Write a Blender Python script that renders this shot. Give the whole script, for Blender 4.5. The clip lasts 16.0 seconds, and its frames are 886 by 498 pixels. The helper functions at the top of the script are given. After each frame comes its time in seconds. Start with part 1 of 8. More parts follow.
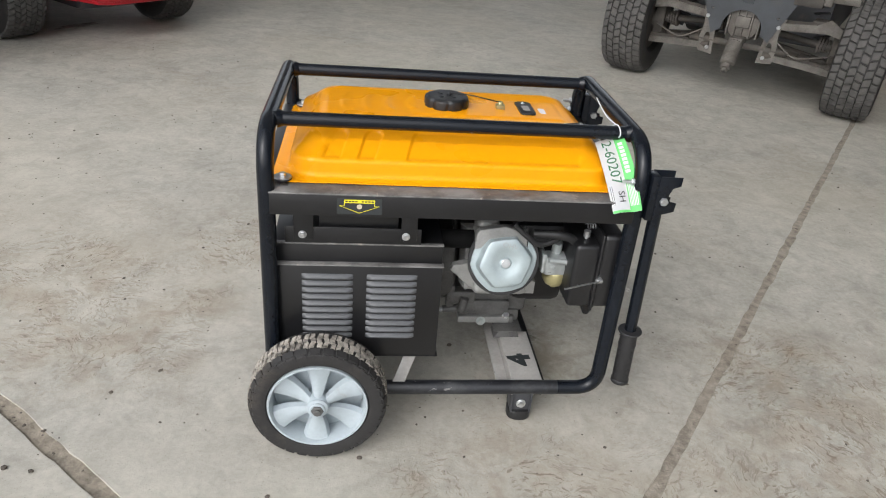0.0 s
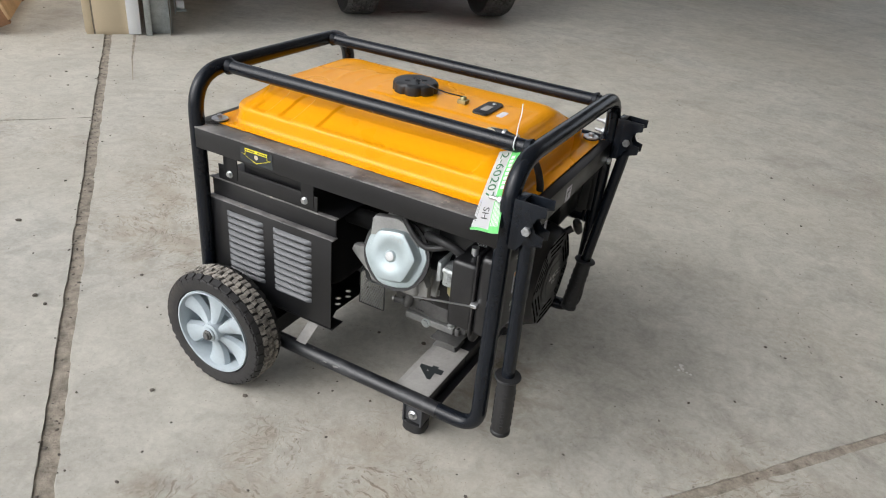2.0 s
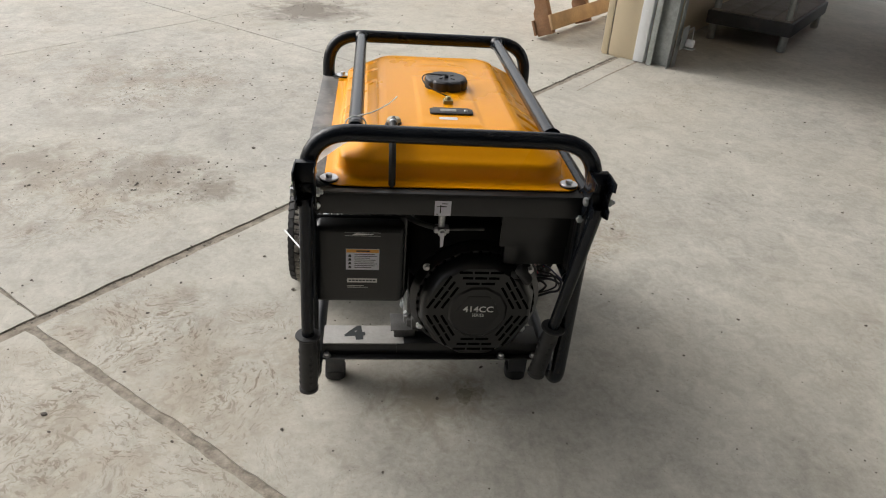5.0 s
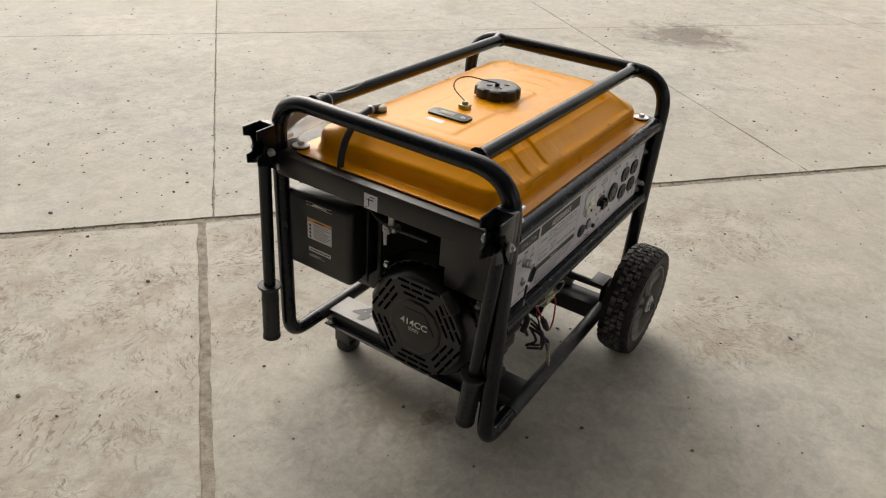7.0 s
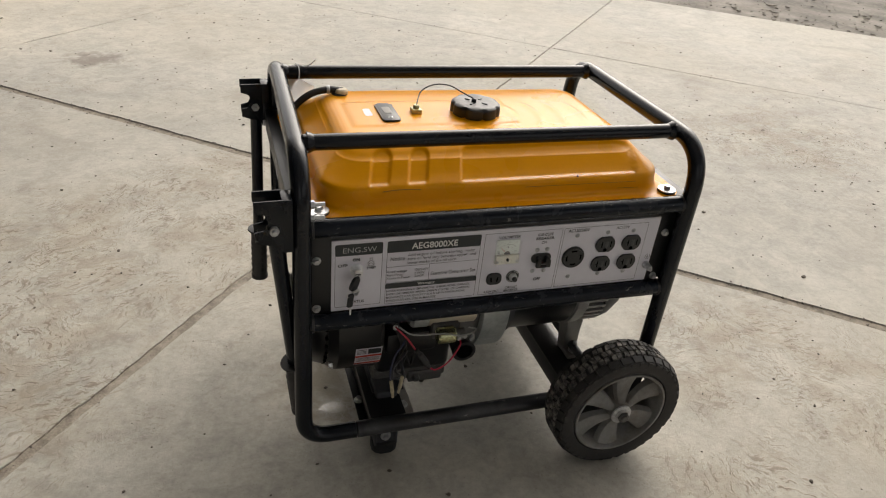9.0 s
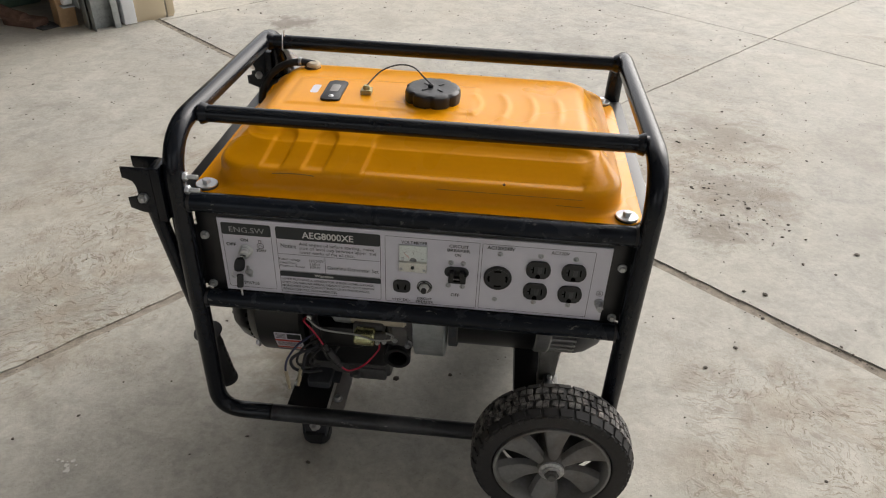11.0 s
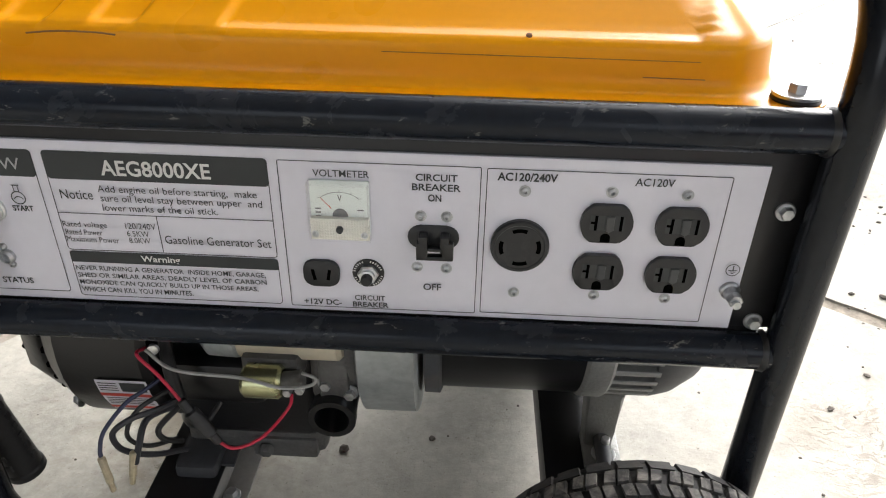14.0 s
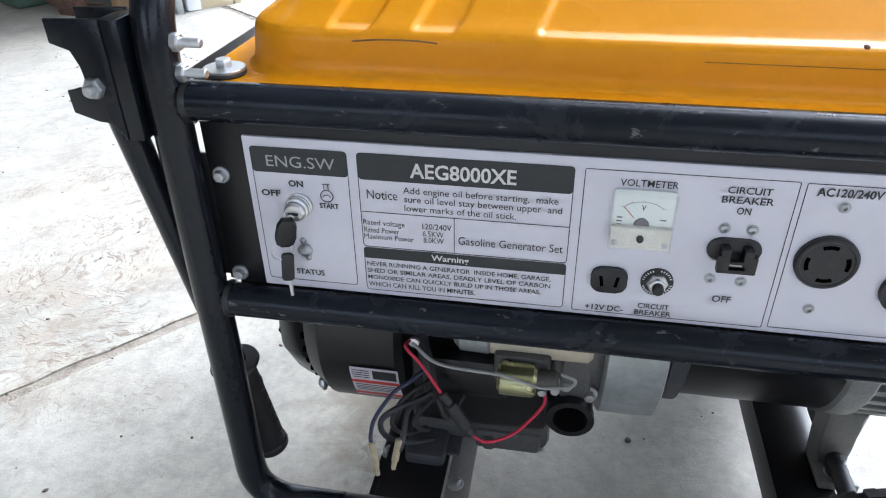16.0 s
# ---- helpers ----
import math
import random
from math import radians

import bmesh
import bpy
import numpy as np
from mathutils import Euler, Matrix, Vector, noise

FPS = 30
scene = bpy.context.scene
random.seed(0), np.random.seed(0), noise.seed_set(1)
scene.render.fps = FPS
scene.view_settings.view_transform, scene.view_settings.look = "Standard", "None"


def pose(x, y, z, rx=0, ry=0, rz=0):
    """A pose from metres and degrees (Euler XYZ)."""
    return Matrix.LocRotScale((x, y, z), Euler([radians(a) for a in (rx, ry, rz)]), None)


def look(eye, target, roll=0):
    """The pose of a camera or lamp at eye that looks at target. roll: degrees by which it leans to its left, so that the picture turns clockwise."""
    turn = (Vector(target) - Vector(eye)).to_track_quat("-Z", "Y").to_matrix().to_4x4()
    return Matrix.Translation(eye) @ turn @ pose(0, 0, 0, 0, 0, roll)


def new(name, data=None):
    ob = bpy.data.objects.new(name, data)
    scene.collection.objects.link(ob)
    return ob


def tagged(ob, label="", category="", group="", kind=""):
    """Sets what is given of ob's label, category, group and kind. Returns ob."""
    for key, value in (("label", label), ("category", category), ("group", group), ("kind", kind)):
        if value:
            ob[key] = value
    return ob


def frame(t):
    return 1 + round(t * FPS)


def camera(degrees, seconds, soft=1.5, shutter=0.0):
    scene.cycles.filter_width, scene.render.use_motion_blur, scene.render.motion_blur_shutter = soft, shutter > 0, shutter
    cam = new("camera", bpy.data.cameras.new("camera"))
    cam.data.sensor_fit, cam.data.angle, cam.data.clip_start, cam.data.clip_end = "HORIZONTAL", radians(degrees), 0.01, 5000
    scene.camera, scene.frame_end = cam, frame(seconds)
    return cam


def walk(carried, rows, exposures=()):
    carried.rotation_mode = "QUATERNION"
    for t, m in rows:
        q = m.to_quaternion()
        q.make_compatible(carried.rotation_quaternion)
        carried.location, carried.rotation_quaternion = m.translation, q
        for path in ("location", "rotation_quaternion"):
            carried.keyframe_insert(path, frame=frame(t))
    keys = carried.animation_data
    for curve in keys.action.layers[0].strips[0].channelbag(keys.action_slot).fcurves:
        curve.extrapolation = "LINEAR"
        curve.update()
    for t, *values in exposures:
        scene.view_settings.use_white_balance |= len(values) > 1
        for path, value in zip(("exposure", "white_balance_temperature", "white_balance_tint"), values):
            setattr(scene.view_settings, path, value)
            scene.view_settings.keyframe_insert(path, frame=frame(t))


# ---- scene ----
cam = camera(64.2, 16.0, soft=1.1)
PATH = [
    (0, (-0.2, -1.358, 1.026), (0.047, 0.379, 0.066), 5.9),
    (0.5, (-0.027, -1.36, 1.027), (-0.046, 0.38, 0.041), 4.9),
    (1, (0.258, -1.4, 1.059), (-0.045, 0.32, 0.085), 5.3),
    (1.5, (0.457, -1.326, 1.041), (-0.095, 0.33, 0.065), 3.0),
    (2, (0.635, -1.161, 1.033), (-0.126, 0.39, 0.026), 6.2),
    (2.5, (0.806, -1.071, 1.019), (-0.177, 0.345, 0.005), 3.4),
    (3, (1.038, -0.94, 1.066), (-0.205, 0.257, 0.054), 3.4),
    (3.5, (1.124, -0.745, 1.033), (-0.28, 0.26, 0.024), 2.8),
    (4, (1.194, -0.525, 1.046), (-0.348, 0.208, 0.005), 4.5),
    (4.5, (1.322, -0.333, 1.058), (-0.329, 0.13, 0.029), 3.6),
    (5, (1.377, -0.15, 1.052), (-0.334, 0.053, 0.035), 4.0),
    (5.2, (1.375, -0.096, 1.057), (-0.341, 0.031, 0.038), 3.9),
    (7.3, (1.022, 0.731, 1.041), (-0.321, -0.32, -0.003), 3.8),
    (7.5, (0.945, 0.791, 1.043), (-0.324, -0.34, -0.01), 4.1),
    (8, (0.777, 0.989, 1.053), (-0.215, -0.414, 0.03), 4.3),
    (8.5, (0.592, 1.126, 1.056), (-0.163, -0.412, 0.024), 3.0),
    (9, (0.409, 1.124, 1.034), (-0.17, -0.494, 0.01), 5.1),
    (9.5, (0.225, 1.17, 1.029), (-0.093, -0.518, 0.005), 3.7),
    (9.7, (0.138, 1.198, 1.047), (-0.089, -0.497, 0.011), 4.2),
    (11.8, (-0.151, 0.94, 0.967), (0.056, -0.703, -0.154), 0.4),
    (12, (-0.145, 0.914, 0.932), (0.055, -0.729, -0.191), 1.1),
    (12.5, (-0.121, 0.803, 0.786), (-0.053, -0.839, -0.352), 0.2),
    (13, (-0.17, 0.698, 0.692), (-0.233, -1.02, -0.329), 1.8),
    (13.5, (-0.162, 0.664, 0.679), (-0.171, -1.062, -0.331), 2.0),
    (14, (-0.118, 0.649, 0.667), (-0.037, -1.077, -0.34), 0.4),
    (14.5, (-0.074, 0.648, 0.665), (0.074, -1.084, -0.324), -0.3),
    (15, (-0.032, 0.66, 0.664), (0.214, -1.07, -0.31), -1.0),
    (15.5, (0.001, 0.651, 0.668), (0.286, -1.062, -0.323), -1.1),
    (16, (0.026, 0.663, 0.684), (0.357, -1.013, -0.355), -1.6),
]
walk(cam, [(t, look(eye, target, roll)) for t, eye, target, roll in PATH],
     [(0.0, 0.60, 6250, 10), (3.0, 0.62, 6250, 10), (5.0, 0.62, 6550, 10), (7.5, 0.54, 7000, 11), (9.5, 0.55, 6950, 11), (12.0, 0.85, 6450, 11), (13.0, 1.30, 6500, 14), (13.5, 1.52, 6700, 14), (14.0, 1.76, 6400, 10), (14.5, 1.88, 6000, 10), (15.0, 1.93, 5500, 10), (16.0, 1.98, 5550, 10)])

# ---- light: overcast day, through the wide open door and two added openings ----
world = bpy.data.worlds.new("overcast_sky")
scene.world = world
world.use_nodes = True
wn, wl = world.node_tree.nodes, world.node_tree.links
sky = wn.new("ShaderNodeTexSky")
sky.sky_type = "NISHITA"
sky.sun_disc = False
sky.sun_elevation = radians(38)
sky.dust_density = 4.0
sky.sun_rotation = radians(215)
grey = wn.new("ShaderNodeHueSaturation")
grey.inputs["Saturation"].default_value = 0.22
wl.new(sky.outputs[0], grey.inputs["Color"])
wl.new(grey.outputs[0], wn["Background"].inputs["Color"])
wn["Background"].inputs["Strength"].default_value = 0.15

lamp = bpy.data.lights.new("sun", "SUN")
lamp.energy = 0.5
lamp.angle = radians(70)
lamp.color = (1.0, 0.95, 0.87)
sun = new("sun", lamp)
sun.matrix_world = look((-4.4, -6.2, 6.0), (0, 0, 0))

# ---- materials ----
def ramp(nt, src, stops):
    r = nt.nodes.new("ShaderNodeValToRGB")
    els = r.color_ramp.elements
    while len(els) < len(stops):
        els.new(0.5)
    for e, (p, c) in zip(els, stops):
        e.position = p
        e.color = (c, c, c, 1) if isinstance(c, (int, float)) else (*c, 1)
    nt.links.new(src, r.inputs[0])
    return r.outputs[0]


def noise_tex(nt, coord, scale, detail=4.0, rough=0.55, dist=0.0):
    n = nt.nodes.new("ShaderNodeTexNoise")
    n.inputs["Scale"].default_value = scale
    n.inputs["Detail"].default_value = detail
    n.inputs["Roughness"].default_value = rough
    n.inputs["Distortion"].default_value = dist
    nt.links.new(coord, n.inputs["Vector"])
    return n.outputs["Fac"]


def mixed(nt, fac, a, b, mode="MIX"):
    m = nt.nodes.new("ShaderNodeMix")
    m.data_type, m.blend_type = "RGBA", mode
    for sock, val in ((m.inputs[0], fac), (m.inputs[6], a), (m.inputs[7], b)):
        if isinstance(val, (int, float)):
            sock.default_value = val
        elif isinstance(val, tuple):
            sock.default_value = (*val, 1)
        else:
            nt.links.new(val, sock)
    return m.outputs[2]


def calc(nt, op, a, b=0.0):
    m = nt.nodes.new("ShaderNodeMath")
    m.operation = op
    for sock, val in ((m.inputs[0], a), (m.inputs[1], b)):
        if isinstance(val, (int, float)):
            sock.default_value = val
        else:
            nt.links.new(val, sock)
    return m.outputs[0]


def surface(name, color, rough=0.5, metal=0.0, var=0.18, scale=9.0, fine=160.0, bump=0.06, coat=0.0,
            wear=None, dust=None, rough_var=0.12, spec=0.5, streak=(1, 1, 1)):
    """A painted, cast or moulded surface: tone that varies at two scales, fine relief, and wear or dust if given as
    (colour, share, size in 1/m)."""
    m = bpy.data.materials.new(name)
    m.use_nodes = True
    nt = m.node_tree
    b = nt.nodes["Principled BSDF"]
    pos = nt.nodes.new("ShaderNodeTexCoord").outputs["Object"]
    broad = noise_tex(nt, pos, scale, 3)
    grain = noise_tex(nt, pos, fine, 3)
    tone = calc(nt, "ADD", calc(nt, "MULTIPLY", broad, 0.7), calc(nt, "MULTIPLY", grain, 0.3))
    lo = tuple(c * (1 - var) for c in color)
    hi = tuple(min(1, c * (1 + var)) for c in color)
    col = ramp(nt, tone, [(0.3, lo), (0.7, hi)])
    rgh = calc(nt, "ADD", rough - rough_var * 0.5, calc(nt, "MULTIPLY", broad, rough_var))
    met = metal
    if dust:
        f = ramp(nt, noise_tex(nt, pos, dust[2], 6, 0.65, 0.4), [(1 - dust[1], 0.0), (min(1, 1.25 - dust[1]), 0.8)])
        col = mixed(nt, f, col, dust[0])
        rgh = calc(nt, "ADD", rgh, calc(nt, "MULTIPLY", f, 0.35))
    if wear:
        along = nt.nodes.new("ShaderNodeVectorMath")
        along.operation = "MULTIPLY"
        nt.links.new(pos, along.inputs[0])
        along.inputs[1].default_value = streak
        f = ramp(nt, noise_tex(nt, along.outputs[0], wear[2], 8, 0.7, 0.2), [(1 - wear[1], 0.0), (1.03 - wear[1], 1.0)])
        col = mixed(nt, f, col, wear[0])
        rgh = calc(nt, "ADD", rgh, calc(nt, "MULTIPLY", f, 0.2))
    nt.links.new(col, b.inputs["Base Color"])
    nt.links.new(rgh, b.inputs["Roughness"])
    b.inputs["Metallic"].default_value = met
    b.inputs["Specular IOR Level"].default_value = spec
    if coat:
        b.inputs["Coat Weight"].default_value = coat
        b.inputs["Coat Roughness"].default_value = 0.12
    if bump:
        bp = nt.nodes.new("ShaderNodeBump")
        bp.inputs["Strength"].default_value = bump
        bp.inputs["Distance"].default_value = 0.002
        nt.links.new(grain, bp.inputs["Height"])
        nt.links.new(bp.outputs[0], b.inputs["Normal"])
    return m


def concrete(name, base=(0.438, 0.422, 0.375), mud=True):
    m = bpy.data.materials.new(name)
    m.use_nodes = True
    nt = m.node_tree
    b = nt.nodes["Principled BSDF"]
    pos = nt.nodes.new("ShaderNodeNewGeometry").outputs["Position"]
    big = noise_tex(nt, pos, 0.9, 5, 0.6, 0.6)
    mid = noise_tex(nt, pos, 5.0, 6, 0.62, 0.5)
    fine = noise_tex(nt, pos, 70.0, 7, 0.78)
    speck = noise_tex(nt, pos, 260.0, 2, 0.5)
    tone = calc(nt, "ADD", calc(nt, "MULTIPLY", big, 0.28), calc(nt, "MULTIPLY", mid, 0.32))
    tone = calc(nt, "ADD", tone, calc(nt, "MULTIPLY", fine, 0.36))
    col = ramp(nt, tone, [(0.36, tuple(c * 0.70 for c in base)), (0.50, base), (0.63, tuple(min(1, c * 1.25) for c in base))])
    # uneven wavy tone left by the trowel and by tyres
    wave = ramp(nt, noise_tex(nt, pos, 15.0, 5, 0.6, 1.1), [(0.36, 0.88), (0.50, 1.0), (0.64, 1.08)])
    col = mixed(nt, 1.0, col, wave, "MULTIPLY")
    # warmer, dustier areas
    dusty = ramp(nt, noise_tex(nt, pos, 0.7, 4, 0.55, 0.4), [(0.42, 0.0), (0.62, 1.0)])
    col = mixed(nt, calc(nt, "MULTIPLY", dusty, 0.35), col, (0.455, 0.42, 0.342))
    # old damp and oil stains
    stain = ramp(nt, noise_tex(nt, pos, 1.7, 5, 0.6, 1.2), [(0.56, 0.0), (0.72, 0.75)])
    col = mixed(nt, calc(nt, "MULTIPLY", stain, 0.45), col, (0.21, 0.185, 0.155))
    relief = fine
    if mud:
        # dried mud: prints of tyre lugs feathered out into short curved strokes, gathered in patches
        def bent_by(scale, reach):
            warp = nt.nodes.new("ShaderNodeTexNoise")
            warp.inputs["Scale"].default_value = scale
            warp.inputs["Detail"].default_value = 4.0
            warp.inputs["Roughness"].default_value = 0.6
            nt.links.new(pos, warp.inputs["Vector"])
            push = nt.nodes.new("ShaderNodeVectorMath")
            push.operation = "MULTIPLY_ADD"
            nt.links.new(warp.outputs["Color"], push.inputs[0])
            push.inputs[1].default_value = (reach, reach * 0.8, 0.0)
            nt.links.new(pos, push.inputs[2])
            return push.outputs[0]

        def strokes(scale, seed):
            """Fans of thin strokes, each cell of them turned its own way."""
            src = bent_by(7.0 + seed, 0.12)
            cell = nt.nodes.new("ShaderNodeTexVoronoi")
            cell.voronoi_dimensions = "2D"
            cell.inputs["Scale"].default_value = scale
            cell.inputs["Randomness"].default_value = 1.0
            nt.links.new(src, cell.inputs["Vector"])
            sub = nt.nodes.new("ShaderNodeVectorMath")
            sub.operation = "SUBTRACT"
            nt.links.new(src, sub.inputs[0])
            nt.links.new(cell.outputs["Position"], sub.inputs[1])
            sep = nt.nodes.new("ShaderNodeSeparateColor")
            nt.links.new(cell.outputs["Color"], sep.inputs[0])
            turn = nt.nodes.new("ShaderNodeVectorRotate")
            turn.rotation_type = "Z_AXIS"
            nt.links.new(sub.outputs[0], turn.inputs["Vector"])
            nt.links.new(calc(nt, "MULTIPLY", sep.outputs[0], 6.283), turn.inputs["Angle"])
            # dashes a few centimetres long, drawn out along the cell's own direction
            drawn = nt.nodes.new("ShaderNodeVectorMath")
            drawn.operation = "MULTIPLY_ADD"
            nt.links.new(turn.outputs[0], drawn.inputs[0])
            drawn.inputs[1].default_value = (4.6 * scale, 18.0 * scale, 0.0)
            nt.links.new(cell.outputs["Color"], drawn.inputs[2])
            line = ramp(nt, noise_tex(nt, drawn.outputs[0], 1.0, 3, 0.6), [(0.55, 0.0), (0.64, 1.0)])
            fade = ramp(nt, cell.outputs["Distance"], [(0.30, 1.0), (0.75, 0.25)])
            some = ramp(nt, sep.outputs[2], [(0.05, 0.25), (0.50, 1.0)])
            return calc(nt, "MULTIPLY", line, calc(nt, "MULTIPLY", fade, some))

        bent = bent_by(6.0, 0.27)
        strand = ramp(nt, noise_tex(nt, bent, 8.0, 5, 0.62), [(0.470, 0.0), (0.497, 1.0), (0.575, 0.0)])
        broken = ramp(nt, noise_tex(nt, pos, 11.0, 4, 0.6), [(0.42, 0.0), (0.54, 1.0)])
        patch = ramp(nt, noise_tex(nt, pos, 1.25, 4, 0.55, 0.3), [(0.50, 0.05), (0.68, 0.5)])
        for place, size in (((0.74, -0.62, 0), 0.62), ((0.48, -0.95, 0), 0.44), ((0.84, -0.18, 0), 0.42), ((0.28, -0.66, 0), 0.42), ((0.02, -0.70, 0), 0.30), ((0.12, -0.48, 0), 0.26),
                            ((-0.76, 0.08, 0), 0.34), ((-0.95, 0.26, 0), 0.34), ((-0.50, 0.48, 0), 0.26), ((-0.75, -1.0, 0), 0.42), ((-1.9, -1.15, 0), 0.5)):
            near = nt.nodes.new("ShaderNodeVectorMath")
            near.operation = "DISTANCE"
            nt.links.new(pos, near.inputs[0])
            near.inputs[1].default_value = place
            spot = ramp(nt, calc(nt, "ADD", calc(nt, "DIVIDE", near.outputs["Value"], size), calc(nt, "MULTIPLY", calc(nt, "SUBTRACT", mid, 0.5), 1.6)), [(0.45, 1.0), (1.0, 0.0)])
            patch = calc(nt, "MAXIMUM", patch, spot)
        marks = calc(nt, "MAXIMUM", calc(nt, "MULTIPLY", strand, calc(nt, "MULTIPLY", broken, 0.45)), calc(nt, "MAXIMUM", strokes(6.5, 0.0), strokes(11.0, 2.0)))
        flecks = calc(nt, "MULTIPLY", marks, patch)
        smear = ramp(nt, noise_tex(nt, bent, 6.0, 5, 0.6), [(0.46, 0.0), (0.60, 1.0)])
        col = mixed(nt, calc(nt, "MULTIPLY", calc(nt, "MULTIPLY", patch, smear), 0.36), col, (0.30, 0.235, 0.165))
        col = mixed(nt, calc(nt, "MULTIPLY", flecks, 0.66), col, (0.165, 0.122, 0.080))
        relief = calc(nt, "ADD", fine, calc(nt, "MULTIPLY", flecks, 0.5))
    # old oil stain under the engine and trodden dirt outside the door
    for place, size, tint, much in (((0.25, -0.02, 0), 0.15, (0.19, 0.155, 0.11), 0.6), ((0.22, 0.064, 0), 0.045, (0.17, 0.145, 0.095), 0.75), ((-0.86, -0.90, 0), 0.22, (0.20, 0.165, 0.13), 0.6), ((-0.76, -0.66, 0), 0.12, (0.18, 0.15, 0.115), 0.65), ((-0.93, -1.35, 0), 0.22, (0.20, 0.165, 0.13), 0.55),
                                    ((-3.4, -0.56, 0), 0.45, (0.16, 0.14, 0.115), 0.85), ((0.92, -2.40, 0), 0.16, (0.19, 0.165, 0.14), 0.8), ((-2.9, 1.6, 0), 0.5, (0.2, 0.18, 0.16), 0.4)):
        d = nt.nodes.new("ShaderNodeVectorMath")
        d.operation = "DISTANCE"
        nt.links.new(pos, d.inputs[0])
        d.inputs[1].default_value = place
        reach = calc(nt, "ADD", calc(nt, "DIVIDE", d.outputs["Value"], size), calc(nt, "MULTIPLY", calc(nt, "SUBTRACT", noise_tex(nt, pos, 2.6 / size, 6, 0.65, 0.8), 0.5), 2.6))
        col = mixed(nt, calc(nt, "MULTIPLY", ramp(nt, reach, [(0.25, 1.0), (0.95, 0.0)]), much), col, tint)
    # a small wet patch of oil that mirrors the sky
    wet_at = nt.nodes.new("ShaderNodeVectorMath")
    wet_at.operation = "DISTANCE"
    nt.links.new(pos, wet_at.inputs[0])
    wet_at.inputs[1].default_value = (0.231, 0.053, 0)
    wet = ramp(nt, calc(nt, "ADD", calc(nt, "DIVIDE", wet_at.outputs["Value"], 0.042), calc(nt, "MULTIPLY", calc(nt, "SUBTRACT", noise_tex(nt, pos, 45.0, 5, 0.6, 0.6), 0.5), 1.6)), [(0.45, 1.0), (0.80, 0.0)])
    dots = ramp(nt, speck, [(0.67, 0.0), (0.72, 1.0)])
    col = mixed(nt, calc(nt, "MULTIPLY", dots, 0.5), col, (0.13, 0.11, 0.09))
    nt.links.new(col, b.inputs["Base Color"])
    dry = ramp(nt, mid, [(0.3, 0.62), (0.7, 0.88)])
    nt.links.new(calc(nt, "MULTIPLY", dry, calc(nt, "SUBTRACT", 1.0, calc(nt, "MULTIPLY", wet, 0.78))), b.inputs["Roughness"])
    nt.links.new(calc(nt, "ADD", 0.35, calc(nt, "MULTIPLY", wet, 0.6)), b.inputs["Specular IOR Level"])
    bp = nt.nodes.new("ShaderNodeBump")
    bp.inputs["Strength"].default_value = 0.32
    bp.inputs["Distance"].default_value = 0.004
    nt.links.new(calc(nt, "ADD", calc(nt, "MULTIPLY", relief, 0.9), calc(nt, "MULTIPLY", mid, 0.8)), bp.inputs["Height"])
    nt.links.new(bp.outputs[0], b.inputs["Normal"])
    return m


def clear_plastic(name):
    m = bpy.data.materials.new(name)
    m.use_nodes = True
    b = m.node_tree.nodes["Principled BSDF"]
    nt = m.node_tree
    nt.nodes.remove(b)
    clear, gloss, mix, facing = (nt.nodes.new(k) for k in ("ShaderNodeBsdfTransparent", "ShaderNodeBsdfGlossy", "ShaderNodeMixShader", "ShaderNodeLayerWeight"))
    gloss.inputs["Roughness"].default_value = 0.06
    nt.links.new(calc(nt, "ADD", calc(nt, "MULTIPLY", calc(nt, "POWER", facing.outputs["Facing"], 4.0), 0.5), 0.03), mix.inputs[0])
    nt.links.new(clear.outputs[0], mix.inputs[1])
    nt.links.new(gloss.outputs[0], mix.inputs[2])
    nt.links.new(mix.outputs[0], nt.nodes["Material Output"].inputs["Surface"])
    return m


M_CONCRETE = concrete("concrete")
M_JOINT = surface("joint_dirt", (0.25, 0.218, 0.175), 0.95, var=0.6, scale=30, fine=140, bump=1.0, dust=((0.36, 0.32, 0.26), 0.46, 14))
M_FILLER = surface("joint_filler", (0.275, 0.244, 0.200), 0.95, var=0.5, scale=40, fine=220, bump=1.0, dust=((0.365, 0.33, 0.280), 0.50, 7))
M_GRAVEL = surface("gravel", (0.22, 0.20, 0.175), 0.95, var=0.55, scale=3, fine=28, bump=1.0)
M_STONE = surface("grit_stone", (0.10, 0.085, 0.07), 0.9, var=0.6, scale=40, fine=300)
M_BLACK = surface("black_gloss_paint", (0.007, 0.009, 0.013), 0.22, var=0.3, spec=0.30, bump=0.03, wear=((0.20, 0.18, 0.16), 0.30, 22), dust=((0.03, 0.031, 0.034), 0.34, 6))
M_SATIN = surface("black_satin_paint", (0.009, 0.009, 0.010), 0.36, var=0.3, bump=0.04, dust=((0.028, 0.027, 0.027), 0.34, 7), wear=((0.20, 0.19, 0.18), 0.27, 30))
M_WORN = surface("worn_black_tube", (0.012, 0.013, 0.016), 0.36, var=0.4, bump=0.08, dust=((0.075, 0.077, 0.080), 0.52, 12), wear=((0.19, 0.185, 0.18), 0.37, 60), streak=(0.3, 1, 1))
M_SCRATCH = surface("finely_scratched_black_tube", (0.008, 0.011, 0.017), 0.24, var=0.4, bump=0.05, spec=0.22, dust=((0.026, 0.029, 0.036), 0.46, 20), wear=((0.095, 0.095, 0.09), 0.372, 120), streak=(0.4, 1, 1))
# near-black colour stands in for deep shade behind shield and shroud
M_DEEPSHADE = surface("shade_black_steel", (0.0045, 0.0045, 0.0045), 0.85, var=0.3, bump=0.1, spec=0.15)
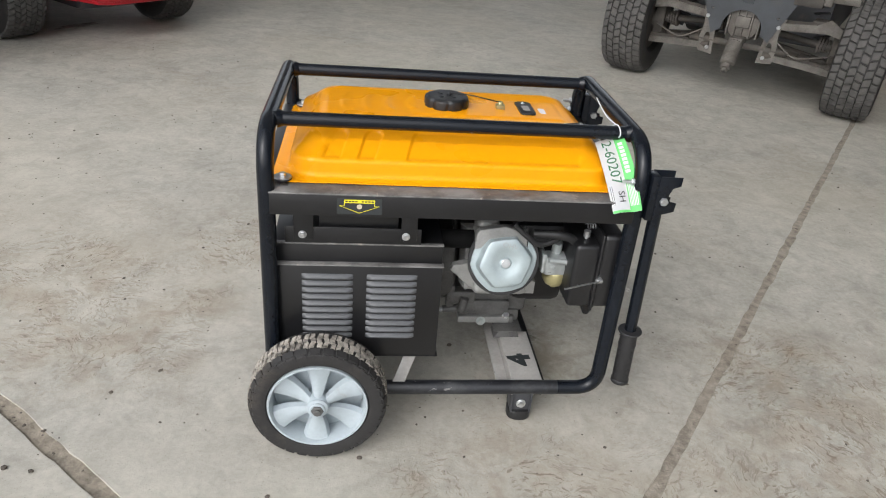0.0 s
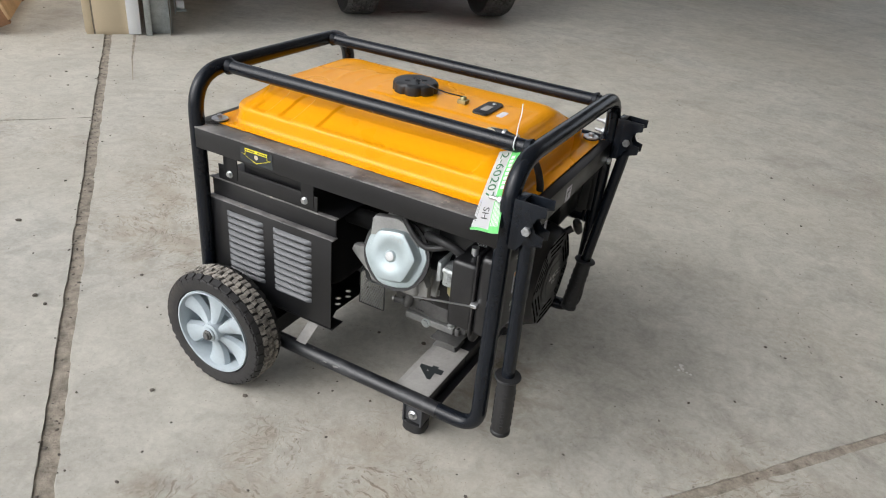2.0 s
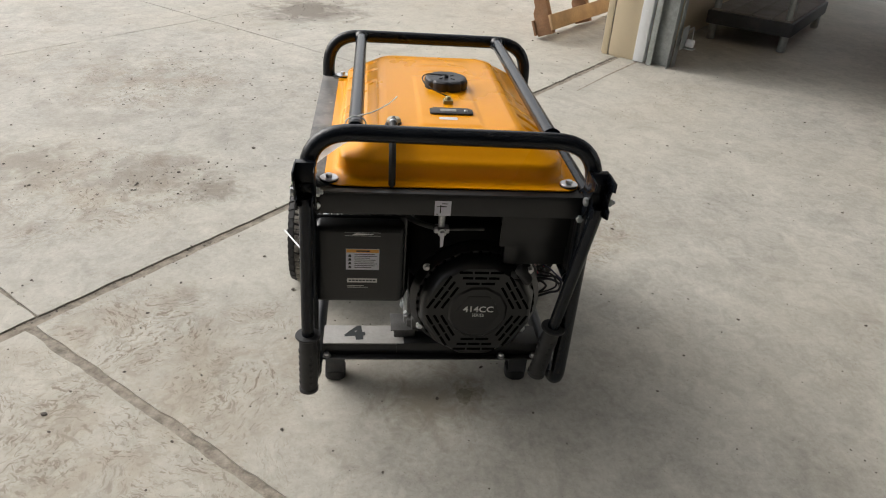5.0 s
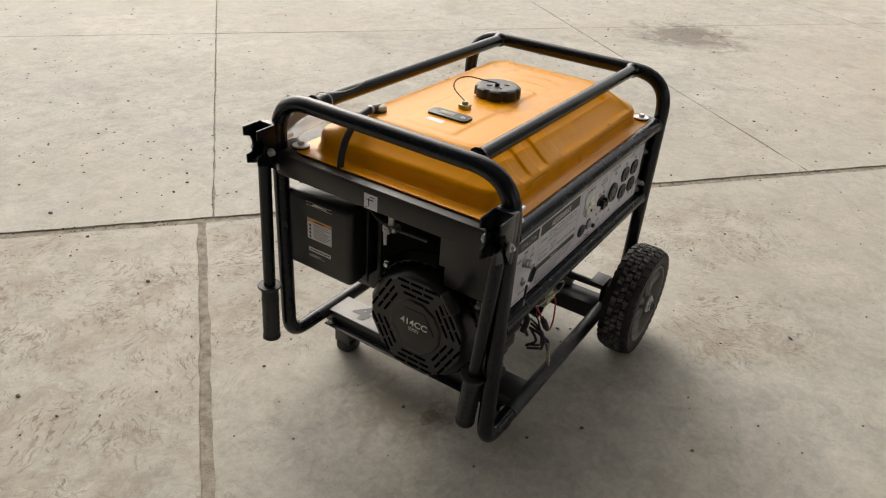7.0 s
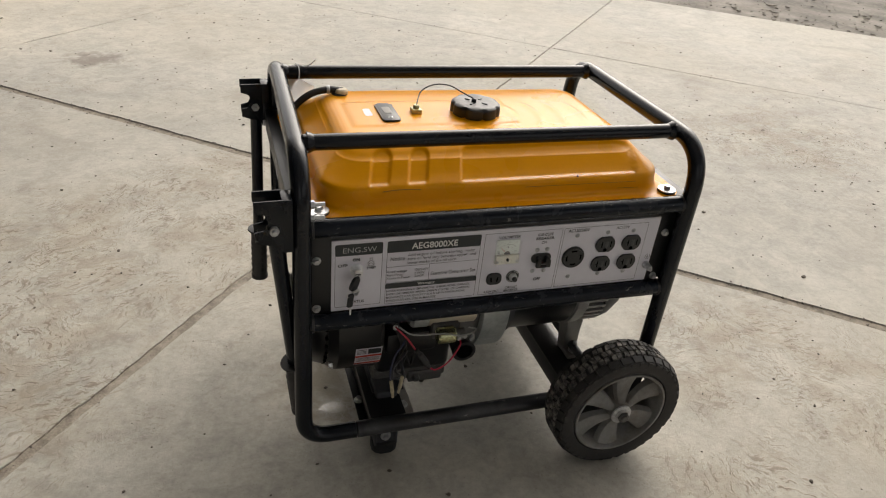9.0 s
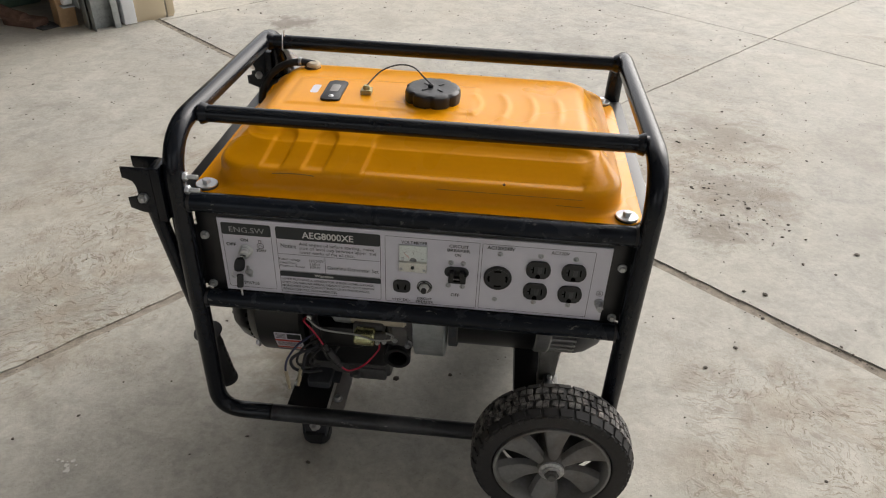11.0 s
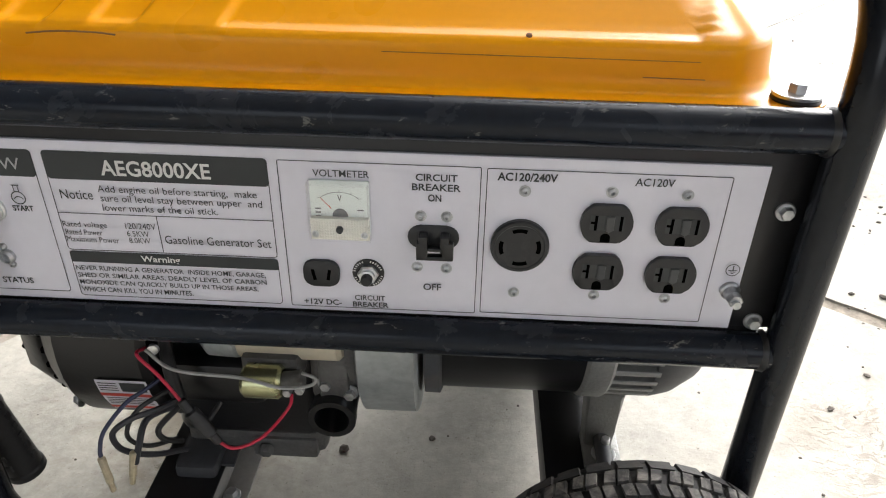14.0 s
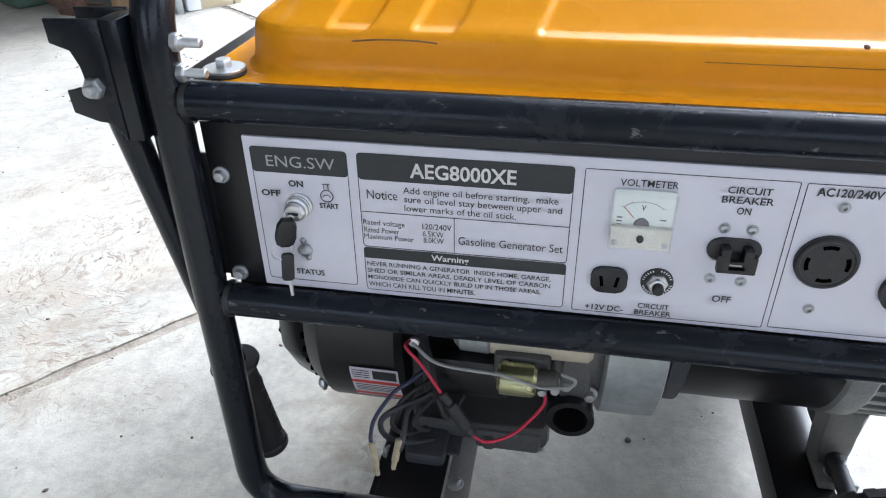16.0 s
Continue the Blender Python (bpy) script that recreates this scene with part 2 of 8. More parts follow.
# scuffs plus light on upward faces, both put into the colour
M_LITSCUFF = surface("scuffed_lit_angle_top", (0.075, 0.073, 0.071), 0.45, var=0.5, bump=0.06, dust=((0.27, 0.26, 0.25), 0.60, 16), wear=((0.30, 0.27, 0.24), 0.40, 40))
M_GREYPAINT = surface("grey_painted_steel", (0.30, 0.29, 0.275), 0.55, var=0.22, bump=0.08, wear=((0.045, 0.042, 0.04), 0.34, 26), dust=((0.20, 0.18, 0.16), 0.45, 9))
M_YELLOW = surface("yellow_tank_enamel", (0.80, 0.325, 0.001), 0.28, var=0.05, scale=4, bump=0.010, spec=0.21, dust=((0.62, 0.30, 0.05), 0.25, 9), wear=((0.16, 0.10, 0.05), 0.26, 70))
M_RUST = surface("rusty_edge", (0.20, 0.09, 0.03), 0.85, var=0.5, scale=30, fine=200, bump=0.4)
M_RUBBER = surface("tyre_rubber", (0.020, 0.019, 0.019), 0.68, var=0.35, bump=0.25, dust=((0.10, 0.085, 0.07), 0.43, 13))
M_TREAD = surface("dusty_tread_top", (0.075, 0.072, 0.069), 0.9, var=0.3, scale=25, bump=0.3, dust=((0.125, 0.120, 0.112), 0.55, 20))
M_KNOB = surface("dusty_knob_top", (0.085, 0.078, 0.070), 0.9, var=0.5, scale=30, bump=0.3, dust=((0.50, 0.46, 0.40), 0.66, 40))
M_TREADDARK = surface("tread_rubber", (0.052, 0.050, 0.049), 0.85, var=0.4, scale=25, bump=0.3, dust=((0.32, 0.30, 0.275), 0.57, 60))
M_GRIP = surface("black_rubber_grip", (0.016, 0.016, 0.017), 0.55, var=0.3, bump=0.2, dust=((0.06, 0.058, 0.055), 0.4, 18))
M_PLASTIC = surface("black_plastic", (0.006, 0.006, 0.007), 0.34, var=0.25, bump=0.12, dust=((0.020, 0.0195, 0.019), 0.36, 8))
M_DARKPLASTIC = surface("dark_knob_plastic", (0.013, 0.014, 0.016), 0.42, var=0.3, bump=0.15, dust=((0.055, 0.054, 0.054), 0.42, 25))
# panel-side rim: base darkened for its shaded side, brown dirt mixed in
M_RIMSHADED = surface("shaded_dirty_wheel_plastic", (0.20, 0.20, 0.195), 0.6, var=0.3, scale=14, bump=0.1, dust=((0.12, 0.10, 0.08), 0.55, 12))
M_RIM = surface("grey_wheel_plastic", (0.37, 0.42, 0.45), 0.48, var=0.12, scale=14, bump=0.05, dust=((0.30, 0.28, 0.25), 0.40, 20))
M_ZINC = surface("zinc_plated_steel", (0.62, 0.63, 0.64), 0.32, metal=0.9, var=0.2, scale=60, bump=0.05)
M_GALV = surface("galvanised_sheet", (0.40, 0.425, 0.425), 0.44, metal=0.55, var=0.28, scale=30, bump=0.08, dust=((0.24, 0.21, 0.165), 0.36, 18), wear=((0.11, 0.105, 0.095), 0.34, 90))
M_ALU = surface("cast_aluminium", (0.28, 0.28, 0.272), 0.5, metal=0.45, var=0.2, scale=30, fine=300, bump=0.3, dust=((0.16, 0.14, 0.12), 0.38, 16))
M_DARKALU = surface("dirty_casting", (0.12, 0.118, 0.115), 0.55, metal=0.35, var=0.35, scale=24, fine=260, bump=0.35, dust=((0.07, 0.06, 0.05), 0.45, 18))
M_PRESSED = surface("pressed_zinc_cover", (0.37, 0.43, 0.445), 0.42, metal=0.38, var=0.10, scale=30, bump=0.05)
M_AIRBOX = surface("dusty_moulded_plastic", (0.011, 0.011, 0.012), 0.36, var=0.25, bump=0.08, dust=((0.045, 0.043, 0.040), 0.42, 6))
M_BRASS = surface("yellow_passivated_bowl", (0.42, 0.38, 0.20), 0.35, metal=0.6, var=0.2, scale=40)
M_OLIVE = surface("passivated_solenoid", (0.46, 0.46, 0.26), 0.26, metal=0.85, var=0.2, scale=40)
M_CONNECT = surface("yellowed_clear_sleeve", (0.36, 0.31, 0.21), 0.35, var=0.3, scale=120)
M_BEIGE = surface("beige_casing", (0.55, 0.49, 0.37), 0.5, var=0.15)
M_LABEL = surface("silver_white_label", (0.665, 0.655, 0.72), 0.42, var=0.05, scale=12, fine=90, bump=0.0, dust=((0.52, 0.49, 0.50), 0.34, 14))
M_PRINT = surface("dark_print", (0.024, 0.028, 0.030), 0.5, var=0.15, bump=0.0)
M_LIGHTPRINT = surface("pale_print", (0.66, 0.66, 0.64), 0.5, var=0.05, bump=0.0)
M_WHITE = surface("white_paint", (0.76, 0.77, 0.78), 0.55, var=0.06, dust=((0.5, 0.47, 0.42), 0.33, 6))
M_FLECK = surface("dull_paint_fleck", (0.56, 0.55, 0.52), 0.7, var=0.1)
M_LOUVRE = surface("dusty_louvre_steel", (0.085, 0.088, 0.094), 0.45, var=0.2, scale=5, bump=0.04, dust=((0.15, 0.15, 0.157), 0.44, 9))
M_GREYWIRE = surface("grey_wire_sheath", (0.30, 0.30, 0.29), 0.5, var=0.15)
M_SCREW = surface("dull_zinc_screw", (0.45, 0.46, 0.47), 0.36, metal=0.8, var=0.3, scale=200, bump=0.05)
M_DIAL = surface("pale_meter_dial", (0.80, 0.86, 0.83), 0.5, var=0.03, bump=0.0)
M_FROST = surface("frosted_yellowed_plastic", (0.76, 0.75, 0.68), 0.4, var=0.18, scale=60, fine=900, bump=0.3)
M_PAPER = surface("white_paper", (0.78, 0.79, 0.80), 0.7, var=0.04, bump=0.02)
M_GREEN = surface("green_print", (0.13, 0.52, 0.14), 0.6, var=0.06, bump=0.02)
M_DKGREEN = surface("dark_green_ink", (0.03, 0.16, 0.07), 0.6, var=0.1, bump=0.0)
M_STICKER = surface("yellow_sticker_print", (0.80, 0.72, 0.02), 0.5, var=0.06, bump=0.0)
M_ORANGE = surface("orange_label_print", (0.75, 0.36, 0.07), 0.5, var=0.08, bump=0.0)
M_REDPRINT = surface("red_label_print", (0.55, 0.05, 0.03), 0.5, var=0.1, bump=0.0)
M_RED = surface("red_body_paint", (0.43, 0.012, 0.022), 0.40, var=0.2, coat=0.2, dust=((0.30, 0.10, 0.09), 0.42, 7))
M_REDWIRE = surface("red_wire_sheath", (0.45, 0.012, 0.045), 0.45, var=0.1)
M_CLEAR = clear_plastic("clear_meter_cover")
M_TAN = surface("tan_metal_cladding", (0.60, 0.50, 0.345), 0.55, var=0.07, scale=3, dust=((0.45, 0.36, 0.25), 0.34, 4))
# out of view: pale to bounce light, grey to keep the depth dark
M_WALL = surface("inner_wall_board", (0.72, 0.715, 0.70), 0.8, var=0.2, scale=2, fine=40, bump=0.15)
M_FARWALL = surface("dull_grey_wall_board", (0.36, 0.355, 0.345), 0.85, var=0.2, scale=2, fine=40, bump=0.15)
M_CEIL = surface("ceiling_sheet", (0.84, 0.84, 0.835), 0.75, var=0.1, scale=2)
M_WOOD = surface("weathered_brown_wood", (0.27, 0.145, 0.075), 0.75, var=0.4, scale=8, fine=90, bump=0.3, dust=((0.36, 0.24, 0.15), 0.45, 6))
M_PALEWOOD = surface("pale_lumber", (0.46, 0.30, 0.16), 0.7, var=0.25, scale=7, fine=80, bump=0.2)
M_GREYWOOD = surface("grey_weathered_boards", (0.24, 0.22, 0.20), 0.85, var=0.3, scale=6, fine=70, bump=0.3)
M_PLATE = surface("blue_grey_frame_plate", (0.048, 0.053, 0.060), 0.6, metal=0.1, var=0.3, scale=10, bump=0.15, dust=((0.085, 0.080, 0.073), 0.45, 9))
M_STEEL = surface("dirty_suspension_steel", (0.065, 0.058, 0.051), 0.75, metal=0.1, var=0.4, scale=14, bump=0.3, dust=((0.15, 0.125, 0.10), 0.5, 12))
M_STEELPALE = surface("dirty_cast_casing", (0.125, 0.115, 0.102), 0.6, metal=0.2, var=0.4, scale=20, bump=0.3, dust=((0.070, 0.057, 0.047), 0.5, 14))
M_DKFRAME = surface("dark_frame_steel", (0.05, 0.052, 0.058), 0.6, var=0.3, dust=((0.15, 0.13, 0.11), 0.45, 8))
M_SEAT = surface("cream_vinyl", (0.60, 0.55, 0.42), 0.5, var=0.1)
M_SLOTGREY = surface("dusty_slot_edge", (0.028, 0.031, 0.033), 0.5, var=0.3, bump=0)
M_BRIDGE = surface("grey_slot_bridge", (0.055, 0.059, 0.061), 0.5, var=0.3, bump=0)
M_GREYPRINT = surface("worn_grey_print", (0.36, 0.37, 0.37), 0.5, var=0.15, bump=0.0)
M_GREYDARK = surface("grey_contact", (0.16, 0.165, 0.17), 0.4, var=0.2, bump=0)
M_RUSTY = surface("rusty_scrap", (0.15, 0.085, 0.06), 0.85, var=0.5, scale=18, bump=0.5)

# ---- mesh helpers: each adds to a bmesh and returns the new vertices ----
I4 = Matrix.Identity(4)


def frame_to(p0, p1):
    """A matrix with its z axis from p0 to p1 and its origin at p0."""
    d = Vector(p1) - Vector(p0)
    return Matrix.Translation(p0) @ d.to_track_quat("Z", "Y").to_matrix().to_4x4()


def loft(bm, rings, cap0=True, cap1=True, closed=False):
    """Skin between rings of points of one length."""
    vs = [[bm.verts.new(p) for p in r] for r in rings]
    n = len(vs[0])
    pairs = list(zip(vs, vs[1:])) + ([(vs[-1], vs[0])] if closed else [])
    for a, b in pairs:
        for i in range(n):
            bm.faces.new((a[i], a[(i + 1) % n], b[(i + 1) % n], b[i]))
    if not closed:
        if cap0:
            bm.faces.new(list(reversed(vs[0])))
        if cap1:
            bm.faces.new(vs[-1])
    return [v for r in vs for v in r]


def box(bm, x0, x1, y0, y1, z0, z1, bevel=0.0015, seg=2, m=I4):
    g = bmesh.ops.create_cube(bm, size=1, matrix=Matrix.Translation(((x0 + x1) / 2, (y0 + y1) / 2, (z0 + z1) / 2)) @ Matrix.Diagonal((x1 - x0, y1 - y0, z1 - z0, 1)))
    vs = g["verts"]
    if bevel > 0:
        es = list({e for v in vs for e in v.link_edges})
        r = bmesh.ops.bevel(bm, geom=es, offset=min(bevel, 0.45 * min(x1 - x0, y1 - y0, z1 - z0)), segments=seg, affect="EDGES", profile=0.5)
        vs = list({v for f in r["faces"] for v in f.verts} | {v for v in vs if v.is_valid})
    if m is not I4:
        bmesh.ops.transform(bm, matrix=m, verts=vs)
    return vs


def lathe(bm, profile, n=24, m=I4, close=False, phase=0.0):
    """Turns (radius, height) pairs about z."""
    rings = []
    for r, h in profile:
        rings.append([m @ Vector((r * math.cos(phase + 2 * math.pi * i / n), r * math.sin(phase + 2 * math.pi * i / n), h)) for i in range(n)])
    return loft(bm, rings, profile[0][0] > 1e-6 and not close, profile[-1][0] > 1e-6 and not close, closed=close)


def rod(bm, p0, p1, r, n=14, r1=None, chamfer=0.0):
    h = (Vector(p1) - Vector(p0)).length
    r1 = r if r1 is None else r1
    c = chamfer
    prof = [(r, 0), (r1, h)] if c <= 0 else [(r - c, 0), (r, c), (r1, h - c), (r1 - c, h)]
    return lathe(bm, prof, n, frame_to(p0, p1))


def rounded(points, radius, seg=7):
    """A polyline with its inner corners turned into arcs."""
    ps = [Vector(p) for p in points]
    rad = radius if isinstance(radius, (list, tuple)) else [radius] * len(ps)
    out = [ps[0]]
    for i in range(1, len(ps) - 1):
        a, b, c = ps[i - 1], ps[i], ps[i + 1]
        u, v = (a - b).normalized(), (c - b).normalized()
        ang = u.angle(v)
        if ang > 3.1 or rad[i] <= 0:
            out.append(b)
            continue
        d = min(rad[i] / math.tan(ang / 2), 0.49 * (a - b).length, 0.49 * (c - b).length) if len(ps) > 3 else rad[i] / math.tan(ang / 2)
        p, q = b + u * d, b + v * d
        for k in range(seg + 1):
            t = k / seg
            out.append(p * (1 - t) ** 2 + b * 2 * t * (1 - t) + q * t * t)
    out.append(ps[-1])
    return out


def sweep(bm, path, r, n=12, taper=None):
    """A round tube along a path, turned without twist."""
    ps = [Vector(p) for p in path]
    tang = [((ps[min(i + 1, len(ps) - 1)] - ps[max(i - 1, 0)]).normalized()) for i in range(len(ps))]
    up = tang[0].orthogonal().normalized()
    rings = []
    for i, p in enumerate(ps):
        up = (up - tang[i] * up.dot(tang[i])).normalized()
        side = tang[i].cross(up)
        rr = r if taper is None else r * taper(i / (len(ps) - 1))
        rings.append([p + (up * math.cos(2 * math.pi * k / n) + side * math.sin(2 * math.pi * k / n)) * rr for k in range(n)])
    return loft(bm, rings)


def smooth_path(points, per=8):
    """A Catmull-Rom curve through points."""
    ps = [Vector(p) for p in points]
    ps = [ps[0] * 2 - ps[1]] + ps + [ps[-1] * 2 - ps[-2]]
    out = []
    for i in range(1, len(ps) - 2):
        a, b, c, d = ps[i - 1:i + 3]
        for k in range(per):
            t = k / per
            out.append(0.5 * ((2 * b) + (c - a) * t + (2 * a - 5 * b + 4 * c - d) * t * t + (3 * b - a - 3 * c + d) * t ** 3))
    out.append(ps[-2])
    return out


def prism(bm, outline, depth, m=I4, bevel=0.0):
    """A flat outline (x, y) raised by depth along z."""
    lo = [bm.verts.new(m @ Vector((x, y, 0))) for x, y in outline]
    hi = [bm.verts.new(m @ Vector((x, y, depth))) for x, y in outline]
    n = len(lo)
    f0 = bm.faces.new(list(reversed(lo)))
    f1 = bm.faces.new(hi)
    for i in range(n):
        bm.faces.new((lo[i], lo[(i + 1) % n], hi[(i + 1) % n], hi[i]))
    if bevel > 0:
        bmesh.ops.bevel(bm, geom=list(f1.edges) + list(f0.edges), offset=bevel, segments=2, affect="EDGES", profile=0.5)
    return lo + hi


def round_rect(w, h, r, seg=5):
    pts = []
    for cx, cy, a0 in ((w / 2 - r, h / 2 - r, 0), (-w / 2 + r, h / 2 - r, 90), (-w / 2 + r, -h / 2 + r, 180), (w / 2 - r, -h / 2 + r, 270)):
        for k in range(seg + 1):
            a = radians(a0 + 90 * k / seg)
            pts.append((cx + r * math.cos(a), cy + r * math.sin(a)))
    return pts


def hex_bolt(bm, m, r=0.0075, h=0.006, washer=0.0, stud=0.0):
    """A hexagon head on z = 0 of m, with a washer under it and a stud out of it if wanted."""
    if washer:
        lathe(bm, [(washer, 0), (washer, 0.0016), (washer - 0.0005, 0.0021)], 20, m)
    z = 0.0021 if washer else 0
    lathe(bm, [(r, z), (r, z + h * 0.8), (r * 0.86, z + h)], 6, m)
    if stud:
        lathe(bm, [(r * 0.52, z + h), (r * 0.52, z + h + stud), (r * 0.42, z + h + stud + 0.001)], 12, m)


def pan_screw(bm, m, r=0.0042):
    lathe(bm, [(r * 1.25, 0), (r * 1.25, 0.0006), (r, 0.0007), (r * 0.93, 0.0016), (r * 0.6, 0.0025), (r * 0.42, 0.0026), (r * 0.26, 0.0010), (0.0001, 0.0010)], 14, m)


def aim(p, z, x=(1, 0, 0)):
    """A matrix at p whose z axis is z."""
    z = Vector(z).normalized()
    x = Vector(x)
    if abs(z.dot(x)) > 0.95:
        x = Vector((0, 1, 0))
    y = z.cross(x).normalized()
    x = y.cross(z)
    return Matrix.Translation(p) @ Matrix((x, y, z)).transposed().to_4x4()


def finish(bm, smooth=35):
    bmesh.ops.recalc_face_normals(bm, faces=bm.faces)
    if smooth:
        lim = math.cos(radians(smooth))
        bm.normal_update()
        for f in bm.faces:
            f.smooth = True
        for e in bm.edges:
            if len(e.link_faces) == 2 and e.link_faces[0].normal.dot(e.link_faces[1].normal) < lim:
                e.smooth = False


def part(name, bm, material, parent=None, label="", smooth=35):
    finish(bm, smooth)
    me = bpy.data.meshes.new(name)
    bm.to_mesh(me)
    bm.free()
    me.materials.append(material)
    ob = new(name, me)
    if parent:
        ob.parent = parent
    if label:
        ob["label"] = label
    return ob


def build(name, material, parent, draw, label="", smooth=35):
    """Draws into a fresh bmesh and links it as one mesh."""
    bm = bmesh.new()
    draw(bm)
    return part(name, bm, material, parent, label, smooth)


def thing(name, m, label, category, group=""):
    ob = new(name)
    ob.empty_display_size = 0.1
    ob.matrix_world = m
    return tagged(ob, label, category, group)


def lettering(text, m, width, height, material, parent, name="lettering", bold=0.0):
    """Words of the built-in font in the xy plane of m, fitted into width and height from its lower left corner."""
    cu = bpy.data.curves.new(name, "FONT")
    cu.body, cu.size, cu.resolution_u, cu.offset = text, 1.0, 3, bold
    tmp = bpy.data.objects.new(name, cu)
    scene.collection.objects.link(tmp)
    me = bpy.data.meshes.new_from_object(tmp.evaluated_get(bpy.context.evaluated_depsgraph_get()))
    bpy.data.objects.remove(tmp)
    co = np.empty(len(me.vertices) * 3)
    me.vertices.foreach_get("co", co)
    co = co.reshape(-1, 3)
    lo, hi = co.min(0), co.max(0)
    fit = m @ Matrix.Diagonal((width / (hi[0] - lo[0]), height / (hi[1] - lo[1]), 1, 1)) @ Matrix.Translation((-lo[0], -lo[1], 0))
    me.transform(fit)
    me.name = name
    me.materials.clear()
    me.materials.append(material)
    ob = new(name, me)
    ob.parent = parent
    return ob

# ---- the place: a wide garage door; axes of the building: a along the door, v inwards ----
DOOR = pose(-0.02, -0.955, 0, 0, 0, -40.8)


def structure(name, material, draw, label="", parent=None, smooth=35):
    ob = build(name, material, parent, draw, label, smooth)
    if parent is None:
        ob.matrix_world = DOOR
        ob["kind"] = "structure"
    return ob


structure("ground", M_GRAVEL, lambda bm: box(bm, -300, 300, -300, 300, -0.6, -0.045, 0), "bare gravel and dirt ground outside the concrete apron")
floor = new("floor")
floor.matrix_world = DOOR
tagged(floor, "worn grey concrete floor slabs with dirt and stains", "floor", kind="structure")


def slab(a0, a1, v0, v1, wobble=0.0, lean=0.0):
    """A concrete slab with slightly broken edges."""
    rng = random.Random(int((a0 * 7 + v0 * 13) * 100))
    pts = []
    for (x0, y0), (x1, y1) in (((a0, v0), (a1, v0)), ((a1, v0), (a1, v1)), ((a1, v1), (a0, v1)), ((a0, v1), (a0, v0))):
        n = max(2, int(math.hypot(x1 - x0, y1 - y0) / 0.035))
        for k in range(n):
            t = k / n
            j = wobble * (1.3 * (rng.random() - 0.5) + 0.2 * noise.noise(Vector((x0 + (x1 - x0) * t, y0 + (y1 - y0) * t, 3)) * 6))
            if k == 0:
                j = 0
            px, py = x0 + (x1 - x0) * t, y0 + (y1 - y0) * t
            if y0 == y1:
                py += j
            else:
                px += j
            if lean and abs(px) < 1:
                px += lean * py
            pts.append((px, py))
    bm = bmesh.new()
    prism(bm, pts, 0.12, Matrix.Translation((0, 0, -0.12)), 0.0025 if wobble else 0.001)
    return part("concrete_slab", bm, M_CONCRETE, floor, smooth=0)


slab(-7.0, -0.020, 0.017, 8.4, 0.005, -0.029)
slab(0.005, 5.4, 0.017, 8.4, 0.005, -0.029)
for i in range(-3, 3):
    slab(i * 2.13 - 0.037, (i + 1) * 2.13 - 0.043, -2.130, -0.017, 0.005)
    slab(i * 2.13 - 0.037, (i + 1) * 2.13 - 0.043, -3.93 + 0.09 * i, -2.136, 0.003)
structure("joint_filler", M_JOINT, lambda bm: box(bm, -7, 5.4, -0.03, 0.03, -0.10, -0.004, 0), "dirt-filled joint under the garage door", floor)
structure("joint_filler", M_FILLER, lambda bm: prism(bm, [(-0.04, 0.02), (0.03, 0.02), (-0.215, 8.4), (-0.285, 8.4)], 0.1, Matrix.Translation((0, 0, -0.1035))), "grey-brown sealed expansion joint", floor)
structure("joint_filler", M_FILLER, lambda bm: (box(bm, -6.4, 6.4, -2.15, -2.11, -0.10, -0.006, 0), [box(bm, i * 2.13 - 0.06, i * 2.13 - 0.02, -3.9, -0.03, -0.10, -0.006, 0) for i in (-2, -1, 0, 1, 2)]), "thin saw-cut control joints", floor)


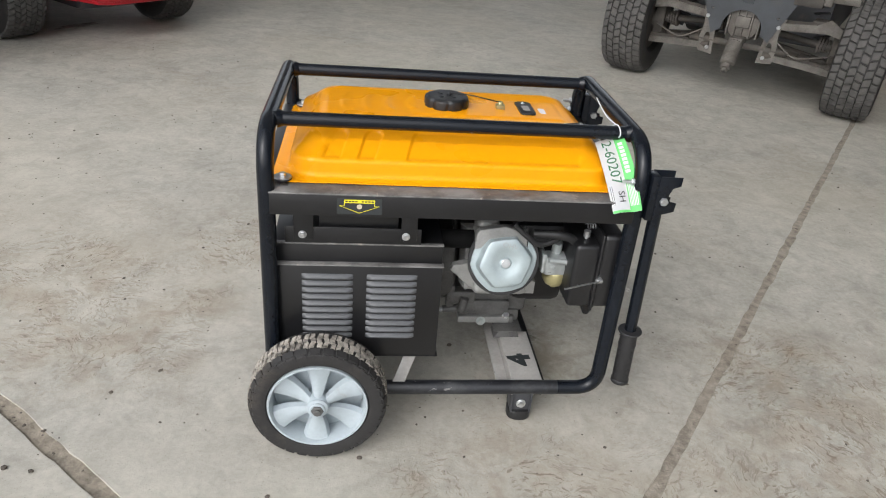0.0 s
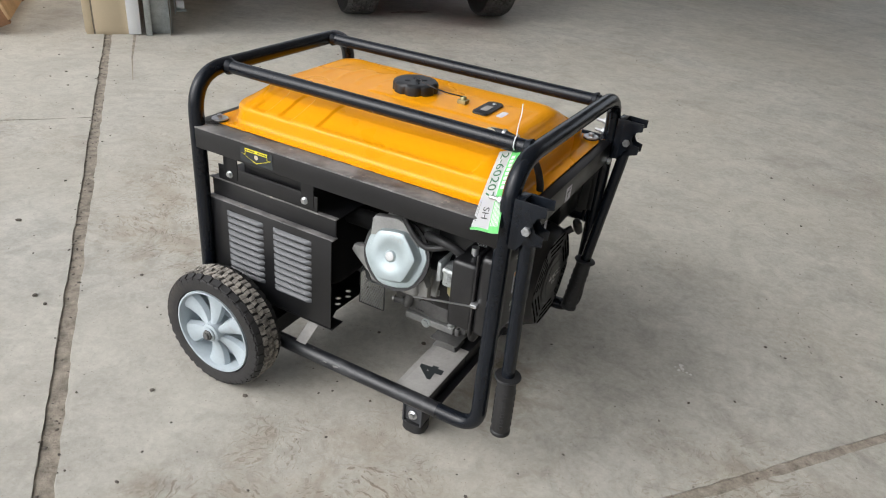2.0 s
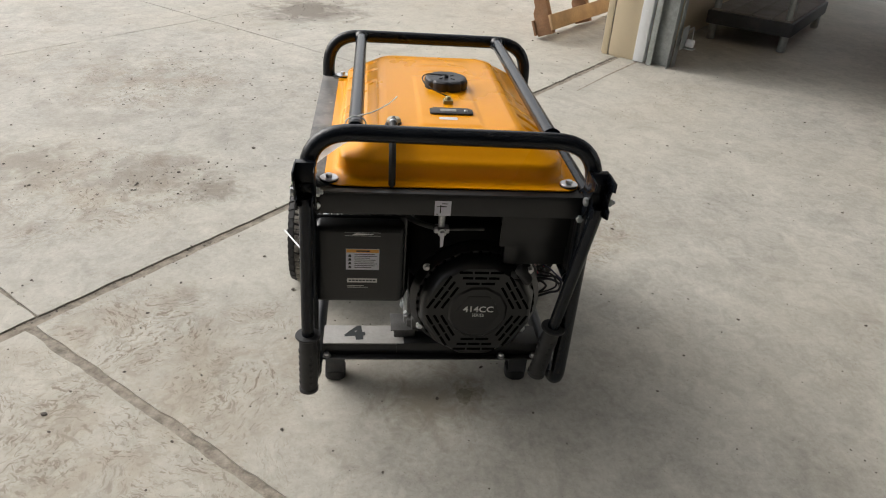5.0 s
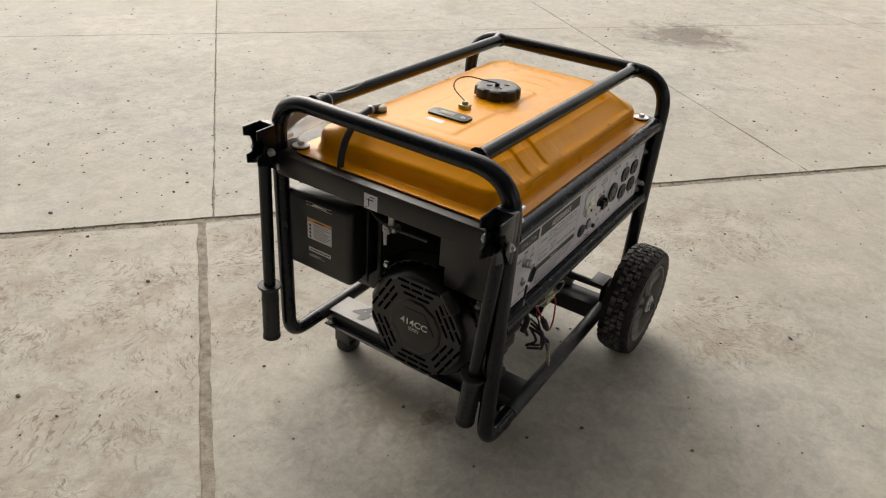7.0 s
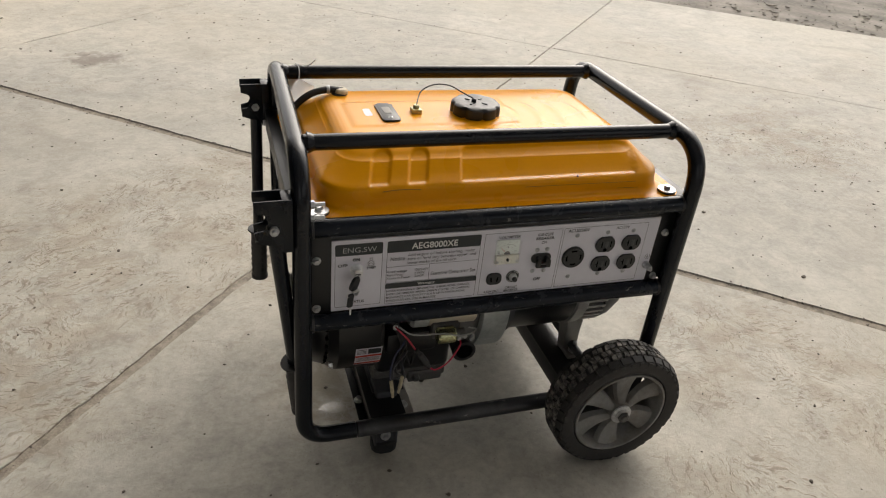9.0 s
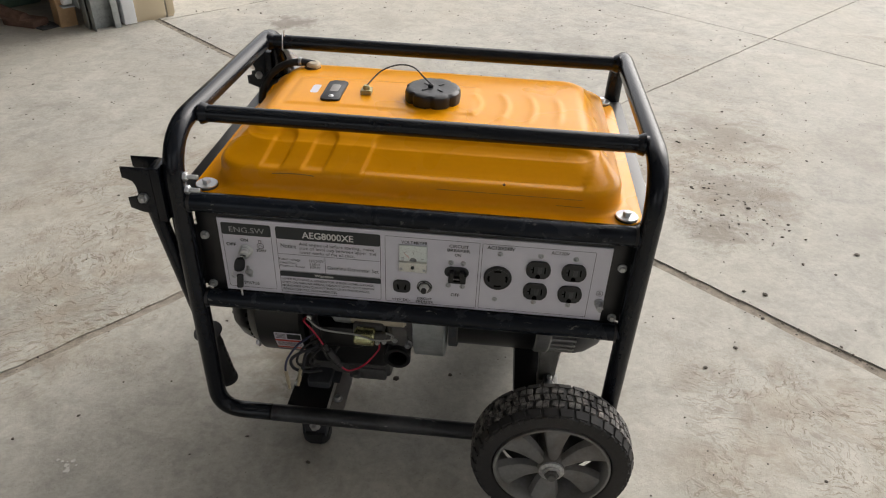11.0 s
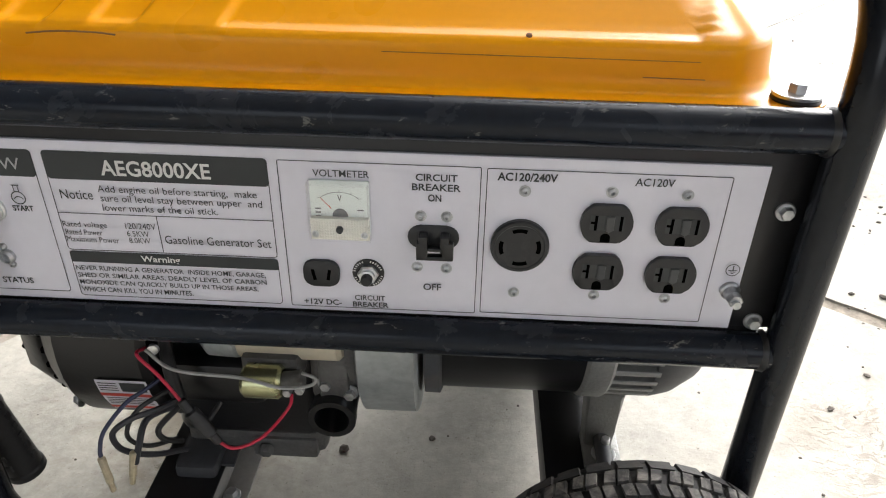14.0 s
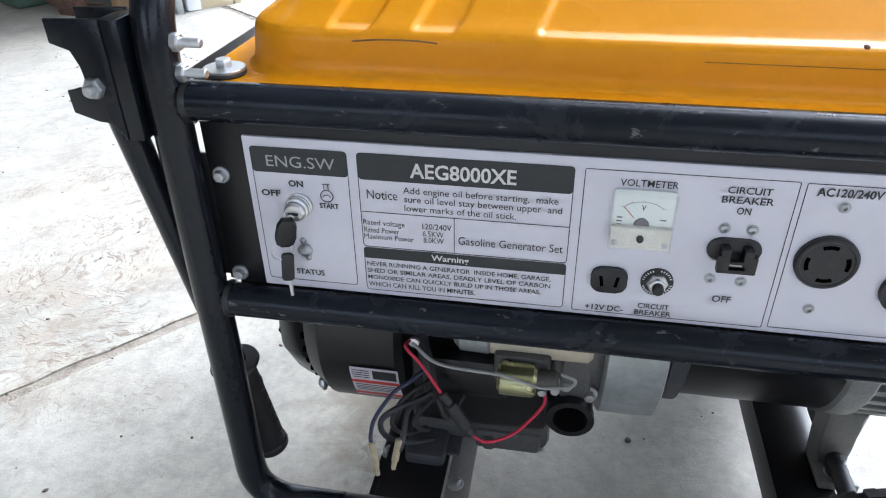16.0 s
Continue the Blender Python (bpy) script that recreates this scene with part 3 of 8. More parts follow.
def wall_parts():
    structure("wall_front_west", M_TAN, lambda bm: box(bm, -7.2, -3.37, -0.10, 0.10, -0.05, 4.6, 0.004), "tan metal-clad wall beside the garage door")
    structure("wall_front_east", M_TAN, lambda bm: box(bm, 2.13, 5.6, -0.10, 0.10, -0.05, 4.6, 0.004), "tan metal-clad wall beside the garage door")
    structure("wall_front_header", M_TAN, lambda bm: box(bm, -3.37, 2.13, -0.10, 0.10, 4.1, 4.6, 0.004), "tan header above the open garage door")
    # unseen opening, added to bring daylight onto the panel side
    structure("wall_west", M_WALL, lambda bm: (box(bm, -7.2, -7.0, 0.10, 0.4, -0.05, 4.6, 0.004), box(bm, -7.2, -7.0, 6.0, 8.6, -0.05, 4.6, 0.004), box(bm, -7.2, -7.0, 0.4, 6.0, 4.1, 4.6, 0.004)), "plain pale garage side wall with an unseen opening added for light")
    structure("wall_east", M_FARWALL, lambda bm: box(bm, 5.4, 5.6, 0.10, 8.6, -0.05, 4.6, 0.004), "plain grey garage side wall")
    # second unseen opening, added to fill the room with more daylight
    structure("wall_back", M_FARWALL, lambda bm: (box(bm, -7.0, -6.4, 8.4, 8.6, -0.05, 4.6, 0.004), box(bm, -2.2, 5.4, 8.4, 8.6, -0.05, 4.6, 0.004), box(bm, -6.4, -2.2, 8.4, 8.6, 4.1, 4.6, 0.004)), "plain grey garage back wall with an unseen opening added for light")
    structure("ceiling", M_CEIL, lambda bm: box(bm, -7.2, 5.6, -0.10, 8.6, 4.6, 4.75, 0.004), "pale sheet-metal garage ceiling")
    for s, edge in ((1, -3.37), (-1, 2.13)):
        def X(p, q):
            lo, hi = edge + s * p, edge + s * q
            return (lo, hi) if lo < hi else (hi, lo)
        structure("trim", M_TAN, lambda bm: box(bm, *X(0.001, 0.005), -0.104, -0.066, 0.012, 4.1, 0.001), "tan metal corner trim of the door jamb")
        structure("trim", M_TAN, lambda bm: box(bm, *X(0.001, 0.005), -0.058, 0.092, 0.012, 4.1, 0.001), "tan metal jamb panel")
        structure("trim", M_JOINT, lambda bm: box(bm, *X(0.000, 0.002), -0.067, -0.057, 0.0, 4.1, 0), "dark seam in the jamb cladding")
        structure("trim", M_WHITE, lambda bm: (box(bm, *X(-0.03, 0.022), 0.098, 0.158, 0.004, 4.1, 0.003), [lathe(bm, [(0.006, 0), (0.005, 0.002)], 10, aim((edge + s * 0.022, 0.128, z), (s, 0, 0))) for z in (0.28, 0.9, 1.5)]), "white door stop board with screw heads")
        track = thing("door_track", DOOR @ pose(edge - s * 0.02, 0.24, 0), "galvanised steel garage door track with roller hinge bracket", "door track")

        def channel(bm):
            box(bm, -0.003, 0.0, -0.06, 0.06, 0.0, 3.0, 0.001)
            box(bm, *((0.0, 0.05) if s > 0 else (-0.05, 0.0)), -0.06, -0.057, 0.0, 3.0, 0.001)
            box(bm, *((0.0, 0.05) if s > 0 else (-0.05, 0.0)), 0.057, 0.06, 0.0, 3.0, 0.001)
            box(bm, *((0.047, 0.05) if s > 0 else (-0.05, -0.047)), -0.06, -0.03, 0.0, 3.0, 0.001)
        build("channel", M_GALV, track, channel)
        build("wall_angle", M_GALV, track, lambda bm: box(bm, *((-0.06, -0.004) if s > 0 else (0.004, 0.06)), 0.066, 0.07, 0.0, 2.9, 0.001), "galvanised mounting angle")
        br = build("hinge_bracket", M_GALV, track, lambda bm: (box(bm, *((-0.10, -0.004) if s > 0 else (0.004, 0.10)), 0.09, 0.094, 0.10, 0.22, 0.002), box(bm, *((-0.10, -0.05) if s > 0 else (0.05, 0.10)), 0.094, 0.15, 0.10, 0.106, 0.002)))
        build("roller", M_WHITE, br, lambda bm: rod(bm, (-s * 0.08, 0.10, 0.13), (-s * 0.08, 0.14, 0.13), 0.022, 16, chamfer=0.003), "white nylon track roller")
        build("spring_clip", M_ZINC, br, lambda bm: sweep(bm, rounded([(-s * 0.08, 0.10, 0.20), (-s * 0.13, 0.11, 0.21), (-s * 0.14, 0.11, 0.12)], 0.01), 0.003, 8), "bent bright wire clip")


wall_parts()
structure("joint_filler", M_JOINT, lambda bm: prism(bm, [(-3.36, 0.118), (-2.95, 0.112), (-2.62, 0.120), (-2.62, 0.123), (-2.95, 0.119), (-3.36, 0.132)], 0.002, Matrix.Translation((0, 0, -0.0012))), "hairline crack running from the door jamb", floor)


# ---- wheels ----
def tyre_body(bm, R, w, ri, m, n=48):
    h = w / 2
    prof = [(ri, -h * 0.62), (ri + 0.18 * (R - ri), -h * 0.92), (ri + 0.5 * (R - ri), -h), (ri + 0.8 * (R - ri), -h * 0.97), (R * 0.972, -h * 0.86), (R * 0.995, -h * 0.6), (R, -h * 0.25)]
    prof = prof + [(r, -z) for r, z in reversed(prof)]
    lathe(bm, prof, n, m, close=True)


def tread_blocks(bm, R, w, rows, count, depth, m, fill=0.74, skew=0.25, shoulder=True, cuts=((0.0, 1.0),), pick=None):
    """Rubber lugs set in staggered rows round the tyre; each lug may be cut across by sipes."""
    for j in pick or range(rows):
        z0 = -w / 2 + w * (j + 0.06) / rows
        z1 = -w / 2 + w * (j + 0.94) / rows
        for i, (lo, hi) in [(n, cut) for n in range(count) for cut in cuts]:
            a0 = 2 * math.pi * (i + 0.5 * (j % 2)) / count
            da = 2 * math.pi / count * fill
            ring = []
            for rad, sh in ((R - 0.004, 0.0), (R + depth, 0.10)):
                for z, k in ((z0, 0), (z1, 1)):
                    lean = skew * da * (k - 0.5) * (1 if j % 2 else -1)
                    drop = 0.0
                    if shoulder and ((j == 0 and k == 0) or (j == rows - 1 and k == 1)):
                        drop = depth * 1.3
                    for s in (0, 1):
                        ang = a0 + lean + da * (lo + (hi - lo) * (s + sh * (0.5 - s)))
                        wide = 0.0 if len(cuts) == 1 else (0.10 if (s == 0) == (lo == 0.0) else -0.02)
                        zz = z + (z1 - z0) * (sh * 0.6 + wide) * (0.5 - k)
                        ring.append(bm.verts.new(m @ Vector(((rad - drop) * math.cos(ang), (rad - drop) * math.sin(ang), zz))))
            a, b, c, d, e, f, g, h = ring
            for q in ((e, f, h, g), (a, b, f, e), (c, g, h, d), (a, e, g, c), (b, d, h, f)):
                bm.faces.new(q)


def holed_plate(bm, outline, holes, depth, m):
    """A flat plate with holes cut through it, drawn in the xy plane of m and thickened along its z axis."""
    edges = []
    for lp in [outline] + holes:
        vs = [bm.verts.new(m @ Vector((x, y, 0))) for x, y in lp]
        edges += [bm.edges.new((vs[k - 1], vs[k])) for k in range(len(vs))]
    res = bmesh.ops.triangle_fill(bm, use_beauty=True, use_dissolve=False, edges=edges)
    ext = bmesh.ops.extrude_face_region(bm, geom=[f for f in res["geom"] if isinstance(f, bmesh.types.BMFace)], use_keep_orig=True)
    bmesh.ops.translate(bm, verts=[v for v in ext["geom"] if isinstance(v, bmesh.types.BMVert)], vec=m.to_3x3() @ Vector((0, 0, depth)))


# ---- utility vehicle standing inside, seen from behind ----
def utility_vehicle():
    root = thing("utility_vehicle", DOOR @ pose(-0.80, 3.92, 0, 0, 0, 3), "dusty off-road utility vehicle with exposed rear suspension", "vehicle")
    R, w = 0.315, 0.25
    for s in (-1, 1):
        wh = build("wheel", M_STEEL, root, lambda bm: (lathe(bm, [(0.16, -0.09), (0.165, -0.07), (0.12, -0.03), (0.05, -0.02), (0.05, 0.03), (0.16, 0.08), (0.168, 0.09)], 28, aim((s * 0.612, 0, R), (1, 0, 0)))), "dusty steel wheel rim")
        build("tyre", M_RUBBER, wh, lambda bm: tyre_body(bm, R - 0.012, w, 0.165, aim((s * 0.612, 0, R), (1, 0, 0)), 56))
        tagged(build("tread", M_TREAD, wh, lambda bm: tread_blocks(bm, R - 0.012, w * 0.94, 6, 44, 0.010, aim((s * 0.612, 0, R), (1, 0, 0)), 0.87, 0.24), "dusty grey staggered tread lugs"), kind="stuff")
        build("hub_carrier", M_STEEL, root, lambda bm: (box(bm, s * 0.48 - 0.03, s * 0.48 + 0.03, -0.05, 0.05, 0.2, 0.44, 0.01), rod(bm, (s * 0.45, 0, R), (s * 0.6, 0, R), 0.05, 18, chamfer=0.006)))
        build("lower_arm", M_STEEL, root, lambda bm: (sweep(bm, [(s * 0.14, -0.16, 0.265), (s * 0.50, -0.06, 0.235)], 0.021, 10), sweep(bm, [(s * 0.14, 0.2, 0.265), (s * 0.50, 0.06, 0.235)], 0.021, 10), box(bm, *sorted((s * 0.30, s * 0.36)), -0.12, 0.14, 0.235, 0.262, 0.005)), "mud-coated tubular lower suspension arm")
        build("upper_arm", M_STEEL, root, lambda bm: (sweep(bm, rounded([(s * 0.16, -0.15, 0.43), (s * 0.36, -0.10, 0.44), (s * 0.49, -0.04, 0.42)], 0.05), 0.023, 10), box(bm, *sorted((s * 0.33, s * 0.45)), -0.11, 0.0, 0.43, 0.475, 0.012)), "mud-coated upper suspension arm")
        build("drive_shaft", M_STEEL, root, lambda bm: (rod(bm, (s * 0.11, 0, 0.37), (s * 0.49, 0, 0.335), 0.017, 14), [rod(bm, (s * (0.38 + 0.016 * k), 0, 0.344), (s * (0.392 + 0.016 * k), 0, 0.343), 0.045 - 0.004 * k, 16) for k in range(5)], [rod(bm, (s * (0.12 + 0.016 * k), 0, 0.37), (s * (0.132 + 0.016 * k), 0, 0.369), 0.042 - 0.003 * k, 16) for k in range(3)]), "drive shaft with ribbed rubber boots")
        build("brake_hose", M_STEELPALE, root, lambda bm: sweep(bm, smooth_path([(s * 0.20, -0.17, 0.34), (s * 0.30, -0.19, 0.285), (s * 0.40, -0.14, 0.295), (s * 0.48, -0.07, 0.31)]), 0.0045, 8), "pale brake line")
        leg = Matrix.Translation((s * 0.165, -0.155, 0)) @ pose(0, 0, 0, 90, 0, 0)
        build("frame_leg", M_STEELPALE, root, lambda bm: holed_plate(bm, [(s * x, z) for x, z in ((-0.045, 0.215), (0.035, 0.225), (0.040, 0.30), (0.030, 0.38), (0.050, 0.46), (-0.020, 0.46), (-0.035, 0.36), (-0.040, 0.29))], [[(0.016 * math.cos(k * 0.7854), 0.30 + 0.030 * math.sin(k * 0.7854)) for k in range(8)]], 0.012, leg), "grey frame gusset with an oval hole", 0)
        for x, z in ((0.150, 0.250), (0.185, 0.415)):
            build("arm_bolt", M_SCREW, root, lambda bm: hex_bolt(bm, aim((s * x, -0.168, z), (0, -1, 0)), 0.012, 0.010), "dull frame bolt")
        for y0, lean, steps in ((-0.165, 0.20, ((0.19, 0.238, 0.268), (0.35, 0.222, 0.258), (0.50, 0.205, 0.235))), (-0.170, 0.15, ((0.19, 0.405, 0.440), (0.36, 0.415, 0.455), (0.42, 0.420, 0.490), (0.50, 0.400, 0.440)))):
            build("arm_plate", M_STEELPALE, root, lambda bm: loft(bm, [[(s * x, y0 + lean * (x - 0.2) + d, z) for d, z in ((0, z0), (0.015, z0), (0.015, z1), (0, z1))] for x, z0, z1 in steps]), "mud-grey pressed suspension arm")
        build("shock_absorber", M_DKFRAME, root, lambda bm: (rod(bm, (s * 0.40, 0.10, 0.30), (s * 0.28, 0.16, 0.72), 0.028, 14), [lathe(bm, [(0.034, 0), (0.046, 0.006), (0.034, 0.012)], 16, frame_to((s * (0.38 - 0.011 * k), 0.11, 0.36 + 0.04 * k), (s * 0.28, 0.16, 0.8))) for k in range(8)]))
    diff = build("differential", M_STEELPALE, root, lambda bm: (lathe(bm, [(0.03, -0.15), (0.085, -0.14), (0.10, -0.08), (0.10, 0.02), (0.07, 0.06)], 26, aim((0, 0, 0.40), (0, 1, 0))), box(bm, -0.04, 0.04, -0.17, -0.12, 0.38, 0.44, 0.008)), "finned cast differential housing")
    for k in range(5):
        build("casing_fin", M_STEELPALE, diff, lambda bm: box(bm, -0.08 + 0.04 * k, -0.07 + 0.04 * k, -0.165, -0.1, 0.33, 0.47, 0.003))
    build("tow_hitch", M_STEELPALE, root, lambda bm: (box(bm, -0.035, 0.035, -0.24, -0.10, 0.27, 0.335, 0.006), rod(bm, (0, -0.22, 0.31), (0, -0.30, 0.205), 0.040, 20, chamfer=0.008), rod(bm, (0, -0.30, 0.205), (0, -0.315, 0.185), 0.028, 16, chamfer=0.004), rod(bm, (0, -0.315, 0.185), (0, -0.325, 0.170), 0.016, 6)), "bright steel tow hitch")
    arch = [(0.105 * math.cos(a), 0.375 + 0.098 * math.sin(a)) for a in [math.pi * k / 12 for k in range(13)]]
    build("rear_plate", M_PLATE, root, lambda bm: holed_plate(bm, [(0.15, 0.33), (0.27, 0.60), (-0.27, 0.60), (-0.15, 0.33), (-0.105, 0.36)] + arch[::-1][1:-1] + [(0.105, 0.36)], [[(x + 0.008 * math.cos(k * 1.0472), z + 0.008 * math.sin(k * 1.0472)) for k in range(6)] for x, z in ((-0.22, 0.57), (0.22, 0.57), (-0.17, 0.46), (0.17, 0.46), (0.0, 0.555))], 0.010, Matrix.Translation((0, -0.165, 0)) @ pose(0, 0, 0, 90, 0, 0)), "blue-grey stamped rear frame plate", 0)
    build("plate_rib", M_PLATE, root, lambda bm: (box(bm, -0.27, 0.27, -0.20, -0.165, 0.598, 0.606, 0.002), box(bm, -0.03, 0.03, -0.180, -0.170, 0.51, 0.575, 0.004)))
    for s in (-1, 1):
        build("frame_rail", M_STEELPALE, root, lambda bm: (box(bm, *sorted((s * 0.28, s * 0.52)), -0.17, -0.13, 0.575, 0.610, 0.006), box(bm, *sorted((s * 0.36, s * 0.40)), -0.185, -0.12, 0.555, 0.650, 0.006)), "grey frame rail with clamp")
    build("cross_tube", M_STEEL, root, lambda bm: (rod(bm, (-0.36, -0.12, 0.60), (0.42, -0.12, 0.60), 0.026, 14), box(bm, -0.30, -0.22, -0.16, -0.08, 0.52, 0.60, 0.006), box(bm, 0.22, 0.36, -0.18, -0.06, 0.54, 0.585, 0.006), rod(bm, (-0.26, -0.15, 0.29), (0.26, -0.15, 0.29), 0.018, 12)))
    build("exhaust", M_RUSTY, root, lambda bm: lathe(bm, [(0.04, -0.22), (0.085, -0.20), (0.085, 0.20), (0.04, 0.22)], 22, aim((0.0, 0.08, 0.70), (1, 0, 0))), "rusty brown silencer")
    build("body", M_DKFRAME, root, lambda bm: (box(bm, -0.55, 0.55, -0.20, 1.6, 0.74, 1.0, 0.03), box(bm, -0.40, 0.40, 0.10, 1.7, 0.30, 0.74, 0.03)), "dark cargo bed and chassis")
    for s in (-1, 1):
        wf = build("wheel", M_STEEL, root, lambda bm: lathe(bm, [(0.16, -0.09), (0.05, -0.02), (0.05, 0.03), (0.168, 0.09)], 20, aim((s * 0.6, 1.75, R), (1, 0, 0))))
        build("tyre", M_RUBBER, wf, lambda bm: tyre_body(bm, R - 0.004, w, 0.165, aim((s * 0.6, 1.75, R), (1, 0, 0)), 36))


utility_vehicle()


# ---- red cart with a foot pan between its front wheels ----
def red_cart():
    root = thing("red_cart", DOOR @ pose(-3.93, 1.88, 0, 0, 0, 0), "red utility cart with turf tyres and a grey foot mat", "cart")
    R, w = 0.245, 0.21
    for vy in (-0.45, 0.47):
        ax = aim((0, vy, R), (0, 1, 0))
        wh = build("wheel", M_GREYPAINT, root, lambda bm: lathe(bm, [(0.11, -0.07), (0.13, -0.085), (0.115, -0.06), (0.06, -0.05), (0.03, -0.075), (0.03, 0.07), (0.11, 0.07)], 26, ax), "grey wheel rim")
        build("tyre", M_RUBBER, wh, lambda bm: tyre_body(bm, R - 0.008, w, 0.12, ax, 56))
        tagged(build("tread", M_TREAD, wh, lambda bm: tread_blocks(bm, R - 0.008, w * 0.92, 7, 46, 0.008, ax, 0.80, 0.5), "grey turf tread blocks"), kind="stuff")
    outline = [(-0.28, -0.30), (0.10, -0.31), (0.26, -0.20), (0.40, -0.17), (0.43, -0.10), (0.43, 0.24), (0.40, 0.32), (0.22, 0.36), (-0.28, 0.36)]
    build("foot_pan", M_RED, root, lambda bm: (prism(bm, outline, 0.025, Matrix.Translation((0, 0, 0.20)), 0.004), sweep(bm, [(x, y, 0.232) for x, y in outline[1:-1]], 0.017, 10)), "red pressed-steel foot pan with rolled rim")
    build("mat", M_GREYWOOD, root, lambda bm: prism(bm, [(x * 0.9 + 0.0, y * 0.9) for x, y in outline], 0.006, Matrix.Translation((0, 0.003, 0.226)), 0.002), "dull grey rubber mat")
    build("body", M_RED, root, lambda bm: (box(bm, -0.62, 0.08, -0.30, 0.34, 0.28, 0.62, 0.03, 3), box(bm, 0.03, 0.12, -0.27, 0.31, 0.245, 0.34, 0.012), [lathe(bm, [(0.008, 0), (0.006, 0.004)], 8, aim((0.12, y, 0.29), (1, 0, 0))) for y in (-0.15, 0.0, 0.15)]), "faded red sheet-metal body")
    build("rear_body", M_RED, root, lambda bm: (box(bm, -1.9, -0.45, -0.62, 0.62, 0.22, 0.52, 0.04, 3),), "faded red rear body")
    build("fender", M_RED, root, lambda bm: box(bm, -0.40, 0.22, -0.60, -0.28, 0.55, 0.60, 0.02, 3))
    build("fender", M_RED, root, lambda bm: box(bm, -0.40, 0.22, 0.30, 0.64, 0.55, 0.60, 0.02, 3))
    build("seat", M_SEAT, root, lambda bm: box(bm, -0.45, -0.02, -0.26, 0.28, 0.62, 0.74, 0.04, 3), "cream vinyl seat cushion")
    build("axle", M_DKFRAME, root, lambda bm: rod(bm, (0, -0.40, R), (0, 0.40, R), 0.022, 12))
    build("chassis", M_DKFRAME, root, lambda bm: box(bm, -1.7, 0.2, -0.16, 0.18, 0.14, 0.215, 0.01))
    for vy in (-0.47, 0.49):
        ax = aim((-1.35, vy, R), (0, 1, 0))
        wr = build("wheel", M_GREYPAINT, root, lambda bm: lathe(bm, [(0.11, -0.07), (0.06, -0.05), (0.03, 0.07), (0.11, 0.07)], 20, ax))
        build("tyre", M_RUBBER, wr, lambda bm: tyre_body(bm, R, w, 0.12, ax, 36))
    stain = structure("trim", M_JOINT, lambda bm: prism(bm, [(0.17 * math.cos(k) * (0.4 + 0.6 * abs(math.sin(2.3 * k))), 0.035 * math.sin(k)) for k in [i * 0.3927 for i in range(16)]], 0.002, pose(-3.97, 1.82, 0.0005, 0, 0, 95)), "black oil stain under the red cart")
    tagged(stain, category="stain")


red_cart()


# ---- shelf trolley, stands, scrap ----
def shelf_trolley():
    root = thing("shelf_trolley", DOOR @ pose(-4.78, 0.46, 0), "dark steel shelf trolley with grey posts and weathered board deck", "trolley")
    build("deck_frame", M_DKFRAME, root, lambda bm: box(bm, -0.52, 0.54, -0.26, 0.26, 0.10, 0.18, 0.006), "dark steel deck rim")
    for k in range(4):
        build("board", M_GREYWOOD, root, lambda bm: box(bm, -0.50, 0.52, -0.245 + 0.124 * k, -0.129 + 0.124 * k, 0.176, 0.192, 0.003), "grey weathered deck board")
    for x in (-0.48, 0.49):
        for y in (-0.22, 0.22):
            build("post", M_GALV, root, lambda bm: rod(bm, (x, y, 0.10), (x, y, 1.5), 0.022, 12), "grey tubular post")
            build("foot", M_GALV, root, lambda bm: rod(bm, (x, y, 0.0), (x, y, 0.10), 0.026, 12, chamfer=0.004))
    for z in (0.75, 1.4):
        build("upper_shelf", M_DKFRAME, root, lambda bm: box(bm, -0.52, 0.54, -0.26, 0.26, z, z + 0.05, 0.006))
    stand = thing("metal_stand", DOOR @ pose(-4.95, 3.3, 0), "black welded steel stand on a swivel castor", "stand")
    build("base_bar", M_DKFRAME, stand, lambda bm: (box(bm, 0.1, 0.14, -0.5, 0.6, 0.03, 0.07, 0.003), box(bm, -0.5, 0.14, 0.0, 0.04, 0.03, 0.07, 0.003)))
    build("upright", M_DKFRAME, stand, lambda bm: (box(bm, 0.1, 0.15, -0.02, 0.04, 0.06, 0.9, 0.004), box(bm, -0.3, 0.14, 0.0, 0.04, 0.86, 0.9, 0.004)))
    build("brace", M_DKFRAME, stand, lambda bm: sweep(bm, [(0.12, 0.01, 0.5), (0.12, 0.42, 0.06)], 0.016, 8))
    cs = build("castor", M_GREYPAINT, stand, lambda bm: rod(bm, (0.10, -0.30, 0.05), (0.16, -0.30, 0.05), 0.05, 18, chamfer=0.006), "blue-grey castor wheel")
    build("fork", M_ZINC, cs, lambda bm: box(bm, 0.09, 0.17, -0.33, -0.27, 0.06, 0.12, 0.004))


shelf_trolley()


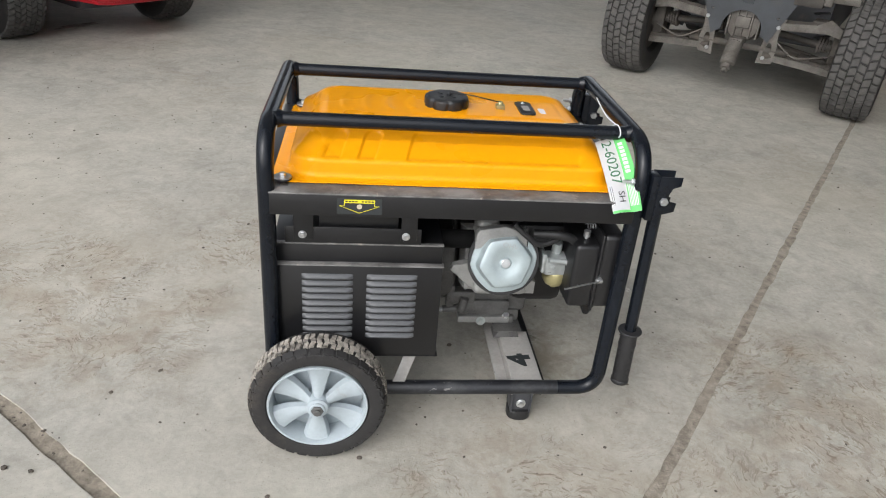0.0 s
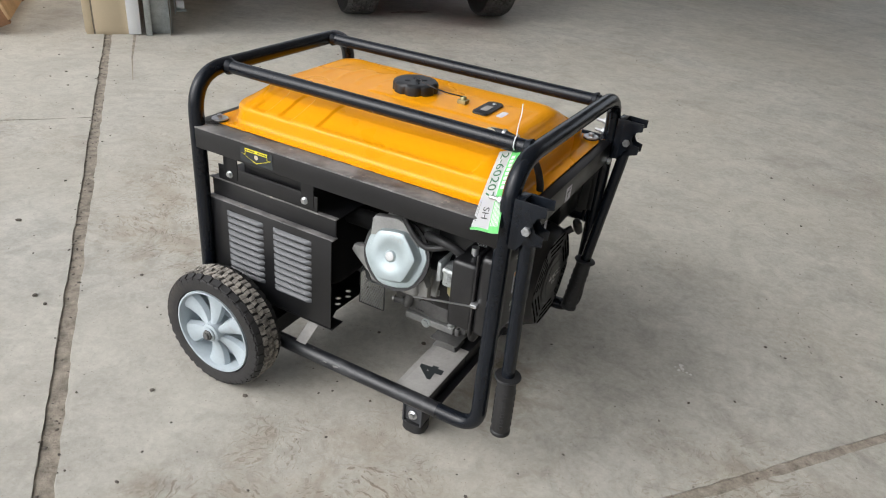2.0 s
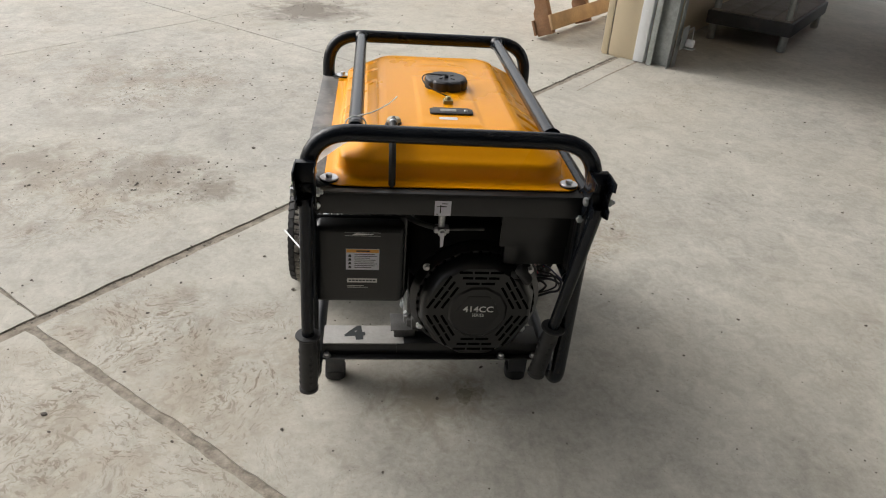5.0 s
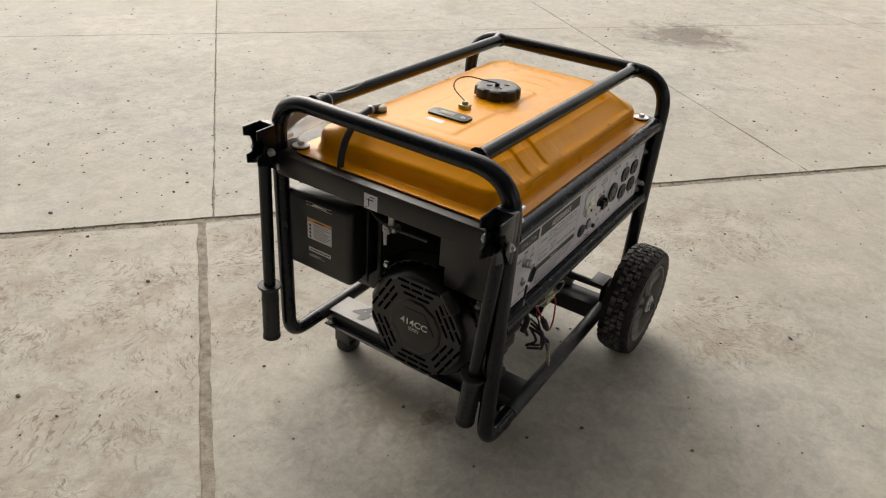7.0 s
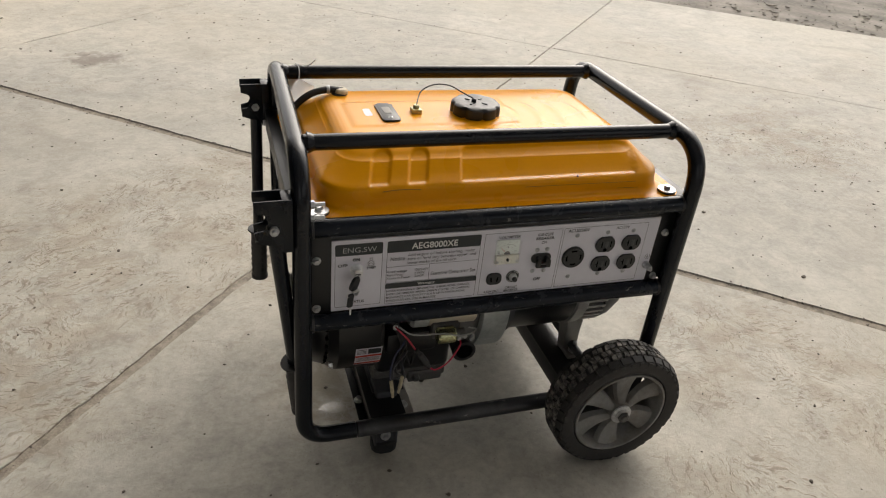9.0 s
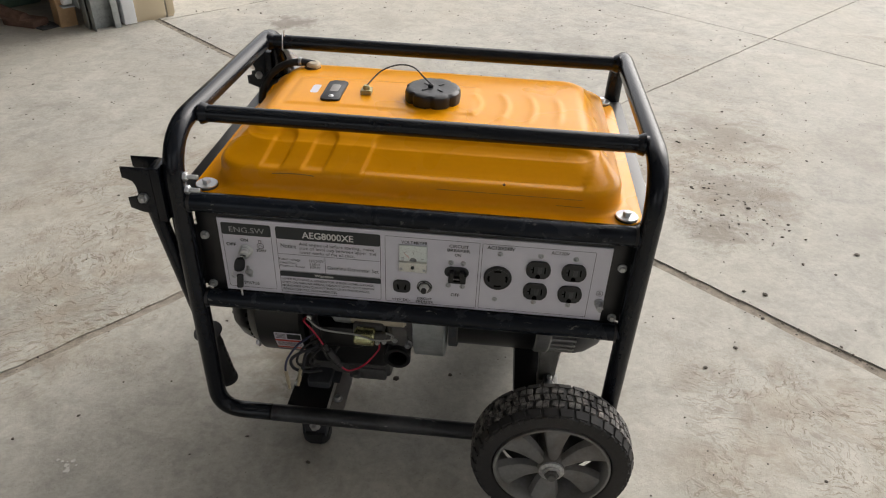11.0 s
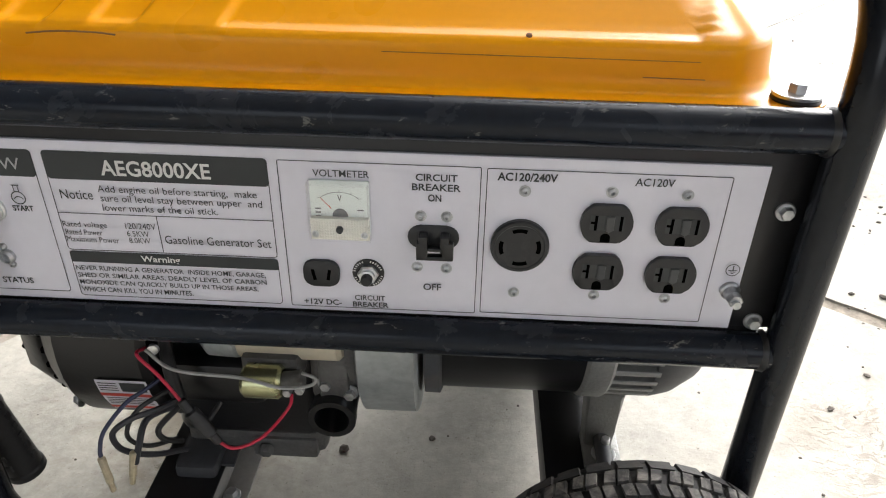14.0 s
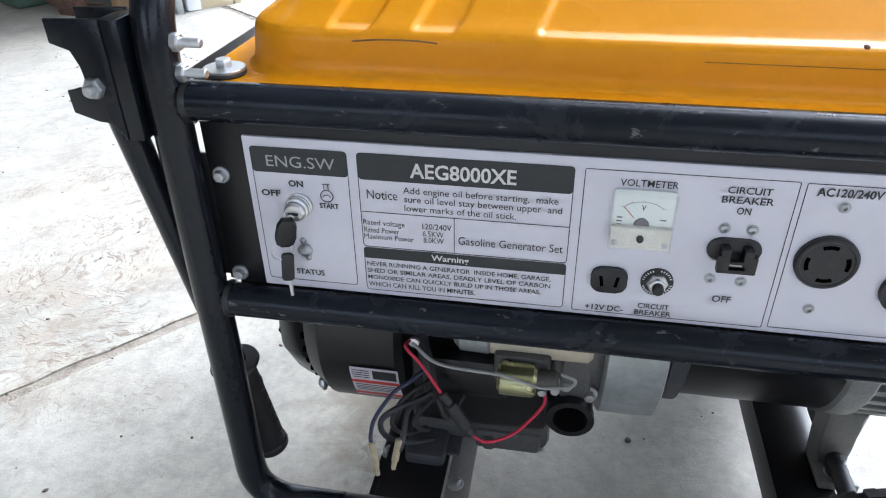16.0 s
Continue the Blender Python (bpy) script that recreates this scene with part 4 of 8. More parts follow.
def wooden_pallet():
    # leans on the outer wall, lower edge on the concrete
    root = thing("wooden_pallet", DOOR @ pose(-3.36, -0.52, 0.012, 68, 0, 180) @ pose(0, 0, 0, 0, 0, 0), "weathered brown wooden pallet leaning against the outer wall", "pallet")
    for x in (0.0, 0.50, 1.02):
        def stringer(bm):
            pts = [(0.0, 0), (0.10, 0), (0.10, 0.14), (0.075, 0.17), (0.075, 0.36), (0.10, 0.39), (0.10, 0.72), (0.075, 0.75), (0.075, 0.94), (0.10, 0.97), (0.10, 1.1), (0.0, 1.1)]
            prism(bm, [(z, y) for z, y in pts], 0.045, Matrix.Translation((x, 0, 0)) @ Matrix(((0, 0, 1, 0), (0, 1, 0, 0), (-1, 0, 0, 0.1), (0, 0, 0, 1))), 0.003)
        build("stringer", M_WOOD, root, stringer, "notched brown stringer")
    for k in range(5):
        build("deck_board", M_PALEWOOD if k % 2 else M_WOOD, root, lambda bm: box(bm, -0.01, 1.08, 0.01 + 0.245 * k, 0.10 + 0.245 * k, -0.018, -0.001, 0.003), "rough deck board")
    for k in (0, 2, 4):
        build("bottom_board", M_WOOD if k else M_PALEWOOD, root, lambda bm: box(bm, -0.01, 1.08, 0.02 + 0.245 * k, 0.11 + 0.245 * k, 0.101, 0.118, 0.003), "rough bottom board")
    return root


wooden_pallet()


def corner_clutter():
    post = thing("lumber_post", DOOR @ pose(2.31, 0.36, 0, 0, -3, 0), "short pale lumber post leaning in the garage corner", "lumber")
    build("post", M_PALEWOOD, post, lambda bm: box(bm, -0.045, 0.045, -0.04, 0.04, 0, 1.2, 0.004))
    plate = thing("steel_plate", DOOR @ pose(2.38, 0.455, 0.0, 0, 0, 12), "flat grey steel plate with a slot, on the floor", "plate")
    build("plate", M_DKFRAME, plate, lambda bm: (box(bm, -0.10, 0.10, -0.05, -0.018, 0, 0.006, 0.001), box(bm, -0.10, 0.10, 0.018, 0.05, 0, 0.006, 0.001), box(bm, -0.10, -0.05, -0.018, 0.018, 0, 0.006, 0.001), box(bm, 0.05, 0.10, -0.018, 0.018, 0, 0.006, 0.001)))
    bracket = thing("scrap_bracket", DOOR @ pose(2.62, 0.62, 0, 0, 0, 30), "bent rusty scrap bracket on the floor", "scrap metal")
    build("arm", M_RUSTY, bracket, lambda bm: (sweep(bm, smooth_path([(-0.25, 0.02, 0.03), (-0.10, 0.0, 0.05), (0.02, 0.0, 0.12), (0.10, 0.05, 0.30)]), 0.032, 10), box(bm, -0.32, -0.14, -0.05, 0.05, 0.0, 0.035, 0.008)))
    bin_ = thing("storage_box", DOOR @ pose(3.05, 0.55, 0, 0, 0, 8), "dark green storage box against the wall", "box")
    build("body", surface("dull_green_plastic", (0.10, 0.17, 0.13), 0.6), bin_, lambda bm: box(bm, -0.3, 0.3, -0.2, 0.2, 0.0, 0.32, 0.015, 3))
    build("lid", M_DKFRAME, bin_, lambda bm: box(bm, -0.31, 0.31, -0.21, 0.21, 0.32, 0.35, 0.008))
    rack = thing("metal_shelf", DOOR @ pose(2.75, 0.30, 0), "dark metal shelf unit in the shaded corner", "shelf")
    for x in (-0.28, 0.28):
        build("post", M_DKFRAME, rack, lambda bm: box(bm, x - 0.018, x + 0.018, -0.14, -0.10, 0, 1.6, 0.002))
    for z in (0.14, 0.7, 1.3):
        build("shelf", M_DKFRAME, rack, lambda bm: box(bm, -0.30, 0.30, -0.15, 0.14, z, z + 0.03, 0.003))


corner_clutter()


# ---- loose grit and crumbs of dirt on the concrete ----
def pebble(bm, p, r, rng):
    vs = bmesh.ops.create_icosphere(bm, subdivisions=1, radius=r)["verts"]
    sx, sy, sz = (rng.uniform(0.6, 1.4), rng.uniform(0.6, 1.3), rng.uniform(0.4, 0.8))
    for v in vs:
        v.co = Vector((v.co.x * sx, v.co.y * sy, v.co.z * sz)) * rng.uniform(0.8, 1.2) + Vector(p)


def grit():
    rng = random.Random(5)
    bm = bmesh.new()
    pebble(bm, (0, 0, 0), 1.0, rng)
    base = [v.co.copy() for v in bm.verts]
    tris = [[v.index for v in f.verts] for f in bm.faces]
    bm.verts.index_update()
    bm.free()
    verts, faces = [], []

    def drop(a, v, r):
        k = len(verts)
        rot = rng.uniform(0, 6.28)
        c, s = math.cos(rot), math.sin(rot)
        sx, sy = rng.uniform(0.7, 1.5), rng.uniform(0.7, 1.2)
        for q in base:
            x, y = q.x * sx, q.y * sy
            j = rng.uniform(0.82, 1.18)
            verts.append((a + (x * c - y * s) * r * j, v + (x * s + y * c) * r * j, max(0.0, r * 0.45 + q.z * r * 0.7)))
        faces.extend([[i + k for i in t] for t in tris])
    for _ in range(520):
        drop(rng.uniform(-4.2, 3.0), rng.uniform(-3.8, -0.05), 0.0015 + 0.0048 * rng.random() ** 3)
    for _ in range(1700):
        drop(rng.uniform(-3.6, 2.6), rng.uniform(-2.6, 2.6), 0.0009 + 0.0019 * rng.random() ** 2)
    for _ in range(380):
        drop(rng.uniform(-3.0, 1.8), rng.uniform(-1.6, 0.9), 0.0016 + 0.0030 * rng.random() ** 2)
    for _ in range(260):
        drop(rng.uniform(-3.0, 2.0), rng.uniform(0.05, 3.2), 0.0013 + 0.0034 * rng.random() ** 3)
    for ca, cv, n, sp in ((-0.60, -0.50, 60, 0.08), (-0.76, -0.36, 60, 0.08), (-0.50, -0.75, 60, 0.14), (-3.0, -2.1, 90, 0.16), (-2.75, -1.9, 60, 0.2), (-1.2, -1.0, 40, 0.2), (0.35, -0.7, 50, 0.2), (1.0, -1.9, 40, 0.25), (-1.7, -1.6, 60, 0.25)):
        for _ in range(n):
            drop(rng.gauss(ca, sp), min(-0.04, rng.gauss(cv, sp)), 0.0010 + 0.0032 * rng.random() ** 2)
    for _ in range(260):
        drop(rng.uniform(-3.3, 2.1), rng.gauss(0.0, 0.012), 0.0015 + 0.0022 * rng.random())
    me = bpy.data.meshes.new("grit")
    me.from_pydata(verts, [], faces)
    me.materials.append(M_STONE)
    ob = new("grit", me)
    ob.matrix_world = DOOR
    tagged(ob, "scattered dark grit and dirt crumbs on the concrete", "grit", kind="stuff")
    rng2 = random.Random(9)
    verts.clear(), faces.clear()
    for _ in range(1500):
        a = rng2.uniform(-7, 3)
        v = -3.93 + 0.042 * a - abs(rng2.gauss(0, 0.9))
        r = 0.006 + 0.016 * rng2.random() ** 2
        drop(a, v, r)
        for i in range(len(verts) - len(base), len(verts)):
            x, y, z = verts[i]
            verts[i] = (x, y, z - 0.04)
    me = bpy.data.meshes.new("gravel_stones")
    me.from_pydata(verts, [], faces)
    me.materials.append(surface("gravel_stone", (0.25, 0.23, 0.205), 0.9, var=0.5, scale=20))
    ob = new("gravel_stones", me)
    ob.matrix_world = DOOR
    tagged(ob, "loose gravel stones along the edge of the apron", "gravel", kind="stuff")
    # a white fleck of dried paint and a bigger pebble under the machine
    rng3 = random.Random(3)
    for a, v, n, sp in ((-0.36, 1.343, 9, 0.010),):
        for k in range(n):
            r = rng3.uniform(0.002, 0.008)
            structure("paint_fleck", M_FLECK, lambda bm: prism(bm, [(r * math.cos(q) * (0.7 + 0.3 * math.sin(3 * q + k)), 0.8 * r * math.sin(q)) for q in [i * 0.6283 for i in range(10)]], 0.0008, Matrix.Translation((a + rng3.gauss(0, sp), v + rng3.gauss(0, sp), 0.0003))), "small white paint fleck", floor)


def dirt_clumps():
    rng = random.Random(4)
    for x, y, r in ((0.035, 0.0145, 0.0085), (-0.075, -0.01, 0.0035)):
        bm = bmesh.new()
        pebble(bm, (0, 0, r * 0.35), r, rng)
        cl = part("dirt_clump", bm, M_STONE)
        cl.matrix_world = pose(x, y, 0)
        tagged(cl, "dark clump of dried dirt on the concrete", "dirt", "dirt under the machine")


dirt_clumps()


grit()

# ---- the generator; own axes: x towards the recoil starter, y towards the control panel ----
gen = thing("portable_generator", pose(-0.0185, -0.0195, 0, -0.5, -0.745, 0), "yellow and black wheeled gasoline generator standing on concrete", "generator")
XP, YP, ZT, ZR, TR = 0.326, 0.242, 0.620, 0.101, 0.0145
SKEW = 0.024


def tubular_frame():
    for s in (1, -1):
        path = rounded([(s * 0.235, -YP, ZR), (s * XP, -YP, ZR), (s * XP, -YP, ZT), (s * XP, YP, ZT), (s * XP, YP, ZR), (s * 0.235, YP, ZR)], [0, 0.088, 0.078, 0.078, 0.088, 0], 9)
        if s > 0:
            path = [Vector((p[0] + SKEW * p[1], p[1], p[2])) for p in path]
        build("end_hoop", M_BLACK, gen, lambda bm: sweep(bm, path, TR, 18), "glossy black bent tube")
    for s in (1, -1):
        build("top_bar", M_BLACK, gen, lambda bm: (rod(bm, (-XP + 0.008, s * 0.163, ZT), (XP - 0.008, s * 0.163, ZT), 0.0125, 18), [lathe(bm, [(0.0165, 0), (0.0145, 0.006), (0.0125, 0.010)], 16, aim((e * (XP - 0.0135), s * 0.163, ZT), (-e, 0, 0))) for e in (-1, 1)]), "glossy black welded tube")
        build("bottom_rail", M_WORN, gen, lambda bm: rod(bm, (-0.238, s * YP, ZR), (0.238, s * YP, ZR), TR + 0.0002, 18), "scuffed black tube")
    # angle rails under the tank
    build("side_rail", M_SATIN, gen, lambda bm: (box(bm, -0.326, 0.326, -0.255, -0.252, 0.482, 0.5205, 0.0008), ), "flat black angle rail")
    build("side_rail_top", M_LITSCUFF, gen, lambda bm: box(bm, -0.326, 0.326, -0.2555, -0.200, 0.5207, 0.5235, 0.0008), "scuffed top flange, lit tone in its colour")
    for s in (1, -1):
        build("end_rail", M_SATIN, gen, lambda bm: (box(bm, *sorted((s * 0.3385, s * 0.3415)), -0.229, 0.229, 0.483, 0.5205, 0.0008), box(bm, *sorted((s * 0.290, s * 0.3417)), -0.229, 0.229, 0.5207, 0.5235, 0.0008)), "flat black end channel")
    for z in (0.517, 0.345):
        build("panel_tube", M_SCRATCH, gen, lambda bm: (rod(bm, (-XP + 0.010, 0.238, z), (XP - 0.004, 0.238, z), TR, 18),), "black cross tube of the panel side")
    # weld beads
    for x in (-1, 1):
        for z in (0.517, 0.345):
            build("weld_bead", M_SATIN, gen, lambda bm: lathe(bm, [(0.0162, 0), (0.0158, 0.002), (0.0146, 0.004)], 16, aim((x * (XP - 0.014) + 0.003 * (x + 1), 0.238, z), (-x, 0, 0))))
    for x, y in ((0.336, -0.226), (0.336, 0.226)):
        build("rail_bolt", M_ZINC, gen, lambda bm: hex_bolt(bm, aim((0.342, y, 0.478 + (0.02 if y < 0 else 0.006)), (1, 0, 0)), 0.007, 0.005), "zinc hexagon bolt")


tubular_frame()


# ---- fuel tank ----
def smooth_step(t):
    t = min(1.0, max(0.0, t))
    return t * t * (3 - 2 * t)


def pressed_pocket(x, r, side):
    """Pockets pressed into the sloping sides and over their upper crease: 0 flush, 1 sunk. r is the distance from
    the tank's middle line."""
    e = (x if side > 0 else -x - 0.012) + (0.1715 - r) * 0.28
    d = 1.0
    for mid, half in ((0.2030, 0.0150), (0.1425, 0.0150)):
        d = min(d, math.hypot(e - mid, max(0.0, 0.1485 - r)) - half)
    qx, qr = abs(e + 0.085) - 0.145, 0.146 - r
    d = min(d, math.hypot(max(qx, 0), max(qr, 0)) + min(0.0, max(qx, qr)) - 0.012)
    return smooth_step(0.5 - d / 0.0062) * smooth_step((0.1985 - r) / 0.013)


def fuel_tank():
    levels = [(0.306, 0.213, 0.5268, 0.055), (0.3005, 0.2065, 0.5275, 0.053), (0.2972, 0.2027, 0.5300, 0.052), (0.2957, 0.2007, 0.536, 0.051), (0.2946, 0.1996, 0.546, 0.050), (0.2940, 0.1990, 0.5525, 0.050), (0.2934, 0.1984, 0.5555, 0.0495), (0.2922, 0.1970, 0.5582, 0.049), (0.2902, 0.1945, 0.5606, 0.048),
              (0.2875, 0.1905, 0.5628, 0.0475), (0.2840, 0.1850, 0.5653, 0.047), (0.2795, 0.1780, 0.5688, 0.046), (0.2745, 0.1705, 0.5732, 0.045), (0.2695, 0.1635, 0.5775, 0.044), (0.2650, 0.1570, 0.5818, 0.043), (0.2627, 0.1535, 0.5842, 0.042), (0.2608, 0.1500, 0.5855, 0.0415), (0.2575, 0.1440, 0.5885, 0.040), (0.2545, 0.1385, 0.5922, 0.038), (0.2495, 0.1315, 0.5960, 0.036), (0.243, 0.1235, 0.5990, 0.033), (0.236, 0.116, 0.6005, 0.030)]
    for k in range(1, 62):
        f = 1 - k / 62
        levels.append((0.236 * f, 0.116 * f, 0.6008 + 0.0014 * (1 - f), 0.030 * f))
    fine = levels[:4]
    for lo, hi in zip(levels[3:], levels[4:]):
        steps = 3 if hi[1] > 0.11 else 1
        fine += [tuple(p + (q - p) * k / steps for p, q in zip(lo, hi)) for k in range(1, steps + 1)]
    levels = fine
    nl, ns, nc = 300, 60, 10
    cx, cy = 0.0, 0.006

    def loop(hx, hy, z, r):
        pts = []
        for (x0, y0, x1, y1, n) in ((hx - r, -hy, -hx + r, -hy, nl), (-hx, -hy + r, -hx, hy - r, ns), (-hx + r, hy, hx - r, hy, nl), (hx, hy - r, hx, -hy + r, ns)):
            for i in range(n):
                t = i / (n - 1)
                pts.append([x0 + (x1 - x0) * t, y0 + (y1 - y0) * t, z])
            ccx, ccy = (x1 if n == nl else x1 + (r if x1 < 0 else -r)), (y1 + (r if y1 < 0 else -r) if n == nl else y1)
            a0 = math.atan2(y1 - ccy, x1 - ccx)
            for i in range(1, nc):
                a = a0 - (math.pi / 2) * i / nc
                pts.append([ccx + r * math.cos(a), ccy + r * math.sin(a), z])
        return pts

    def sculpt(p):
        x, y, z = p
        if 0.11 < abs(y) < 0.2 and abs(x) < 0.285:
            d = 0.0038 * pressed_pocket(x, abs(y), 1 if y > 0 else -1)
            y -= math.copysign(d * 0.55, y)
            z -= d * 0.85
        if z > 0.5975:
            # raised pad round the cap and gauge
            px = smooth_step((0.228 - x) / 0.012) * smooth_step((x + 0.078) / 0.012) * smooth_step((0.061 - abs(y)) / 0.011)
            z += 0.0017 * px
            # curved ribs beyond the cap
            rr = math.hypot(x + 0.002, y - 0.013)
            ang = abs(math.atan2(y - 0.013, -(x + 0.002)))
            for k, rad in enumerate((0.078, 0.122, 0.164, 0.205)):
                span = 0.60 - 0.10 * k
                if ang < span and x < 0:
                    z += 0.0017 * math.exp(-((rr - rad) / (0.0036 if rr > rad else 0.0075)) ** 2) * min(1, (span - ang) / 0.16)
        # faint unevenness of pressed sheet
        z += 0.0009 * noise.noise(Vector((x * 7, y * 7, 1.3)))
        return Vector((x + cx, y + cy, z))

    def draw(bm):
        rings = [[sculpt(p) for p in loop(*lv)] for lv in levels]
        loft(bm, rings, True, True)
    tank = build("fuel_tank", M_YELLOW, gen, draw, "glossy yellow pressed-steel fuel tank", 60)
    build("flange", M_YELLOW, tank, lambda bm: prism(bm, round_rect(0.644, 0.444, 0.030, 6), 0.0022, Matrix.Translation((0.000, 0.006, 0.5250)), 0.0008), "thin yellow tank flange")
    build("gasket", M_PLASTIC, tank, lambda bm: prism(bm, round_rect(0.636, 0.436, 0.026, 6), 0.0016, Matrix.Translation((0.000, 0.006, 0.5235)), 0), "black rubber strip under the flange")
    # paint rubbed through to rust along the flange edges
    def rust(bm):
        rng = random.Random(21)
        for _ in range(26):
            side = rng.choice((-1, 1))
            x = rng.uniform(-0.30, 0.30)
            l = rng.uniform(0.008, 0.035)
            box(bm, x, x + l, *( (0.2265, 0.2288) if side > 0 else (-0.2168, -0.2145)), 0.5249, 0.5256, 0.0003, 1)
    tagged(build("rust_marks", M_RUST, tank, rust), kind="stuff")
    for bx, by in ((0.302, 0.209), (-0.299, 0.209), (0.302, -0.207), (-0.302, -0.207)):
        build("tank_bolt", M_ZINC, gen, lambda bm: (hex_bolt(bm, Matrix.Translation((bx, by, 0.5305)), 0.0062, 0.006, 0.0155)), "zinc flange bolt with broad washer")
        build("bolt_bush", M_GRIP, gen, lambda bm: lathe(bm, [(0.015, 0.5268), (0.016, 0.5285), (0.015, 0.5304)], 18, Matrix.Translation((bx, by, 0))), "black rubber bush")

    # cap
    cap_x, cap_y = -0.004, 0.013
    def cap(bm):
        n = 64
        rings = []
        for rad, z, lob in ((0.030, 0.599, 0), (0.036, 0.600, 0.2), (0.0385, 0.602, 0.6), (0.0405, 0.604, 1), (0.0405, 0.6165, 1), (0.0395, 0.6205, 0.9), (0.0365, 0.623, 0.7), (0.030, 0.6235, 0.3), (0.024, 0.6228, 0)):
            rad *= 1.09
            rings.append([(cap_x + (rad - lob * 0.0035 * max(0, math.cos(8 * a)) ** 3) * math.cos(a), cap_y + (rad - lob * 0.0035 * max(0, math.cos(8 * a)) ** 3) * math.sin(a), z) for a in [2 * math.pi * i / n for i in range(n)]])
        loft(bm, rings)
        for a in range(4):
            box(bm, 0.012, 0.022, -0.0016, 0.0016, 0.6225, 0.6242, 0.0004, 1, Matrix.Translation((cap_x, cap_y, 0)) @ pose(0, 0, 0, 0, 0, 45 + 90 * a))
        lathe(bm, [(0.0045, 0.623), (0.0045, 0.627), (0.003, 0.6285)], 12, Matrix.Translation((cap_x + 0.004, cap_y, 0)))
    fc = build("fuel_cap", M_DARKPLASTIC, gen, cap, "dusty black scalloped fuel cap")
    build("neck", M_YELLOW, gen, lambda bm: lathe(bm, [(0.047, 0.600), (0.043, 0.604), (0.034, 0.606)], 32, Matrix.Translation((cap_x, cap_y, 0))), "yellow filler neck")
    build("cap_tether", M_GRIP, fc, lambda bm: sweep(bm, smooth_path([(cap_x + 0.004, cap_y, 0.628), (0.014, -0.006, 0.632), (0.034, -0.030, 0.638), (0.060, -0.040, 0.636), (0.086, -0.028, 0.628), (0.1035, 0.008, 0.616)], 7), 0.0012, 8), "thin black tether wire")
    build("tether_stud", M_BRASS, gen, lambda bm: (box(bm, 0.095, 0.112, -0.001, 0.017, 0.602, 0.611, 0.001), lathe(bm, [(0.006, 0.611), (0.006, 0.614), (0.004, 0.617)], 12, Matrix.Translation((0.1035, 0.008, 0)))), "small brass tether stud")
    # fuel gauge
    fg = build("fuel_gauge", M_DARKPLASTIC, gen, lambda bm: prism(bm, round_rect(0.031, 0.080, 0.007, 5), 0.0058, Matrix.Translation((0.155, 0.010, 0.6010)), 0.0022), "black moulded fuel gauge")
    build("gauge_window", M_GREYPAINT, fg, lambda bm: prism(bm, round_rect(0.014, 0.030, 0.003, 3), 0.0012, Matrix.Translation((0.155, 0.004, 0.6063)), 0.0004), "pale gauge window")
    build("gauge_screw", M_ZINC, fg, lambda bm: pan_screw(bm, Matrix.Translation((0.155, 0.037, 0.6063)), 0.0034))
    build("gauge_base", M_YELLOW, gen, lambda bm: prism(bm, round_rect(0.048, 0.094, 0.006, 4), 0.0016, Matrix.Translation((0.155, 0.010, 0.6002)), 0.0006), "raised yellow gauge seat")
    build("scratch_patch", M_LABEL, gen, lambda bm: prism(bm, round_rect(0.013, 0.034, 0.004, 4), 0.0006, Matrix.Translation((0.188, 0.002, 0.6024)), 0), "pale sticker residue")
    # breather hose over the end
    build("breather_grommet", M_GRIP, gen, lambda bm: lathe(bm, [(0.017, 0.594), (0.018, 0.598), (0.0145, 0.600), (0.0135, 0.603), (0.010, 0.605), (0.006, 0.606)], 22, Matrix.Translation((0.218, -0.098, 0))), "black rubber breather grommet")
    build("breather_cap", M_BEIGE, gen, lambda bm: lathe(bm, [(0.0125, 0.602), (0.0125, 0.607), (0.0100, 0.6105), (0.0050, 0.612), (0.0003, 0.612)], 20, Matrix.Translation((0.216, -0.098, 0))), "dull beige breather cap")
    build("hose_clip", M_SCREW, gen, lambda bm: lathe(bm, [(0.0072, 0), (0.0078, 0.001), (0.0078, 0.005), (0.0072, 0.006)], 16, frame_to((0.236, -0.0995, 0.6085), (0.246, -0.1, 0.608)), close=True), "small steel hose clip")
    build("breather_hose", M_GRIP, gen, lambda bm: sweep(bm, smooth_path([(0.212, -0.098, 0.606), (0.240, -0.100, 0.608), (0.272, -0.101, 0.599), (0.300, -0.101, 0.575), (0.314, -0.101, 0.545), (0.318, -0.101, 0.515)], 7), 0.0062, 12), "black rubber breather hose")
    # fine dark scratches in the enamel
    tagged(build("scratch", M_RUST, tank, lambda bm: (sweep(bm, smooth_path([(0.205, 0.2048, 0.5535), (0.185, 0.2045, 0.5552), (0.160, 0.2045, 0.5552), (0.145, 0.2048, 0.5540)], 6), 0.0006, 5), sweep(bm, [(-0.03, 0.2055, 0.549), (-0.235, 0.2055, 0.5485)], 0.0003, 4), sweep(bm, [(-0.20, 0.2065, 0.538), (-0.24, 0.2065, 0.5375)], 0.0004, 4), lathe(bm, [(0.0022, 0), (0.0012, 0.0006)], 8, aim((-0.125, 0.1995, 0.5608), (0, 0.6, 0.8))))), kind="stuff")


fuel_tank()


